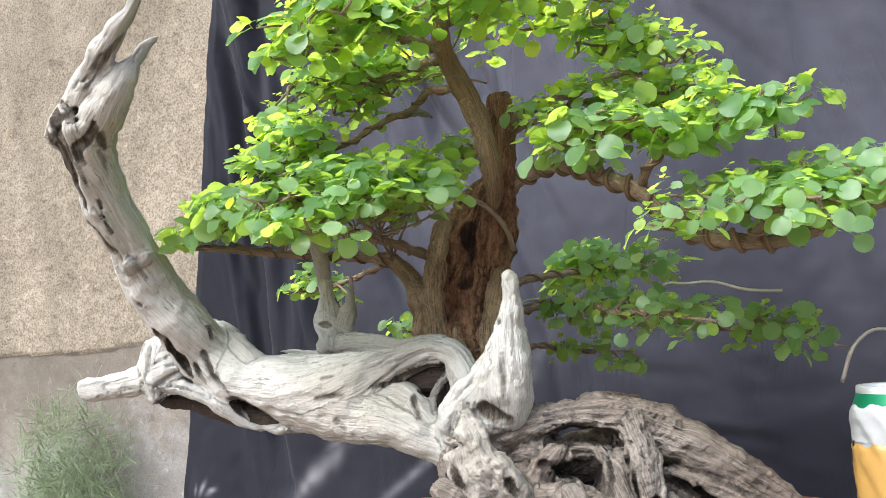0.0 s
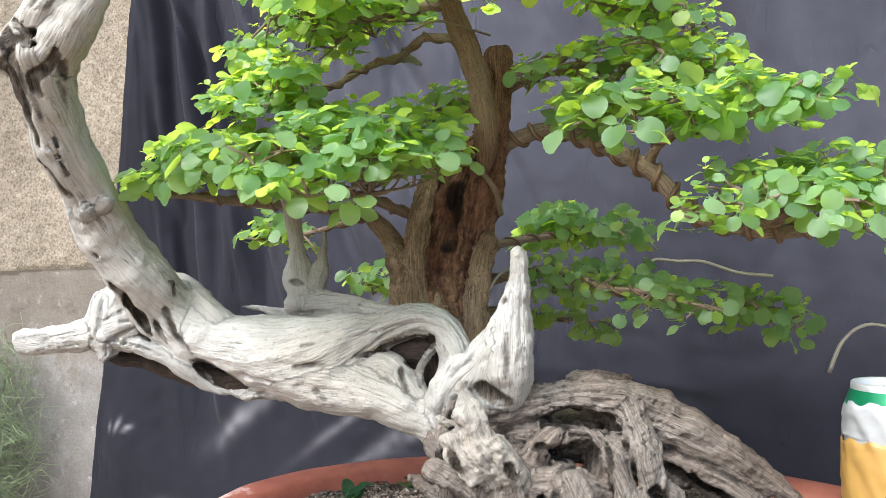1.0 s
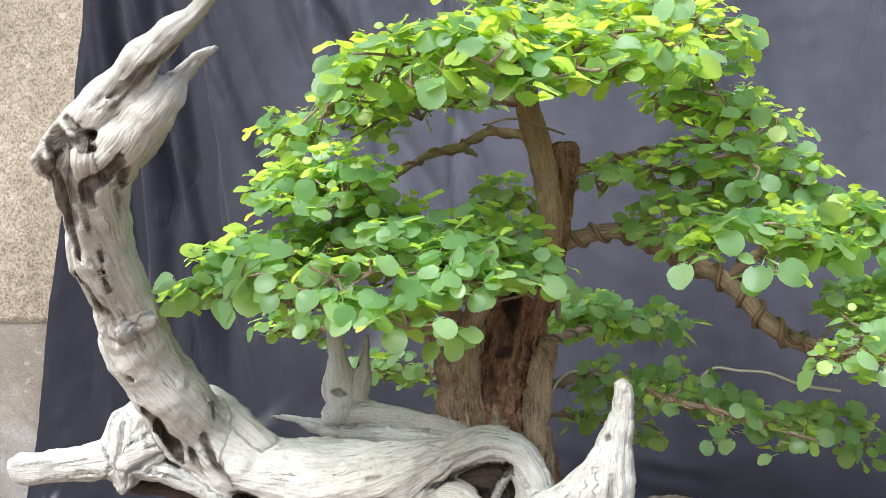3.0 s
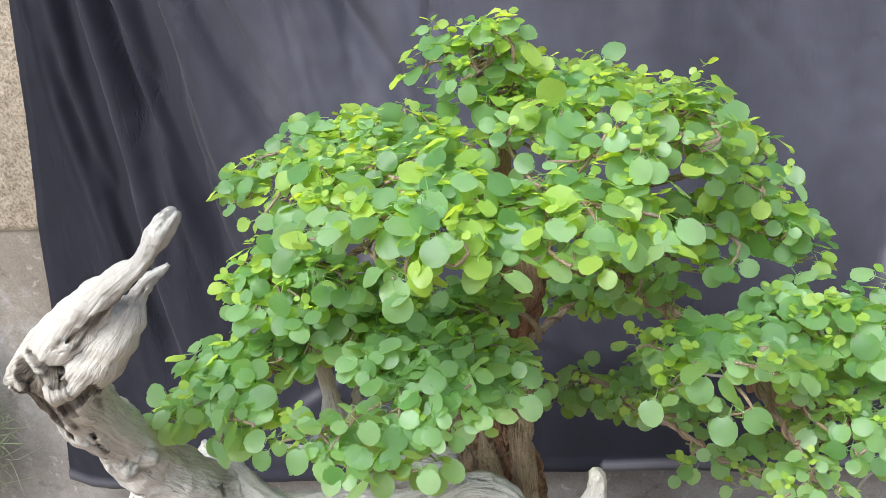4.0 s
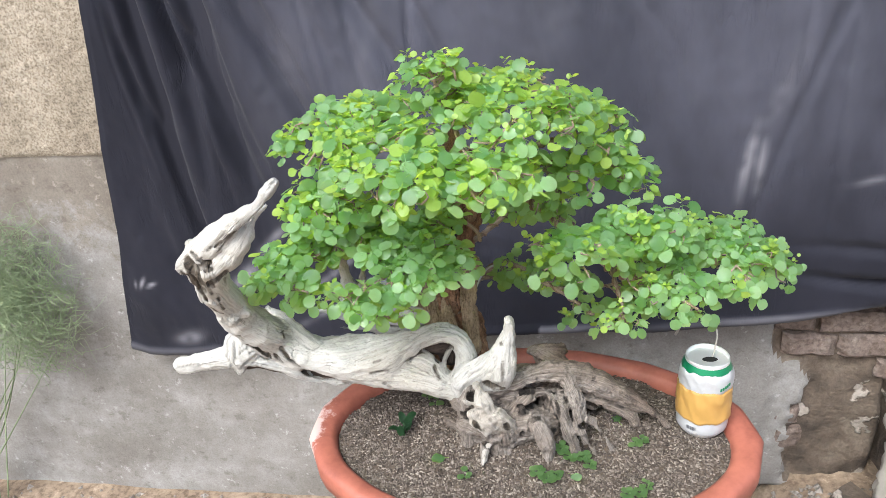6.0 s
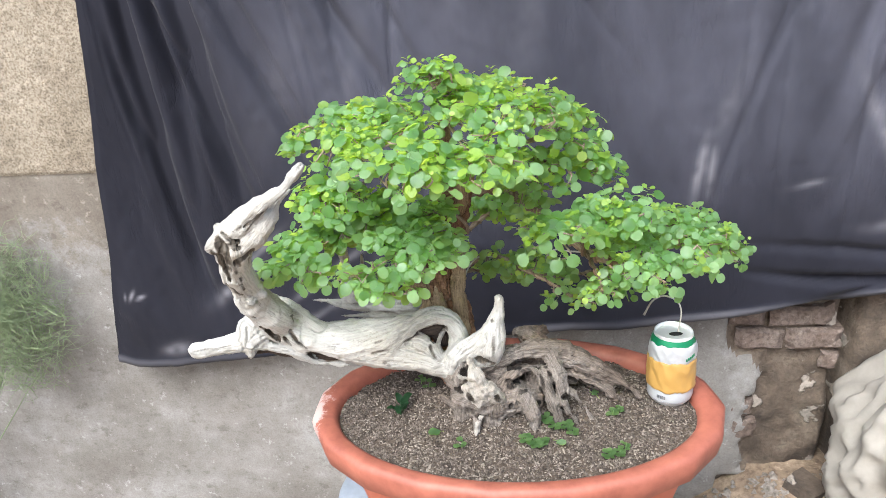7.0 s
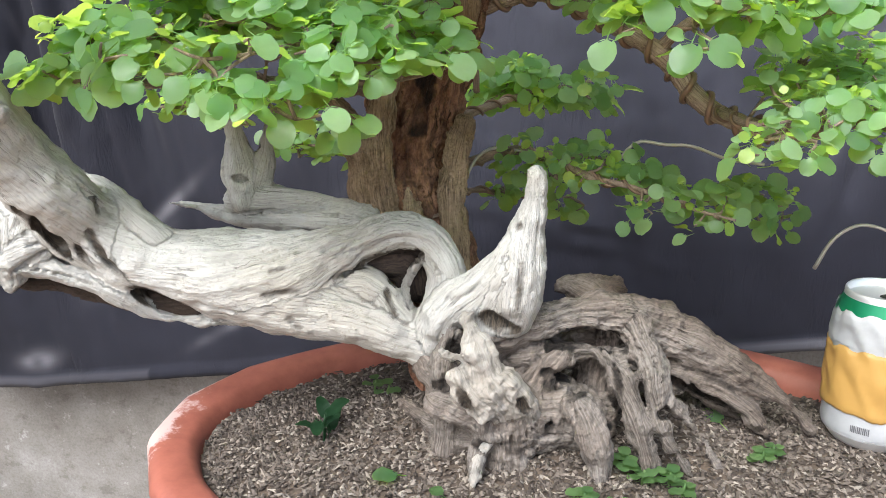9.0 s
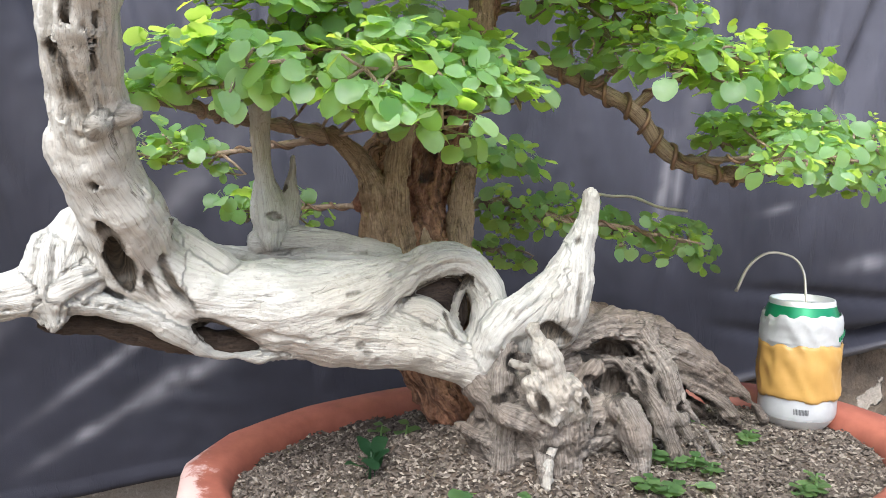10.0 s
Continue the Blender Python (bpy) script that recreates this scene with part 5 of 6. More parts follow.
def front_snag():
    """The pale, pitted stump in front of the roots."""
    w = Wood((-0.082, -0.004, 0.645), (0.025, 0.098, 0.789), 0.0014)
    w.add([(-0.0411, 0.0514, 0.7635, 0.0052), (-0.0369, 0.0473, 0.7516, 0.0075), (-0.0336, 0.0460, 0.7398, 0.0085), (-0.0294, 0.0466, 0.7261, 0.0110), (-0.0223, 0.0501, 0.7125, 0.0110), (-0.0181, 0.0573, 0.6989, 0.0100)], 0.004)
    w.add([(-0.0443, 0.0424, 0.7279, 0.0060), (-0.0401, 0.0403, 0.7180, 0.0065), (-0.0330, 0.0421, 0.7083, 0.008)], 0.004)
    w.add([(-0.0555, 0.0500, 0.7398, 0.0030), (-0.0456, 0.0484, 0.7388, 0.0036), (-0.0377, 0.0487, 0.7399, 0.005)], 0.003)
    w.add([(-0.0175, 0.0469, 0.7242, 0.0075), (-0.0094, 0.0487, 0.7145, 0.0085), (-0.0072, 0.0540, 0.7009, 0.010)], 0.004)
    w.add([(-0.0316, 0.0441, 0.6828, 0.0030), (-0.0343, 0.0389, 0.6748, 0.0034), (-0.0370, 0.0346, 0.6628, 0.0030)], 0.003)
    w.lump(0.012, 0.0065, 12.0)
    w.lump(0.006, 0.0026, 3.0)
    w.cut([(-0.0455, 0.0330, 0.7240, 0.0020), (-0.0410, 0.0345, 0.7170, 0.0036), (-0.0385, 0.0360, 0.7090, 0.0024)], 0.0015)
    w.cut([(-0.0060, 0.0400, 0.7160, 0.0022), (-0.0080, 0.0430, 0.7110, 0.0034), (-0.0040, 0.0450, 0.7050, 0.0016)], 0.0015)
    w.cut([(-0.0242, 0.0261, 0.7276, 0.0014), (-0.0243, 0.0336, 0.7268, 0.0028)], 0.002)
    w.cut([(-0.0267, 0.0250, 0.6990, 0.002), (-0.0268, 0.0363, 0.6983, 0.0035)], 0.002)
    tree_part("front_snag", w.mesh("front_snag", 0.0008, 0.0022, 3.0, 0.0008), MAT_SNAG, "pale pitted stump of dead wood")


def trunk():
    w = Wood((-0.165, 0.115, 0.652), (0.010, 0.265, 1.06), 0.0018)
    w.add([(-0.062, 0.150, 0.690, 0.034), (-0.078, 0.165, 0.735, 0.034), (-0.096, 0.184, 0.790, 0.0345), (-0.098, 0.198, 0.830, 0.0340), (-0.095, 0.202, 0.850, 0.0335), (-0.090, 0.204, 0.870, 0.0325), (-0.083, 0.203, 0.890, 0.0310), (-0.076, 0.199, 0.910, 0.0290), (-0.066, 0.195, 0.930, 0.0235), (-0.054, 0.188, 0.944, 0.0130)])
    w.lump(0.022, 0.010, 1.0)
    w.lump(0.009, 0.0045, 4.0)
    # the dark hollow below the first branch, and furrows down from it
    w.cut([(-0.070, 0.160, 0.928, 0.004), (-0.076, 0.160, 0.908, 0.011), (-0.082, 0.162, 0.885, 0.013), (-0.086, 0.163, 0.860, 0.010), (-0.085, 0.158, 0.835, 0.005)], 0.004)
    w.cut([(-0.052, 0.170, 0.900, 0.002), (-0.060, 0.168, 0.870, 0.004), (-0.066, 0.166, 0.840, 0.002)], 0.003)
    w.cut([(-0.104, 0.166, 0.895, 0.002), (-0.108, 0.164, 0.865, 0.0045), (-0.106, 0.162, 0.825, 0.002)], 0.003)
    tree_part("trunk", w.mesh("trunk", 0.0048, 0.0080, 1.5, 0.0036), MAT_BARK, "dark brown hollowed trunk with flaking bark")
    w = Wood((-0.185, 0.115, 0.665), (-0.010, 0.225, 0.950), 0.0018)
    # strips of living bark up the left, the middle and the right of the trunk
    w.add([(-0.112, 0.154, 0.740, 0.018), (-0.122, 0.166, 0.800, 0.0170), (-0.127, 0.166, 0.834, 0.0120), (-0.131, 0.165, 0.856, 0.0092), (-0.145, 0.168, 0.876, 0.0078), (-0.158, 0.168, 0.888, 0.0072)], 0.005)
    w.add([(-0.104, 0.142, 0.76, 0.013), (-0.109, 0.154, 0.80, 0.0115), (-0.113, 0.160, 0.84, 0.0095), (-0.110, 0.164, 0.880, 0.0085), (-0.100, 0.168, 0.915, 0.007)], 0.004)
    w.add([(-0.056, 0.144, 0.755, 0.011), (-0.062, 0.160, 0.80, 0.0100), (-0.060, 0.168, 0.835, 0.0090), (-0.054, 0.176, 0.860, 0.0065)], 0.004)
    w.add([(-0.080, 0.134, 0.75, 0.012), (-0.088, 0.148, 0.79, 0.009), (-0.092, 0.156, 0.815, 0.005)], 0.004)
    w.lump(0.016, 0.004, 7.0)
    w.lump(0.007, 0.0020, 2.0)
    tree_part("living_vein", w.mesh("living_vein", 0.0018, 0.0050, 1.5, 0.0014), MAT_VEIN, "tan strips of living bark on the trunk")
    w = Wood((-0.110, 0.075, 0.895), (-0.010, 0.205, 1.10), 0.0016)
    # the tan upper leader
    w.add([(-0.052, 0.172, 0.925, 0.0080), (-0.0480, 0.1615, 0.948, 0.0090), (-0.0490, 0.1560, 0.970, 0.0092), (-0.0510, 0.1500, 0.990, 0.0094), (-0.0550, 0.1380, 1.012, 0.0094), (-0.0600, 0.1250, 1.032, 0.0082), (-0.0605, 0.1090, 1.052, 0.0072), (-0.0560, 0.1050, 1.078, 0.0056)], 0.004)
    w.lump(0.014, 0.0022, 7.0)
    tree_part("leader", w.mesh("leader", 0.0012, 0.0020, 2.0, 0.0006), MAT_LEADER, "tan living leader above the hollow trunk")
    # the dead half of the leader, sawn off above
    w = Wood((-0.085, 0.145, 0.895), (-0.005, 0.215, 1.03), 0.0016)
    w.add([(-0.058, 0.190, 0.915, 0.0150), (-0.050, 0.184, 0.940, 0.0125), (-0.043, 0.178, 0.965, 0.0108), (-0.039, 0.172, 0.990, 0.0100), (-0.038, 0.168, 1.008, 0.0104)])
    w.lump(0.014, 0.0035, 3.0)
    w.cut([(-0.058, 0.162, 1.026, 0.0115), (-0.038, 0.164, 1.027, 0.0115), (-0.018, 0.168, 1.028, 0.0115)], 0.001)
    w.cut([(-0.046, 0.160, 1.000, 0.0010), (-0.047, 0.163, 0.975, 0.0024), (-0.051, 0.166, 0.945, 0.0016)], 0.0015)
    tree_part("dead_leader", w.mesh("dead_leader", 0.0020, 0.0040, 2.0, 0.0010), MAT_BARK, "dark red-brown dead half of the leader")


deadwood()
roots()
front_snag()
trunk()

BRANCHES = {
    "right_main": [(-0.050, 0.192, 0.938, 0.0088), (-0.0316, 0.190, 0.9435, 0.0080), (-0.012, 0.187, 0.9480, 0.0078), (0.0063, 0.182, 0.9470, 0.0078), (0.032, 0.170, 0.9360, 0.0078), (0.0500, 0.161, 0.9250, 0.0078), (0.0689, 0.1516, 0.9140, 0.0080), (0.085, 0.150, 0.9000, 0.0080), (0.0970, 0.149, 0.8840, 0.0080), (0.115, 0.145, 0.8700, 0.0078), (0.138, 0.138, 0.8620, 0.0074), (0.1700, 0.1440, 0.8570, 0.0062), (0.200, 0.150, 0.8640, 0.0050), (0.237, 0.155, 0.8750, 0.0036), (0.271, 0.162, 0.8760, 0.0022), (0.305, 0.172, 0.862, 0.0010)],
    "left_low": [(-0.157, 0.168, 0.887, 0.0070), (-0.190, 0.160, 0.893, 0.0060), (-0.222, 0.140, 0.897, 0.0052), (-0.240, 0.105, 0.899, 0.0046), (-0.255, 0.060, 0.902, 0.0040), (-0.282, 0.020, 0.905, 0.0022)],
    "left_front": [(-0.120, 0.166, 0.885, 0.0050), (-0.130, 0.120, 0.895, 0.0046), (-0.140, 0.070, 0.900, 0.0040), (-0.165, 0.020, 0.902, 0.0024)],
    "left_mid": [(-0.056, 0.132, 1.016, 0.0044), (-0.090, 0.138, 1.022, 0.0038), (-0.114, 0.150, 1.014, 0.0038), (-0.140, 0.142, 1.006, 0.0034), (-0.170, 0.116, 0.985, 0.0030), (-0.215, 0.095, 0.980, 0.0022)],
    "mid_back": [(-0.046, 0.184, 0.965, 0.004), (-0.065, 0.188, 0.970, 0.003), (-0.085, 0.190, 0.974, 0.002), (-0.105, 0.192, 0.978, 0.001)],
    "left_top": [(-0.060, 0.112, 1.045, 0.0055), (-0.080, 0.080, 1.050, 0.0045), (-0.100, 0.045, 1.050, 0.0035), (-0.130, 0.000, 1.040, 0.002)],
    "front_mid": [(0.044, 0.163, 0.929, 0.0034), (0.050, 0.130, 0.938, 0.0028), (0.058, 0.095, 0.942, 0.0024), (0.068, 0.065, 0.941, 0.0018), (0.090, 0.040, 0.940, 0.0010)],
    "right_top": [(-0.042, 0.172, 0.990, 0.0055), (-0.004, 0.180, 1.002, 0.0045), (0.035, 0.185, 1.010, 0.0038), (0.090, 0.195, 1.020, 0.002)],
    "apex": [(-0.056, 0.106, 1.070, 0.006), (-0.035, 0.123, 1.080, 0.004), (0.004, 0.140, 1.083, 0.003), (0.054, 0.170, 1.080, 0.002)],
    "right_low": [(-0.062, 0.190, 0.826, 0.0050), (-0.0240, 0.215, 0.834, 0.0046), (0.010, 0.205, 0.831, 0.0042), (0.035, 0.190, 0.820, 0.0036), (0.065, 0.190, 0.812, 0.0030), (0.105, 0.215, 0.803, 0.0024), (0.150, 0.250, 0.790, 0.0018), (0.205, 0.282, 0.774, 0.0010)],
    "right_droop": [(0.040, 0.190, 0.818, 0.0028), (0.065, 0.160, 0.818, 0.0022), (0.095, 0.132, 0.812, 0.0016), (0.125, 0.120, 0.806, 0.0010)],
    "left_crown": [(-0.060, 0.115, 1.040, 0.0050), (-0.104, 0.134, 1.045, 0.0042), (-0.163, 0.150, 1.048, 0.003), (-0.243, 0.172, 1.050, 0.0016)],
    "apex_tip": [(-0.056, 0.106, 1.072, 0.005), (-0.064, 0.098, 1.100, 0.003), (-0.072, 0.094, 1.124, 0.0016)],
    "right_fill": [(-0.040, 0.178, 0.978, 0.0028), (-0.010, 0.182, 0.990, 0.0022), (0.040, 0.168, 0.993, 0.0024), (0.116, 0.175, 0.985, 0.0014)],
    "right_upper": [(0.075, 0.151, 0.912, 0.0050), (0.095, 0.135, 0.930, 0.0040), (0.125, 0.120, 0.938, 0.0030), (0.175, 0.108, 0.942, 0.0016)],
    "right_front": [(0.150, 0.139, 0.860, 0.0046), (0.165, 0.105, 0.868, 0.0036), (0.180, 0.070, 0.875, 0.0026), (0.200, 0.050, 0.872, 0.0014)],
    "right_tuft": [(0.112, 0.146, 0.872, 0.0036), (0.118, 0.100, 0.872, 0.0028), (0.122, 0.060, 0.874, 0.0020), (0.124, 0.028, 0.874, 0.0012)],
    "right_back": [(-0.070, 0.225, 0.856, 0.005), (-0.040, 0.270, 0.862, 0.004), (-0.010, 0.320, 0.866, 0.003), (0.050, 0.370, 0.872, 0.0016)],
    "left_back": [(-0.158, 0.170, 0.886, 0.004), (-0.200, 0.190, 0.880, 0.003), (-0.240, 0.200, 0.874, 0.0022), (-0.295, 0.207, 0.870, 0.001)],
    "left_rear": [(-0.105, 0.220, 0.830, 0.004), (-0.140, 0.265, 0.828, 0.003), (-0.180, 0.300, 0.824, 0.0022), (-0.245, 0.335, 0.818, 0.001)],
    "rear_low": [(-0.075, 0.215, 0.800, 0.0035), (-0.050, 0.245, 0.796, 0.0026), (-0.010, 0.262, 0.788, 0.0018), (0.030, 0.270, 0.784, 0.0010)],
}
for bi, (key, pts) in enumerate(BRANCHES.items()):
    pts = [(x, y, z, r * 0.78) for x, y, z, r in pts]
    br = tree_part("branch", tube_mesh("branch", [pts], sides=12, step=0.004, rough=0.22), MAT_BRANCH, "wired brown branch")
    length = sum(np.linalg.norm(np.array(a[:3]) - np.array(b[:3])) for a, b in zip(pts, pts[1:]))
    part("training_wire", tube_mesh("training_wire", [helix(pts, 0.72 * length / (0.019 if bi == 0 else 0.026), 0.0019 if bi == 0 else 0.0012, 0.0, bi, 0.0, 0.72)], sides=6, step=0.004), MAT_COPPER, br, "wire wound round the branch")


def leaf_mesh(name, mat, fold, droop, wide):
    """A round leaf of length one from its stalk along +y, face up, with its stalk."""
    rim = []
    n = 14
    for k in range(n):
        a = -math.pi / 2 + 2 * math.pi * (k + 0.5) / n
        x, y = 0.5 * wide * math.cos(a), 0.5 + 0.5 * math.sin(a)
        x *= 1.0 - 0.10 * max(0, -math.sin(a)) ** 3
        z = fold * abs(x) - droop * (y - 0.3) ** 2 - 0.10 * abs(x) ** 2 + 0.035 * math.sin(3 * a + 9 * fold) + 0.02 * math.sin(5 * a + 7 * droop)
        rim.append((x, y, z))
    mid = [(0, y, -droop * (y - 0.3) ** 2 - 0.012) for y in (0.0188, 0.3841, 0.6917, 0.97)]
    verts = rim + mid
    faces = []
    right, left = [k for k in range(n) if rim[k][0] > 0], [k for k in range(n) if rim[k][0] < 0]
    right.sort(key=lambda k: rim[k][1])
    left.sort(key=lambda k: rim[k][1])
    for side, flip in ((right, False), (left, True)):
        for i in range(len(side) - 1):
            ym = (rim[side[i]][1] + rim[side[i + 1]][1]) / 2
            m = n + min(3, max(0, int(round(ym * 3))))
            faces.append((side[i], side[i + 1], m) if not flip else (side[i + 1], side[i], m))
        for j in range(3):
            cand = min(side, key=lambda k: abs(rim[k][1] - (mid[j][1] + mid[j + 1][1]) / 2))
            faces.append((n + j, cand, n + j + 1) if not flip else (n + j + 1, cand, n + j))
    o = len(verts)
    verts += [(-0.018, 0.03, -0.01), (0.018, 0.03, -0.01), (0.014, -0.42, -0.10), (-0.014, -0.42, -0.10), (0, 0.03, -0.05), (0, -0.42, -0.13)]
    faces += [(o, o + 1, o + 2, o + 3), (o + 1, o + 4, o + 5, o + 2), (o + 4, o, o + 3, o + 5)]
    me = mesh_from(name, verts, faces)
    me.materials.append(mat)
    return me


LEAVES = [leaf_mesh("leaf", MAT_LEAF, f, d, w) for f, d, w in ((0.16, 0.12, 0.98), (0.04, 0.38, 0.92), (0.30, 0.08, 0.90), (-0.12, 0.26, 1.02), (0.22, 0.30, 0.94), (-0.20, 0.12, 0.98))]
YOUNG = [leaf_mesh("young_leaf", MAT_YOUNG, f, d, w) for f, d, w in ((0.22, 0.05, 0.85), (0.10, 0.12, 0.95))]
LEAF_DATA = {}
for me in LEAVES + YOUNG:
    LEAF_DATA[me.name] = (np.array([v.co[:] for v in me.vertices]), [tuple(p.vertices) for p in me.polygons])

# foliage pads: branch, centre, radii, dome, slopes along x and y, rosettes, leaf size
PADS = [
    ("left_low", (-0.164, 0.054, 0.9290), (0.134, 0.080), 0.026, 0.0, 0.10, 132, 0.0164),
    ("left_front", (-0.132, 0.006, 0.9010), (0.046, 0.026), 0.014, 0.0, 0.30, 13, 0.0162),
    ("left_front", (-0.062, 0.066, 0.9260), (0.036, 0.030), 0.014, 0.0, 0.20, 13, 0.0162),
    ("left_low", (-0.150, 0.104, 0.9500), (0.105, 0.050), 0.016, 0.0, 0.05, 46, 0.0165),
    ("left_mid", (-0.190, 0.086, 0.9830), (0.072, 0.044), 0.012, 0.0, 0.05, 46, 0.0160),
    ("mid_back", (-0.090, 0.190, 0.9800), (0.024, 0.026), 0.014, 0.0, 0.0, 10, 0.0150),
    ("left_top", (-0.105, 0.024, 1.0520), (0.076, 0.066), 0.014, 0.05, 0.30, 62, 0.0172),
    ("left_crown", (-0.180, 0.150, 1.0500), (0.104, 0.072), 0.022, 0.15, 0.10, 92, 0.0158),
    ("apex", (0.002, 0.125, 1.0800), (0.086, 0.122), 0.026, 0.0, 0.06, 72, 0.0166),
    ("apex_tip", (-0.070, 0.094, 1.1220), (0.038, 0.034), 0.016, 0.0, 0.0, 20, 0.0140),
    ("apex_tip", (-0.048, 0.100, 1.0960), (0.034, 0.032), 0.014, 0.0, 0.0, 13, 0.0150),
    ("right_top", (0.085, 0.190, 1.0380), (0.066, 0.076), 0.018, -0.40, 0.0, 40, 0.0162),
    ("right_fill", (0.062, 0.156, 0.9920), (0.088, 0.058), 0.014, -0.06, 0.0, 30, 0.0162),
    ("right_fill", (0.122, 0.196, 0.9820), (0.038, 0.046), 0.016, -0.2, 0.0, 20, 0.0158),
    ("apex", (-0.012, 0.022, 1.0430), (0.056, 0.044), 0.014, 0.0, 0.25, 28, 0.0176),
    ("front_mid", (0.070, 0.058, 0.9400), (0.054, 0.038), 0.014, 0.0, 0.10, 24, 0.0172),
    ("right_fill", (0.045, 0.150, 0.9560), (0.040, 0.040), 0.014, 0.0, 0.0, 12, 0.0158),
    ("right_upper", (0.155, 0.112, 0.9440), (0.062, 0.044), 0.014, 0.0, 0.05, 36, 0.0162),
    ("right_main", (0.222, 0.148, 0.8930), (0.086, 0.080), 0.018, 0.0, 0.10, 84, 0.0146),
    ("right_front", (0.172, 0.080, 0.8880), (0.050, 0.034), 0.012, 0.0, 0.30, 20, 0.0142),
    ("right_front", (0.192, 0.064, 0.8600), (0.022, 0.016), 0.010, 0.0, 0.3, 4, 0.0140),
    ("right_tuft", (0.122, 0.030, 0.8780), (0.028, 0.020), 0.010, 0.0, 0.2, 6, 0.0135),
    ("right_main", (0.300, 0.176, 0.8680), (0.032, 0.032), 0.012, -0.45, 0.0, 22, 0.0110),
    ("right_low", (0.080, 0.215, 0.8130), (0.124, 0.036), 0.010, -0.21, 0.0, 46, 0.0142),
    ("right_droop", (0.095, 0.132, 0.8150), (0.042, 0.024), 0.008, -0.2, 0.0, 8, 0.0145),
    ("right_back", (-0.004, 0.335, 0.8720), (0.074, 0.040), 0.020, 0.0, 0.0, 38, 0.0180),
    ("left_back", (-0.272, 0.203, 0.8740), (0.040, 0.024), 0.010, 0.0, 0.0, 12, 0.0150),
    ("left_rear", (-0.200, 0.318, 0.8240), (0.054, 0.028), 0.010, 0.0, 0.0, 11, 0.0170),
    ("rear_low", (-0.010, 0.262, 0.7900), (0.052, 0.018), 0.006, -0.1, 0.0, 8, 0.0150),
]


def grow_pad(key, centre, radii, dome, sx, sy, rosettes, size, seed):
    rs = np.random.RandomState(seed)
    path = spline(BRANCHES[key], 0.004)
    spots, tries = [], 0
    gap = 1.25 * math.sqrt(radii[0] * radii[1] / rosettes)
    while len(spots) < rosettes and tries < 6000:
        tries += 1
        a, r = rs.rand() * 2 * math.pi, math.sqrt(rs.rand())
        r *= 0.86 + 0.22 * n1(math.cos(a) * 2 + seed, math.sin(a) * 2)
        p = (r * math.cos(a) * radii[0], r * math.sin(a) * radii[1])
        if n1((centre[0] + p[0]) * 26, (centre[1] + p[1]) * 26, seed * 1.7) < (-0.11 if rosettes > 24 else -0.4):
            continue
        if all((p[0] - q[0]) ** 2 + (p[1] - q[1]) ** 2 > gap * gap for q in spots):
            spots.append(p)
        if tries % 500 == 0:
            gap *= 0.9
    twigs, leaves = [], []
    for px, py in spots:
        d = math.sqrt((px / radii[0]) ** 2 + (py / radii[1]) ** 2)
        tip = np.array([centre[0] + px, centre[1] + py, centre[2] + sx * px + sy * py + dome * (1 - d * d) - dome * 0.5 + float(np.clip(rs.normal() * 0.009, -0.013, 0.013))])
        k = np.argmin(((path[:, :3] - tip) ** 2).sum(1) + 0.3 * (path[:, 0] - path[0, 0]) ** 2 * 0)
        k = max(0, k - int(rs.randint(0, 4)))
        base = path[k, :3]
        if len(twigs) > 4:
            near = min(twigs, key=lambda q: (q[1][0] - tip[0]) ** 2 + (q[1][1] - tip[1]) ** 2)[1]
            if np.linalg.norm(np.array(near[:3]) - tip) < np.linalg.norm(base - tip):
                base = np.array(near[:3])
        mid = base * 0.45 + tip * 0.55 + np.array([rs.normal() * 0.006, rs.normal() * 0.006, -0.003 + rs.normal() * 0.004])
        twigs.append([(*base, 0.0013), (*mid, 0.0010), (*(tip - (0, 0, 0.004)), 0.0007)])
        out = np.array([px / radii[0], py / radii[1]])
        young = rs.rand() < (0.6 if key in ("apex", "apex_tip") else 0.30)
        count = rs.randint(6, 9) + (2 if young else 0)
        turn = rs.rand() * 6.28
        for i in range(count):
            yaw = turn + i * 2.4 + rs.normal() * 0.25
            small = young and i >= count - 4
            s = size * (rs.uniform(0.26, 0.48) if small else rs.uniform(0.50, 1.04) * (1.18 if rs.rand() < 0.12 else 1.0))
            dirv = np.array([math.cos(yaw), math.sin(yaw)])
            outward = max(0.0, float(dirv @ out))
            lift = rs.uniform(0.05, 0.5) if small else rs.normal() * 0.28 - 0.04 - 0.38 * outward
            reach = s * (0.25 if small else 0.42)
            drop = 0.0
            if not small and rs.rand() < 0.25 + 0.35 * outward:
                reach += s * rs.uniform(0.0, 0.3)
                drop = -0.006 * rs.rand() - 0.002
                lift -= rs.uniform(0.1, 0.5)
            org = tip + np.array([dirv[0] * reach, dirv[1] * reach, (0.006 if small else 0.0) + drop + rs.normal() * 0.0025])
            m = Matrix.Translation(org) @ Matrix.Rotation((0.42 if centre[2] < 0.88 and centre[1] > 0.1 else 0.15) + 0.50 * max(0.0, -out[1]) + rs.normal() * 0.30, 4, "X") @ Matrix.Rotation(yaw - math.pi / 2, 4, "Z") @ Matrix.Rotation(lift, 4, "X") @ Matrix.Rotation(rs.normal() * 0.36, 4, "Y") @ Matrix.Scale(s, 4)
            me = (YOUNG if small or (young and s < 0.75 * size and rs.rand() < 0.4) or (centre[2] > 0.96 and rs.rand() < 0.22) else LEAVES)
            leaves.append((org[1], m, me[rs.randint(len(me))]))
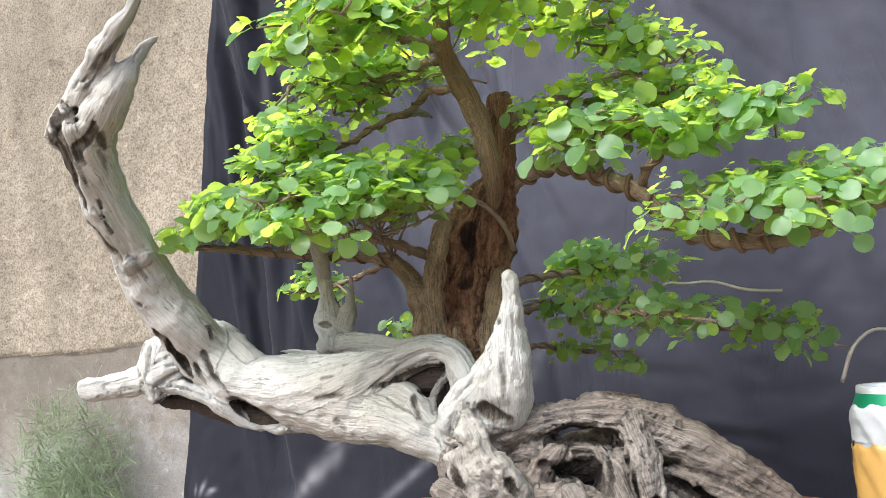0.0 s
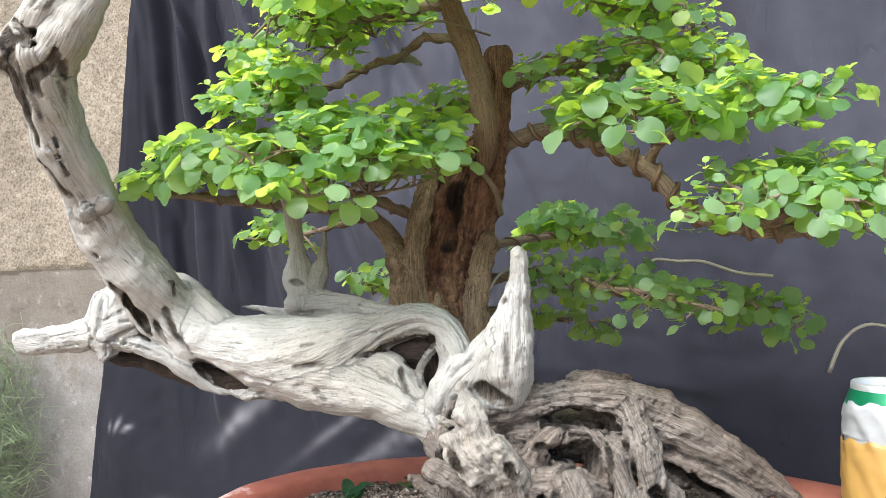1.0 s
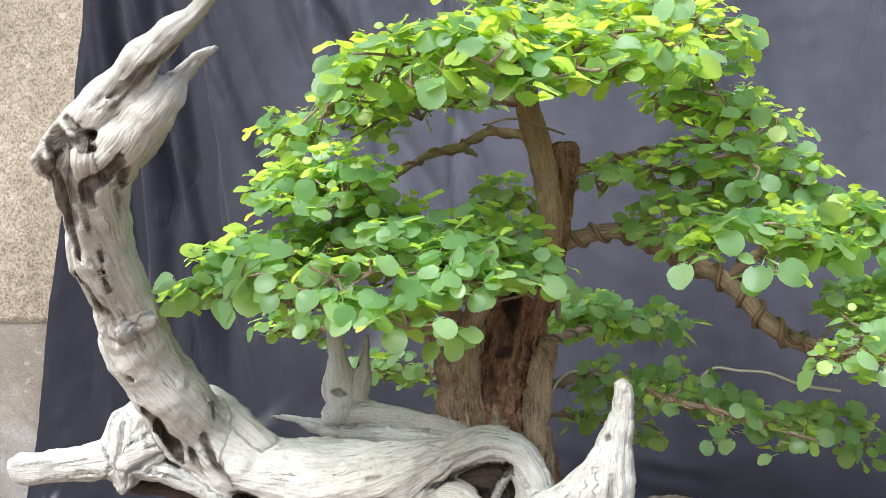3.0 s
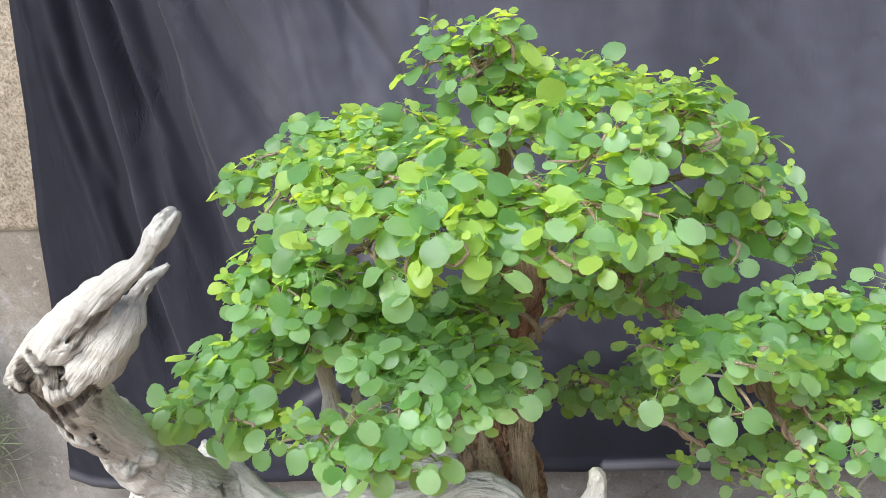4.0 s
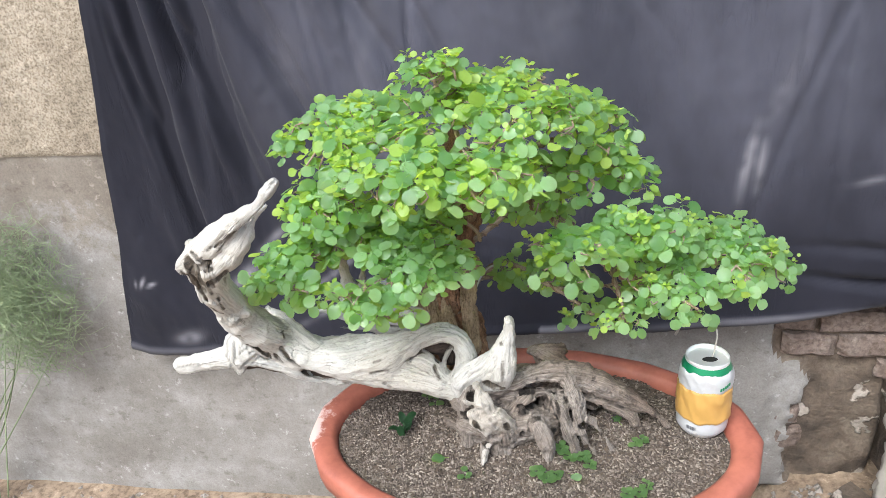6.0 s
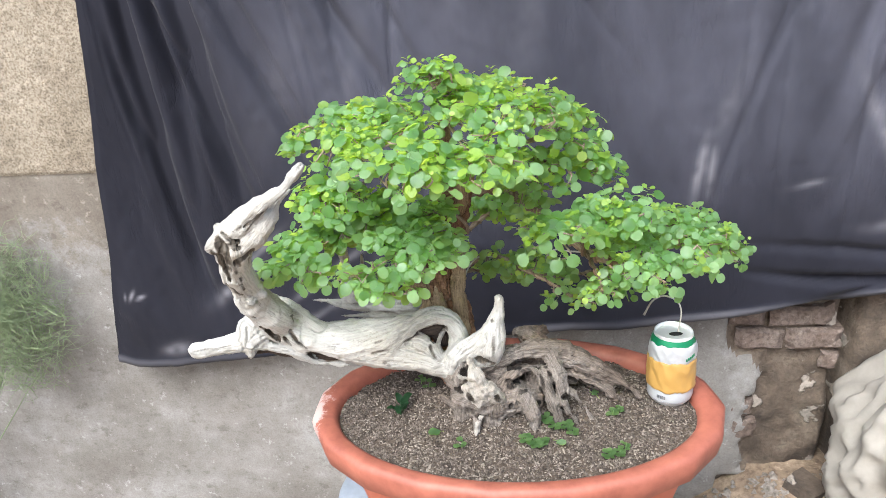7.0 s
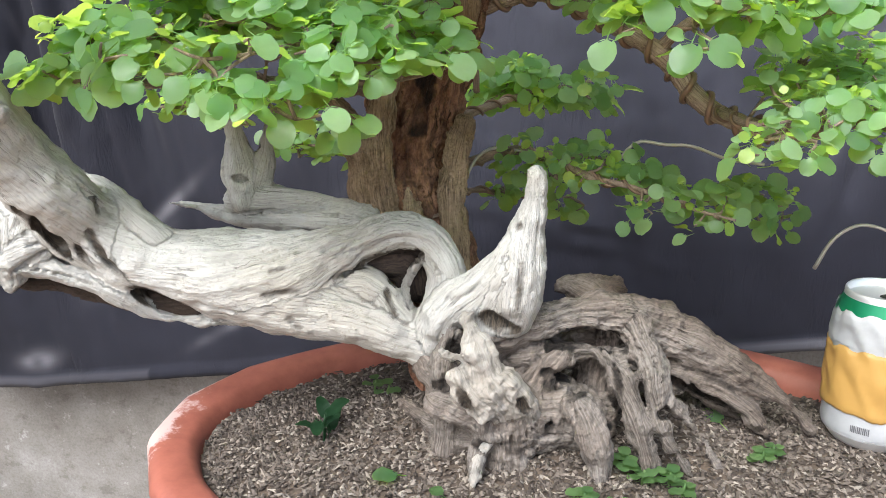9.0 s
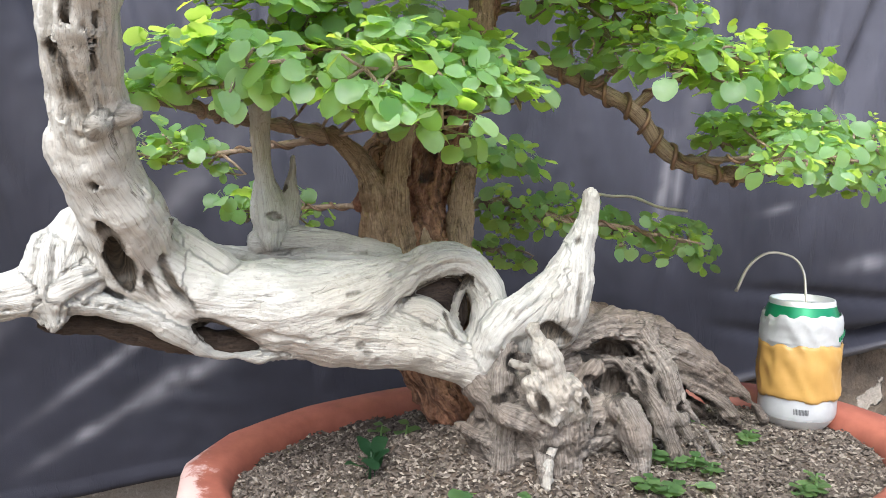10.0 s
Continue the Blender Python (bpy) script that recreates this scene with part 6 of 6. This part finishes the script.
    pad = tree_part("foliage_pad", tube_mesh("foliage_pad", twigs, sides=5, step=0.012), MAT_BRANCH, "twigs crowded with round green leaves")
    pad["kind"] = "stuff"
    return pad, leaves


def grow_foliage():
    everything = []
    for i, (key, c, r, dome, sx, sy, n, size) in enumerate(PADS):
        pad, leaves = grow_pad(key, c, r, dome, sx, sy, n, size, 20 + i)
        everything += [(y, m, me, pad) for y, m, me in leaves]
    everything.sort(key=lambda e: e[0])
    for y, m, me, pad in everything[:300]:
        ob = part(me.name.split(".")[0], me, None, pad)
        ob.matrix_basis = m
    rest = {}
    for y, m, me, pad in everything[300:]:
        rest.setdefault(pad.name, (pad, []))[1].append((m, me))
    for pad, items in rest.values():
        verts, faces, mats = [], [], []
        for m, me in items:
            co, fc = LEAF_DATA[me.name]
            M = np.array(m)
            o = len(verts)
            verts += list(co @ M[:3, :3].T + M[:3, 3])
            faces += [tuple(j + o for j in q) for q in fc]
            mats += [1 if me in YOUNG else 0] * len(fc)
        me = mesh_from("leaves", verts, faces)
        me.materials.append(MAT_LEAF)
        me.materials.append(MAT_YOUNG)
        me.polygons.foreach_set("material_index", mats)
        ob = part("leaves", me, None, pad, "small round green leaves")
        ob["kind"] = "stuff"
    return len(everything)


grow_foliage()
tree_part("loose_wire", tube_mesh("loose_wire", [[(0.058, 0.222, 0.822, 0.0012), (0.066, 0.221, 0.834, 0.0013), (0.075, 0.220, 0.840, 0.0013), (0.092, 0.217, 0.838, 0.0013), (0.112, 0.214, 0.837, 0.0013), (0.137, 0.212, 0.828, 0.0013), (0.163, 0.209, 0.8245, 0.0013)]], sides=8, step=0.004), MAT_WIRE, "loose end of pale wire")
tree_part("loose_wire", tube_mesh("loose_wire", [[(-0.062, 0.166, 0.806, 0.0011), (-0.054, 0.172, 0.820, 0.0011), (-0.046, 0.186, 0.834, 0.0012), (-0.034, 0.205, 0.838, 0.0012), (-0.012, 0.212, 0.834, 0.0011)]], sides=8, step=0.004), MAT_WIRE, "loose end of pale wire")
for loop in ([(-0.112, 0.152, 0.806, 0.0014), (-0.095, 0.150, 0.800, 0.0014), (-0.076, 0.152, 0.798, 0.0014), (-0.058, 0.166, 0.804, 0.0014)], [(-0.088, 0.166, 0.938, 0.0024), (-0.072, 0.160, 0.930, 0.0024), (-0.056, 0.164, 0.918, 0.0024), (-0.046, 0.176, 0.900, 0.0024), (-0.046, 0.190, 0.882, 0.0024)], [(-0.092, 0.120, 1.024, 0.0009), (-0.070, 0.112, 1.026, 0.0009), (-0.050, 0.122, 1.021, 0.0009), (-0.036, 0.140, 1.018, 0.0009)]):
    tree_part("wire_loop", tube_mesh("wire_loop", [loop], sides=8, step=0.004), MAT_BRANCH, "wire tied round the trunk")
# the pale stub of a cut branch
tree_part("cut_stub", tube_mesh("cut_stub", [[(-0.128, 0.152, 1.012, 0.0034), (-0.116, 0.160, 1.0145, 0.0036), (-0.108, 0.167, 1.012, 0.0026), (-0.104, 0.170, 1.009, 0.0008)]], sides=10, step=0.003, rough=0.4), MAT_DEAD, "bleached stub of a cut branch")


# ---------------------------------------------------------------- the can
def can():
    root = new("drink_can")
    cx, cy, cz = 0.227, 0.130, 0.650
    root.location = (cx, cy, cz)
    sides = 96

    def lathe(name, rows, mat, label="", dent=0.0, wave=0.0, fine=0.0):
        """Turned rings, dented and creased; wave makes the first and last edges ragged."""
        verts = []
        if dent:
            rows = [(r0 + (r1 - r0) * q / 5, z0 + (z1 - z0) * q / 5) for (r0, z0), (r1, z1) in zip(rows, rows[1:]) for q in range(5)] + [rows[-1]]
        zlo, zhi = rows[0][1], rows[-1][1]
        for r, z in rows:
            for k in range(sides):
                a = 2 * math.pi * k / sides
                ca, sa = math.cos(a), math.sin(a)
                rr = r + dent * n1(ca * 2.2, sa * 2.2, z * 60)
                if fine:
                    rr += fine * (0.5 - 3 * abs(n1(ca * 3 + z * 45, sa * 3 - z * 30, z * 25))) + 0.5 * fine * n1(ca * 9, sa * 9, z * 260)
                u = (z - zlo) / (zhi - zlo)
                top, low = n1(ca * 3.2, sa * 3.2, 3) + 0.5 * n1(ca * 11, sa * 11, 5), n1(ca * 2.6, sa * 2.6, 9) + 0.4 * n1(ca * 13, sa * 13, 1)
                verts.append((rr * ca, rr * sa, z + wave * (u * top + (1 - u) * low)))
        faces = [(j * sides + k, j * sides + (k + 1) % sides, (j + 1) * sides + (k + 1) % sides, (j + 1) * sides + k) for j in range(len(rows) - 1) for k in range(sides)]
        return part(name, mesh_from(name, verts, faces), mat, root, label)
    lathe("base_ring", [(0.020, 0.003), (0.0245, 0.0), (0.0262, 0.001), (0.0300, 0.006), (0.0325, 0.011)], MAT_ALU, "bare aluminium base")
    lathe("body", [(0.0322, 0.0095), (0.0331, 0.013), (0.0331, 0.060), (0.0331, 0.094), (0.0324, 0.0985)], MAT_LABEL, "white printed body", 0.0008, 0.0, 0.0005)
    lathe("tape", [(0.0340, 0.0275), (0.0350, 0.029), (0.0352, 0.045), (0.0352, 0.060), (0.0351, 0.074), (0.0342, 0.0765)], MAT_TAPE, "tan packing tape", 0.0016, 0.0045, 0.0016)
    lathe("neck_band", [(0.0323, 0.0985), (0.0312, 0.1020), (0.0290, 0.1080), (0.0282, 0.1105)], MAT_GREEN, "green metallic neck band")
    lathe("torn_label", [(0.0342, 0.0770), (0.0347, 0.0840), (0.0344, 0.0940), (0.0333, 0.0995), (0.0320, 0.1025)], MAT_LABEL, "torn crumpled white label", 0.0022, 0.005, 0.0014)
    lathe("rim", [(0.0281, 0.1100), (0.0279, 0.1125), (0.0276, 0.1148), (0.0269, 0.1156), (0.0260, 0.1148), (0.0256, 0.1105), (0.0250, 0.1095), (0.0235, 0.1102), (0.018, 0.1104), (0.0, 0.1105)], MAT_ALU, "silver lid")
    bm = bmesh.new()
    ring = [bm.verts.new((0.002 + 0.0100 * math.cos(k * math.pi / 9), -0.004 + 0.0058 * math.sin(k * math.pi / 9), 0.1112)) for k in range(18)]
    bm.faces.new(ring)
    part("mouth", bm, MAT_BLACK, root, "dark drinking hole")
    # barcode bars and small green print
    for k in range(11):
        a = radians(-140 + k * 2.0)
        bm = bmesh.new()
        bmesh.ops.create_cube(bm, size=1, matrix=Matrix.Translation((0.0337 * math.cos(a), 0.0337 * math.sin(a), 0.0185)) @ Matrix.Rotation(a, 4, "Z") @ Matrix.Diagonal((0.0006, 0.0004 + 0.0002 * (k % 3), 0.005, 1)))
        part("print_bar", bm, MAT_PRINT, root, "grey printed bar")
    for k in range(5):
        a = radians(-74 + k * 5.5)
        bm = bmesh.new()
        bmesh.ops.create_cube(bm, size=1, matrix=Matrix.Translation((0.0358 * math.cos(a), 0.0358 * math.sin(a), 0.0835 + 0.0012 * k)) @ Matrix.Rotation(a, 4, "Z") @ Matrix.Diagonal((0.0008, 0.0022, 0.004, 1)))
        part("print_mark", bm, MAT_GREEN, root, "small green printed mark")
    part("hook_wire", tube_mesh("hook_wire", [[(0.004, -0.002, 0.100, 0.0012), (0.010, 0.006, 0.120, 0.0012), (0.014, 0.014, 0.138, 0.0012), (0.010, 0.024, 0.150, 0.0012), (-0.006, 0.037, 0.153, 0.0013), (-0.020, 0.046, 0.140, 0.0015), (-0.029, 0.052, 0.115, 0.0017)]], sides=8, step=0.004), MAT_WIRE, root, "bent wire hook in the mouth")
    root.matrix_basis = pose(cx, cy, cz, -1.5, 1.0, 8) @ Matrix.Scale(0.925, 4)
    return tagged(root, "dented drink can wrapped in tan tape on the soil", "can")


can()


# ---------------------------------------------------------------- weeds and litter in the pot
def sprig(name, place, leaves, size, mat, label, category, stem=0.02, seed=0, flat=0.2):
    root = new(name)
    root.location = place
    rs = random.Random(seed)
    part("stem", tube_mesh("stem", [[(0, 0, -0.004, 0.0011), (0.001, 0, stem * 0.5, 0.001), (0.002, 0.001, stem, 0.0008)]], sides=6, step=0.004), mat, root)
    src = leaf_mesh("leaf_blade", mat, 0.12, 0.15, 0.50 if flat > 0.5 else 0.95)
    for i in range(leaves):
        yaw = i * 2.4 + rs.uniform(-0.3, 0.3)
        z = stem * (0.4 + 0.6 * i / max(1, leaves - 1))
        ob = part("leaf", src, None, root)
        ob.matrix_basis = Matrix.Translation((0.004 * math.cos(yaw), 0.004 * math.sin(yaw), z)) @ Matrix.Rotation(yaw, 4, "Z") @ Matrix.Rotation(rs.uniform(0.0, flat), 4, "X") @ Matrix.Scale(size * rs.uniform(0.75, 1.15), 4)
    return tagged(root, label, category)


def on_soil(x, y, dz=0.0):
    return (x, y, soil_height(x, y) + dz)


sprig("seedling", on_soil(-0.146, 0.083), 6, 0.021, MAT_SAP, "dark green seedling growing in the soil", "seedling", 0.022, 1, 0.9)
for i, (x, y, n, s) in enumerate([(0.056, 0.062, 9, 0.009), (0.066, 0.053, 8, 0.008), (0.082, 0.053, 9, 0.009), (0.089, 0.043, 7, 0.008), (0.028, 0.023, 9, 0.009), (0.040, 0.017, 10, 0.009), (0.050, 0.024, 7, 0.008), (0.132, -0.000, 9, 0.008), (0.146, 0.007, 8, 0.008), (0.154, 0.017, 7, 0.007), (0.144, 0.081, 6, 0.008), (0.152, 0.088, 6, 0.008), (-0.111, 0.133, 4, 0.010), (-0.126, 0.156, 4, 0.009), (-0.056, 0.013, 4, 0.009)]):
    tagged(sprig("weed", on_soil(x, y), n, s, MAT_WEED, "small clover-like weed in the soil", "weed", 0.010, 10 + i, 0.25), group="weeds in the pot")
for i, (x, y, yaw, s) in enumerate([(0.126, 0.117, 0.6, 0.020), (-0.086, 0.043, 2.0, 0.017), (0.068, 0.029, 4.0, 0.014)]):
    root = new("fallen_leaf")
    src = leaf_mesh("leaf_blade", MAT_LEAF, 0.1, 0.2, 0.95)
    part("blade", src, None, root)
    root.matrix_basis = Matrix.Translation(on_soil(x, y, 0.004)) @ Matrix.Rotation(yaw, 4, "Z") @ Matrix.Rotation(0.15, 4, "X") @ Matrix.Scale(s, 4)
    tagged(root, "fallen green leaf lying on the soil", "leaf", "fallen leaves")


# ---------------------------------------------------------------- round the foot of the wall
def sack():
    root = new("sack")
    root.matrix_basis = pose(0.80, 0.46, earth(0.8, 0.44) - 0.03) @ Matrix.Scale(1.12, 4)
    rings, sides = 70, 140
    verts = []
    for j in range(rings):
        u = j / (rings - 1)
        r = 0.16 * math.sin(math.pi * min(0.97, u * 0.85 + 0.12)) ** 0.55
        for k in range(sides):
            a = 2 * math.pi * k / sides
            rr = r * (1 + 0.5 * n1(math.cos(a) * 2.5, math.sin(a) * 2.5, u * 5) + 0.22 * (0.5 - abs(n1(math.cos(a) * 5, math.sin(a) * 5, u * 9)) * 2) + 0.08 * n1(math.cos(a) * 14, math.sin(a) * 14, u * 24))
            verts.append((rr * math.cos(a) + 0.02 * u, rr * math.sin(a), -0.005 + 0.43 * u + 0.02 * n1(a * 3, u * 6)))
    faces = [(j * sides + k, j * sides + (k + 1) % sides, (j + 1) * sides + (k + 1) % sides, (j + 1) * sides + k) for j in range(rings - 1) for k in range(sides)]
    faces.append(tuple((rings - 1) * sides + k for k in range(sides)))
    part("bag", mesh_from("bag", verts, faces), MAT_SACK, root)
    return tagged(root, "crumpled dirty white sack on the ground", "sack")


sack()


def wisps(centre, radii, n, seed):
    """A tangle of fine stalks and needles."""
    rs = np.random.RandomState(seed)
    tubes = []
    c = np.array(centre)
    for i in range(14):
        b = np.array([c[0] - 0.28 + rs.normal() * 0.03, c[1] + 0.03 * rs.normal(), -0.01])
        t = c + rs.normal(size=3) * (radii[0] * 0.5, radii[1] * 0.4, radii[2] * 0.5)
        tubes.append([(*b, 0.0022), (*(b * 0.5 + t * 0.5 + rs.normal(size=3) * 0.02), 0.0018), (*t, 0.0008)])
    for i in range(n):
        d = rs.normal(size=3)
        d /= np.linalg.norm(d)
        p = c + d * rs.rand() ** 0.5 * radii
        way = rs.normal(size=3) * (1.0, 0.5, 0.7) + (0, 0, 0.35)
        way *= rs.uniform(0.03, 0.09) / np.linalg.norm(way)
        bend = rs.normal(size=3) * 0.012
        tubes.append([(*p, 0.0006), (*(p + way * 0.5 + bend), 0.0005), (*(p + way), 0.0003)])
    me = tube_mesh("wispy_shrub", tubes, sides=3, step=0.02)
    return tagged(part("wispy_shrub", me, MAT_GRASS), "fine wispy grey-green shrub against the wall", "shrub", kind="stuff")


wisps((-1.085, 0.54, 0.57), (0.16, 0.045, 0.20), 2000, 3)
tagged(sprig("weed", (0.375, 0.52, earth(0.375, 0.52) + 0.002), 9, 0.030, MAT_WEED, "green weed growing at the foot of the wall", "weed", 0.05, 77, 0.5), group="weeds on the ground")


def rubble():
    rs = np.random.RandomState(6)
    verts, faces = [], []
    for i in range(1700):
        x, y = (rs.uniform(0.34, 0.95), rs.uniform(0.25, 0.6)) if i % 2 else (rs.uniform(-1.3, 1.2), rs.uniform(0.15, 0.6))
        s = rs.uniform(0.003, 0.012) * (2.2 if rs.rand() < 0.06 else 1)
        bm = [(0.9, 0, 0), (-0.8, 0.2, 0), (0, 1, 0), (0.1, -0.9, 0), (0, 0.1, 0.8), (0.1, 0, -0.6)]
        yaw = rs.rand() * 6.28
        o = len(verts)
        for p in bm:
            q = np.array(p) * s * (1 + 0.3 * rs.normal(size=3))
            verts.append((x + q[0] * math.cos(yaw) - q[1] * math.sin(yaw), y + q[0] * math.sin(yaw) + q[1] * math.cos(yaw), earth(x, y) + q[2]))
        faces += [tuple(o + k for k in f) for f in ((0, 2, 4), (2, 1, 4), (1, 3, 4), (3, 0, 4), (2, 0, 5), (1, 2, 5), (3, 1, 5), (0, 3, 5))]
    tagged(part("rubble", mesh_from("rubble", verts, faces, False), MAT_MORTAR), "crumbs of mortar and stone on the ground", "rubble", kind="stuff")


rubble()


def bricks():
    """The few bricks that still show in the broken wall."""
    rs = random.Random(12)
    for x, z, w, h in ((0.497, 0.437, 0.095, 0.046), (0.604, 0.437, 0.110, 0.046), (0.470, 0.492, 0.070, 0.044), (0.575, 0.492, 0.125, 0.044), (0.475, 0.270, 0.050, 0.045), (0.478, 0.215, 0.055, 0.050), (0.640, 0.385, 0.035, 0.040), (0.740, 0.437, 0.110, 0.046), (0.760, 0.385, 0.11, 0.046)):
        bm = box_bm(-w / 2, w / 2, -0.012, 0.04, -h / 2, h / 2)
        bmesh.ops.subdivide_edges(bm, edges=list(bm.edges), cuts=6, use_grid_fill=True)
        s = rs.uniform(0, 9)
        for v in bm.verts:
            e = max(abs(v.co.x) / (w / 2), abs(v.co.z) / (h / 2))
            worn = 0.012 * max(0.0, e - 0.72) / 0.28 * (0.7 + n1(v.co.x * 50 + s * 9, v.co.z * 50, s))
            v.co.y += worn + 0.005 * n1(v.co.x * 60 + s, v.co.z * 60, 3)
            v.co.x += 0.008 * n1(v.co.z * 60 + s, s, 6)
            v.co.z += 0.008 * n1(v.co.x * 50 + s * 3, 2)
        ob = part("brick", bm, MAT_BRICK, WALL)
        ob.matrix_basis = pose(x, WALL_Y + 0.018 + rs.uniform(-0.003, 0.003), z, 0, rs.uniform(-2, 2), rs.uniform(-2, 2))


bricks()


def block(x, y, z, size, seed):
    """A broken lump of masonry."""
    bm = box_bm(-size[0], size[0], -size[1], size[1], -size[2], size[2])
    bmesh.ops.subdivide_edges(bm, edges=list(bm.edges), cuts=6, use_grid_fill=True)
    for v in bm.verts:
        v.co *= 1 + 0.5 * n1(v.co.x * 14 + seed, v.co.y * 14, v.co.z * 14) + 0.16 * n1(v.co.x * 50, v.co.y * 50 + seed, v.co.z * 50)
    ob = part("masonry_lump", bm, MAT_MUD)
    ob.matrix_basis = pose(x, y, z, 8, -12, 30 + seed * 50)
    return tagged(ob, "broken lump of brown masonry on the ground", "rubble", "lumps of masonry")


block(0.445, 0.47, earth(0.445, 0.47) + 0.012, (0.030, 0.095, 0.028), 1)
block(0.60, 0.55, earth(0.60, 0.55) + 0.006, (0.030, 0.025, 0.016), 2)
block(0.56, 0.34, earth(0.56, 0.34) + 0.006, (0.035, 0.03, 0.016), 3)
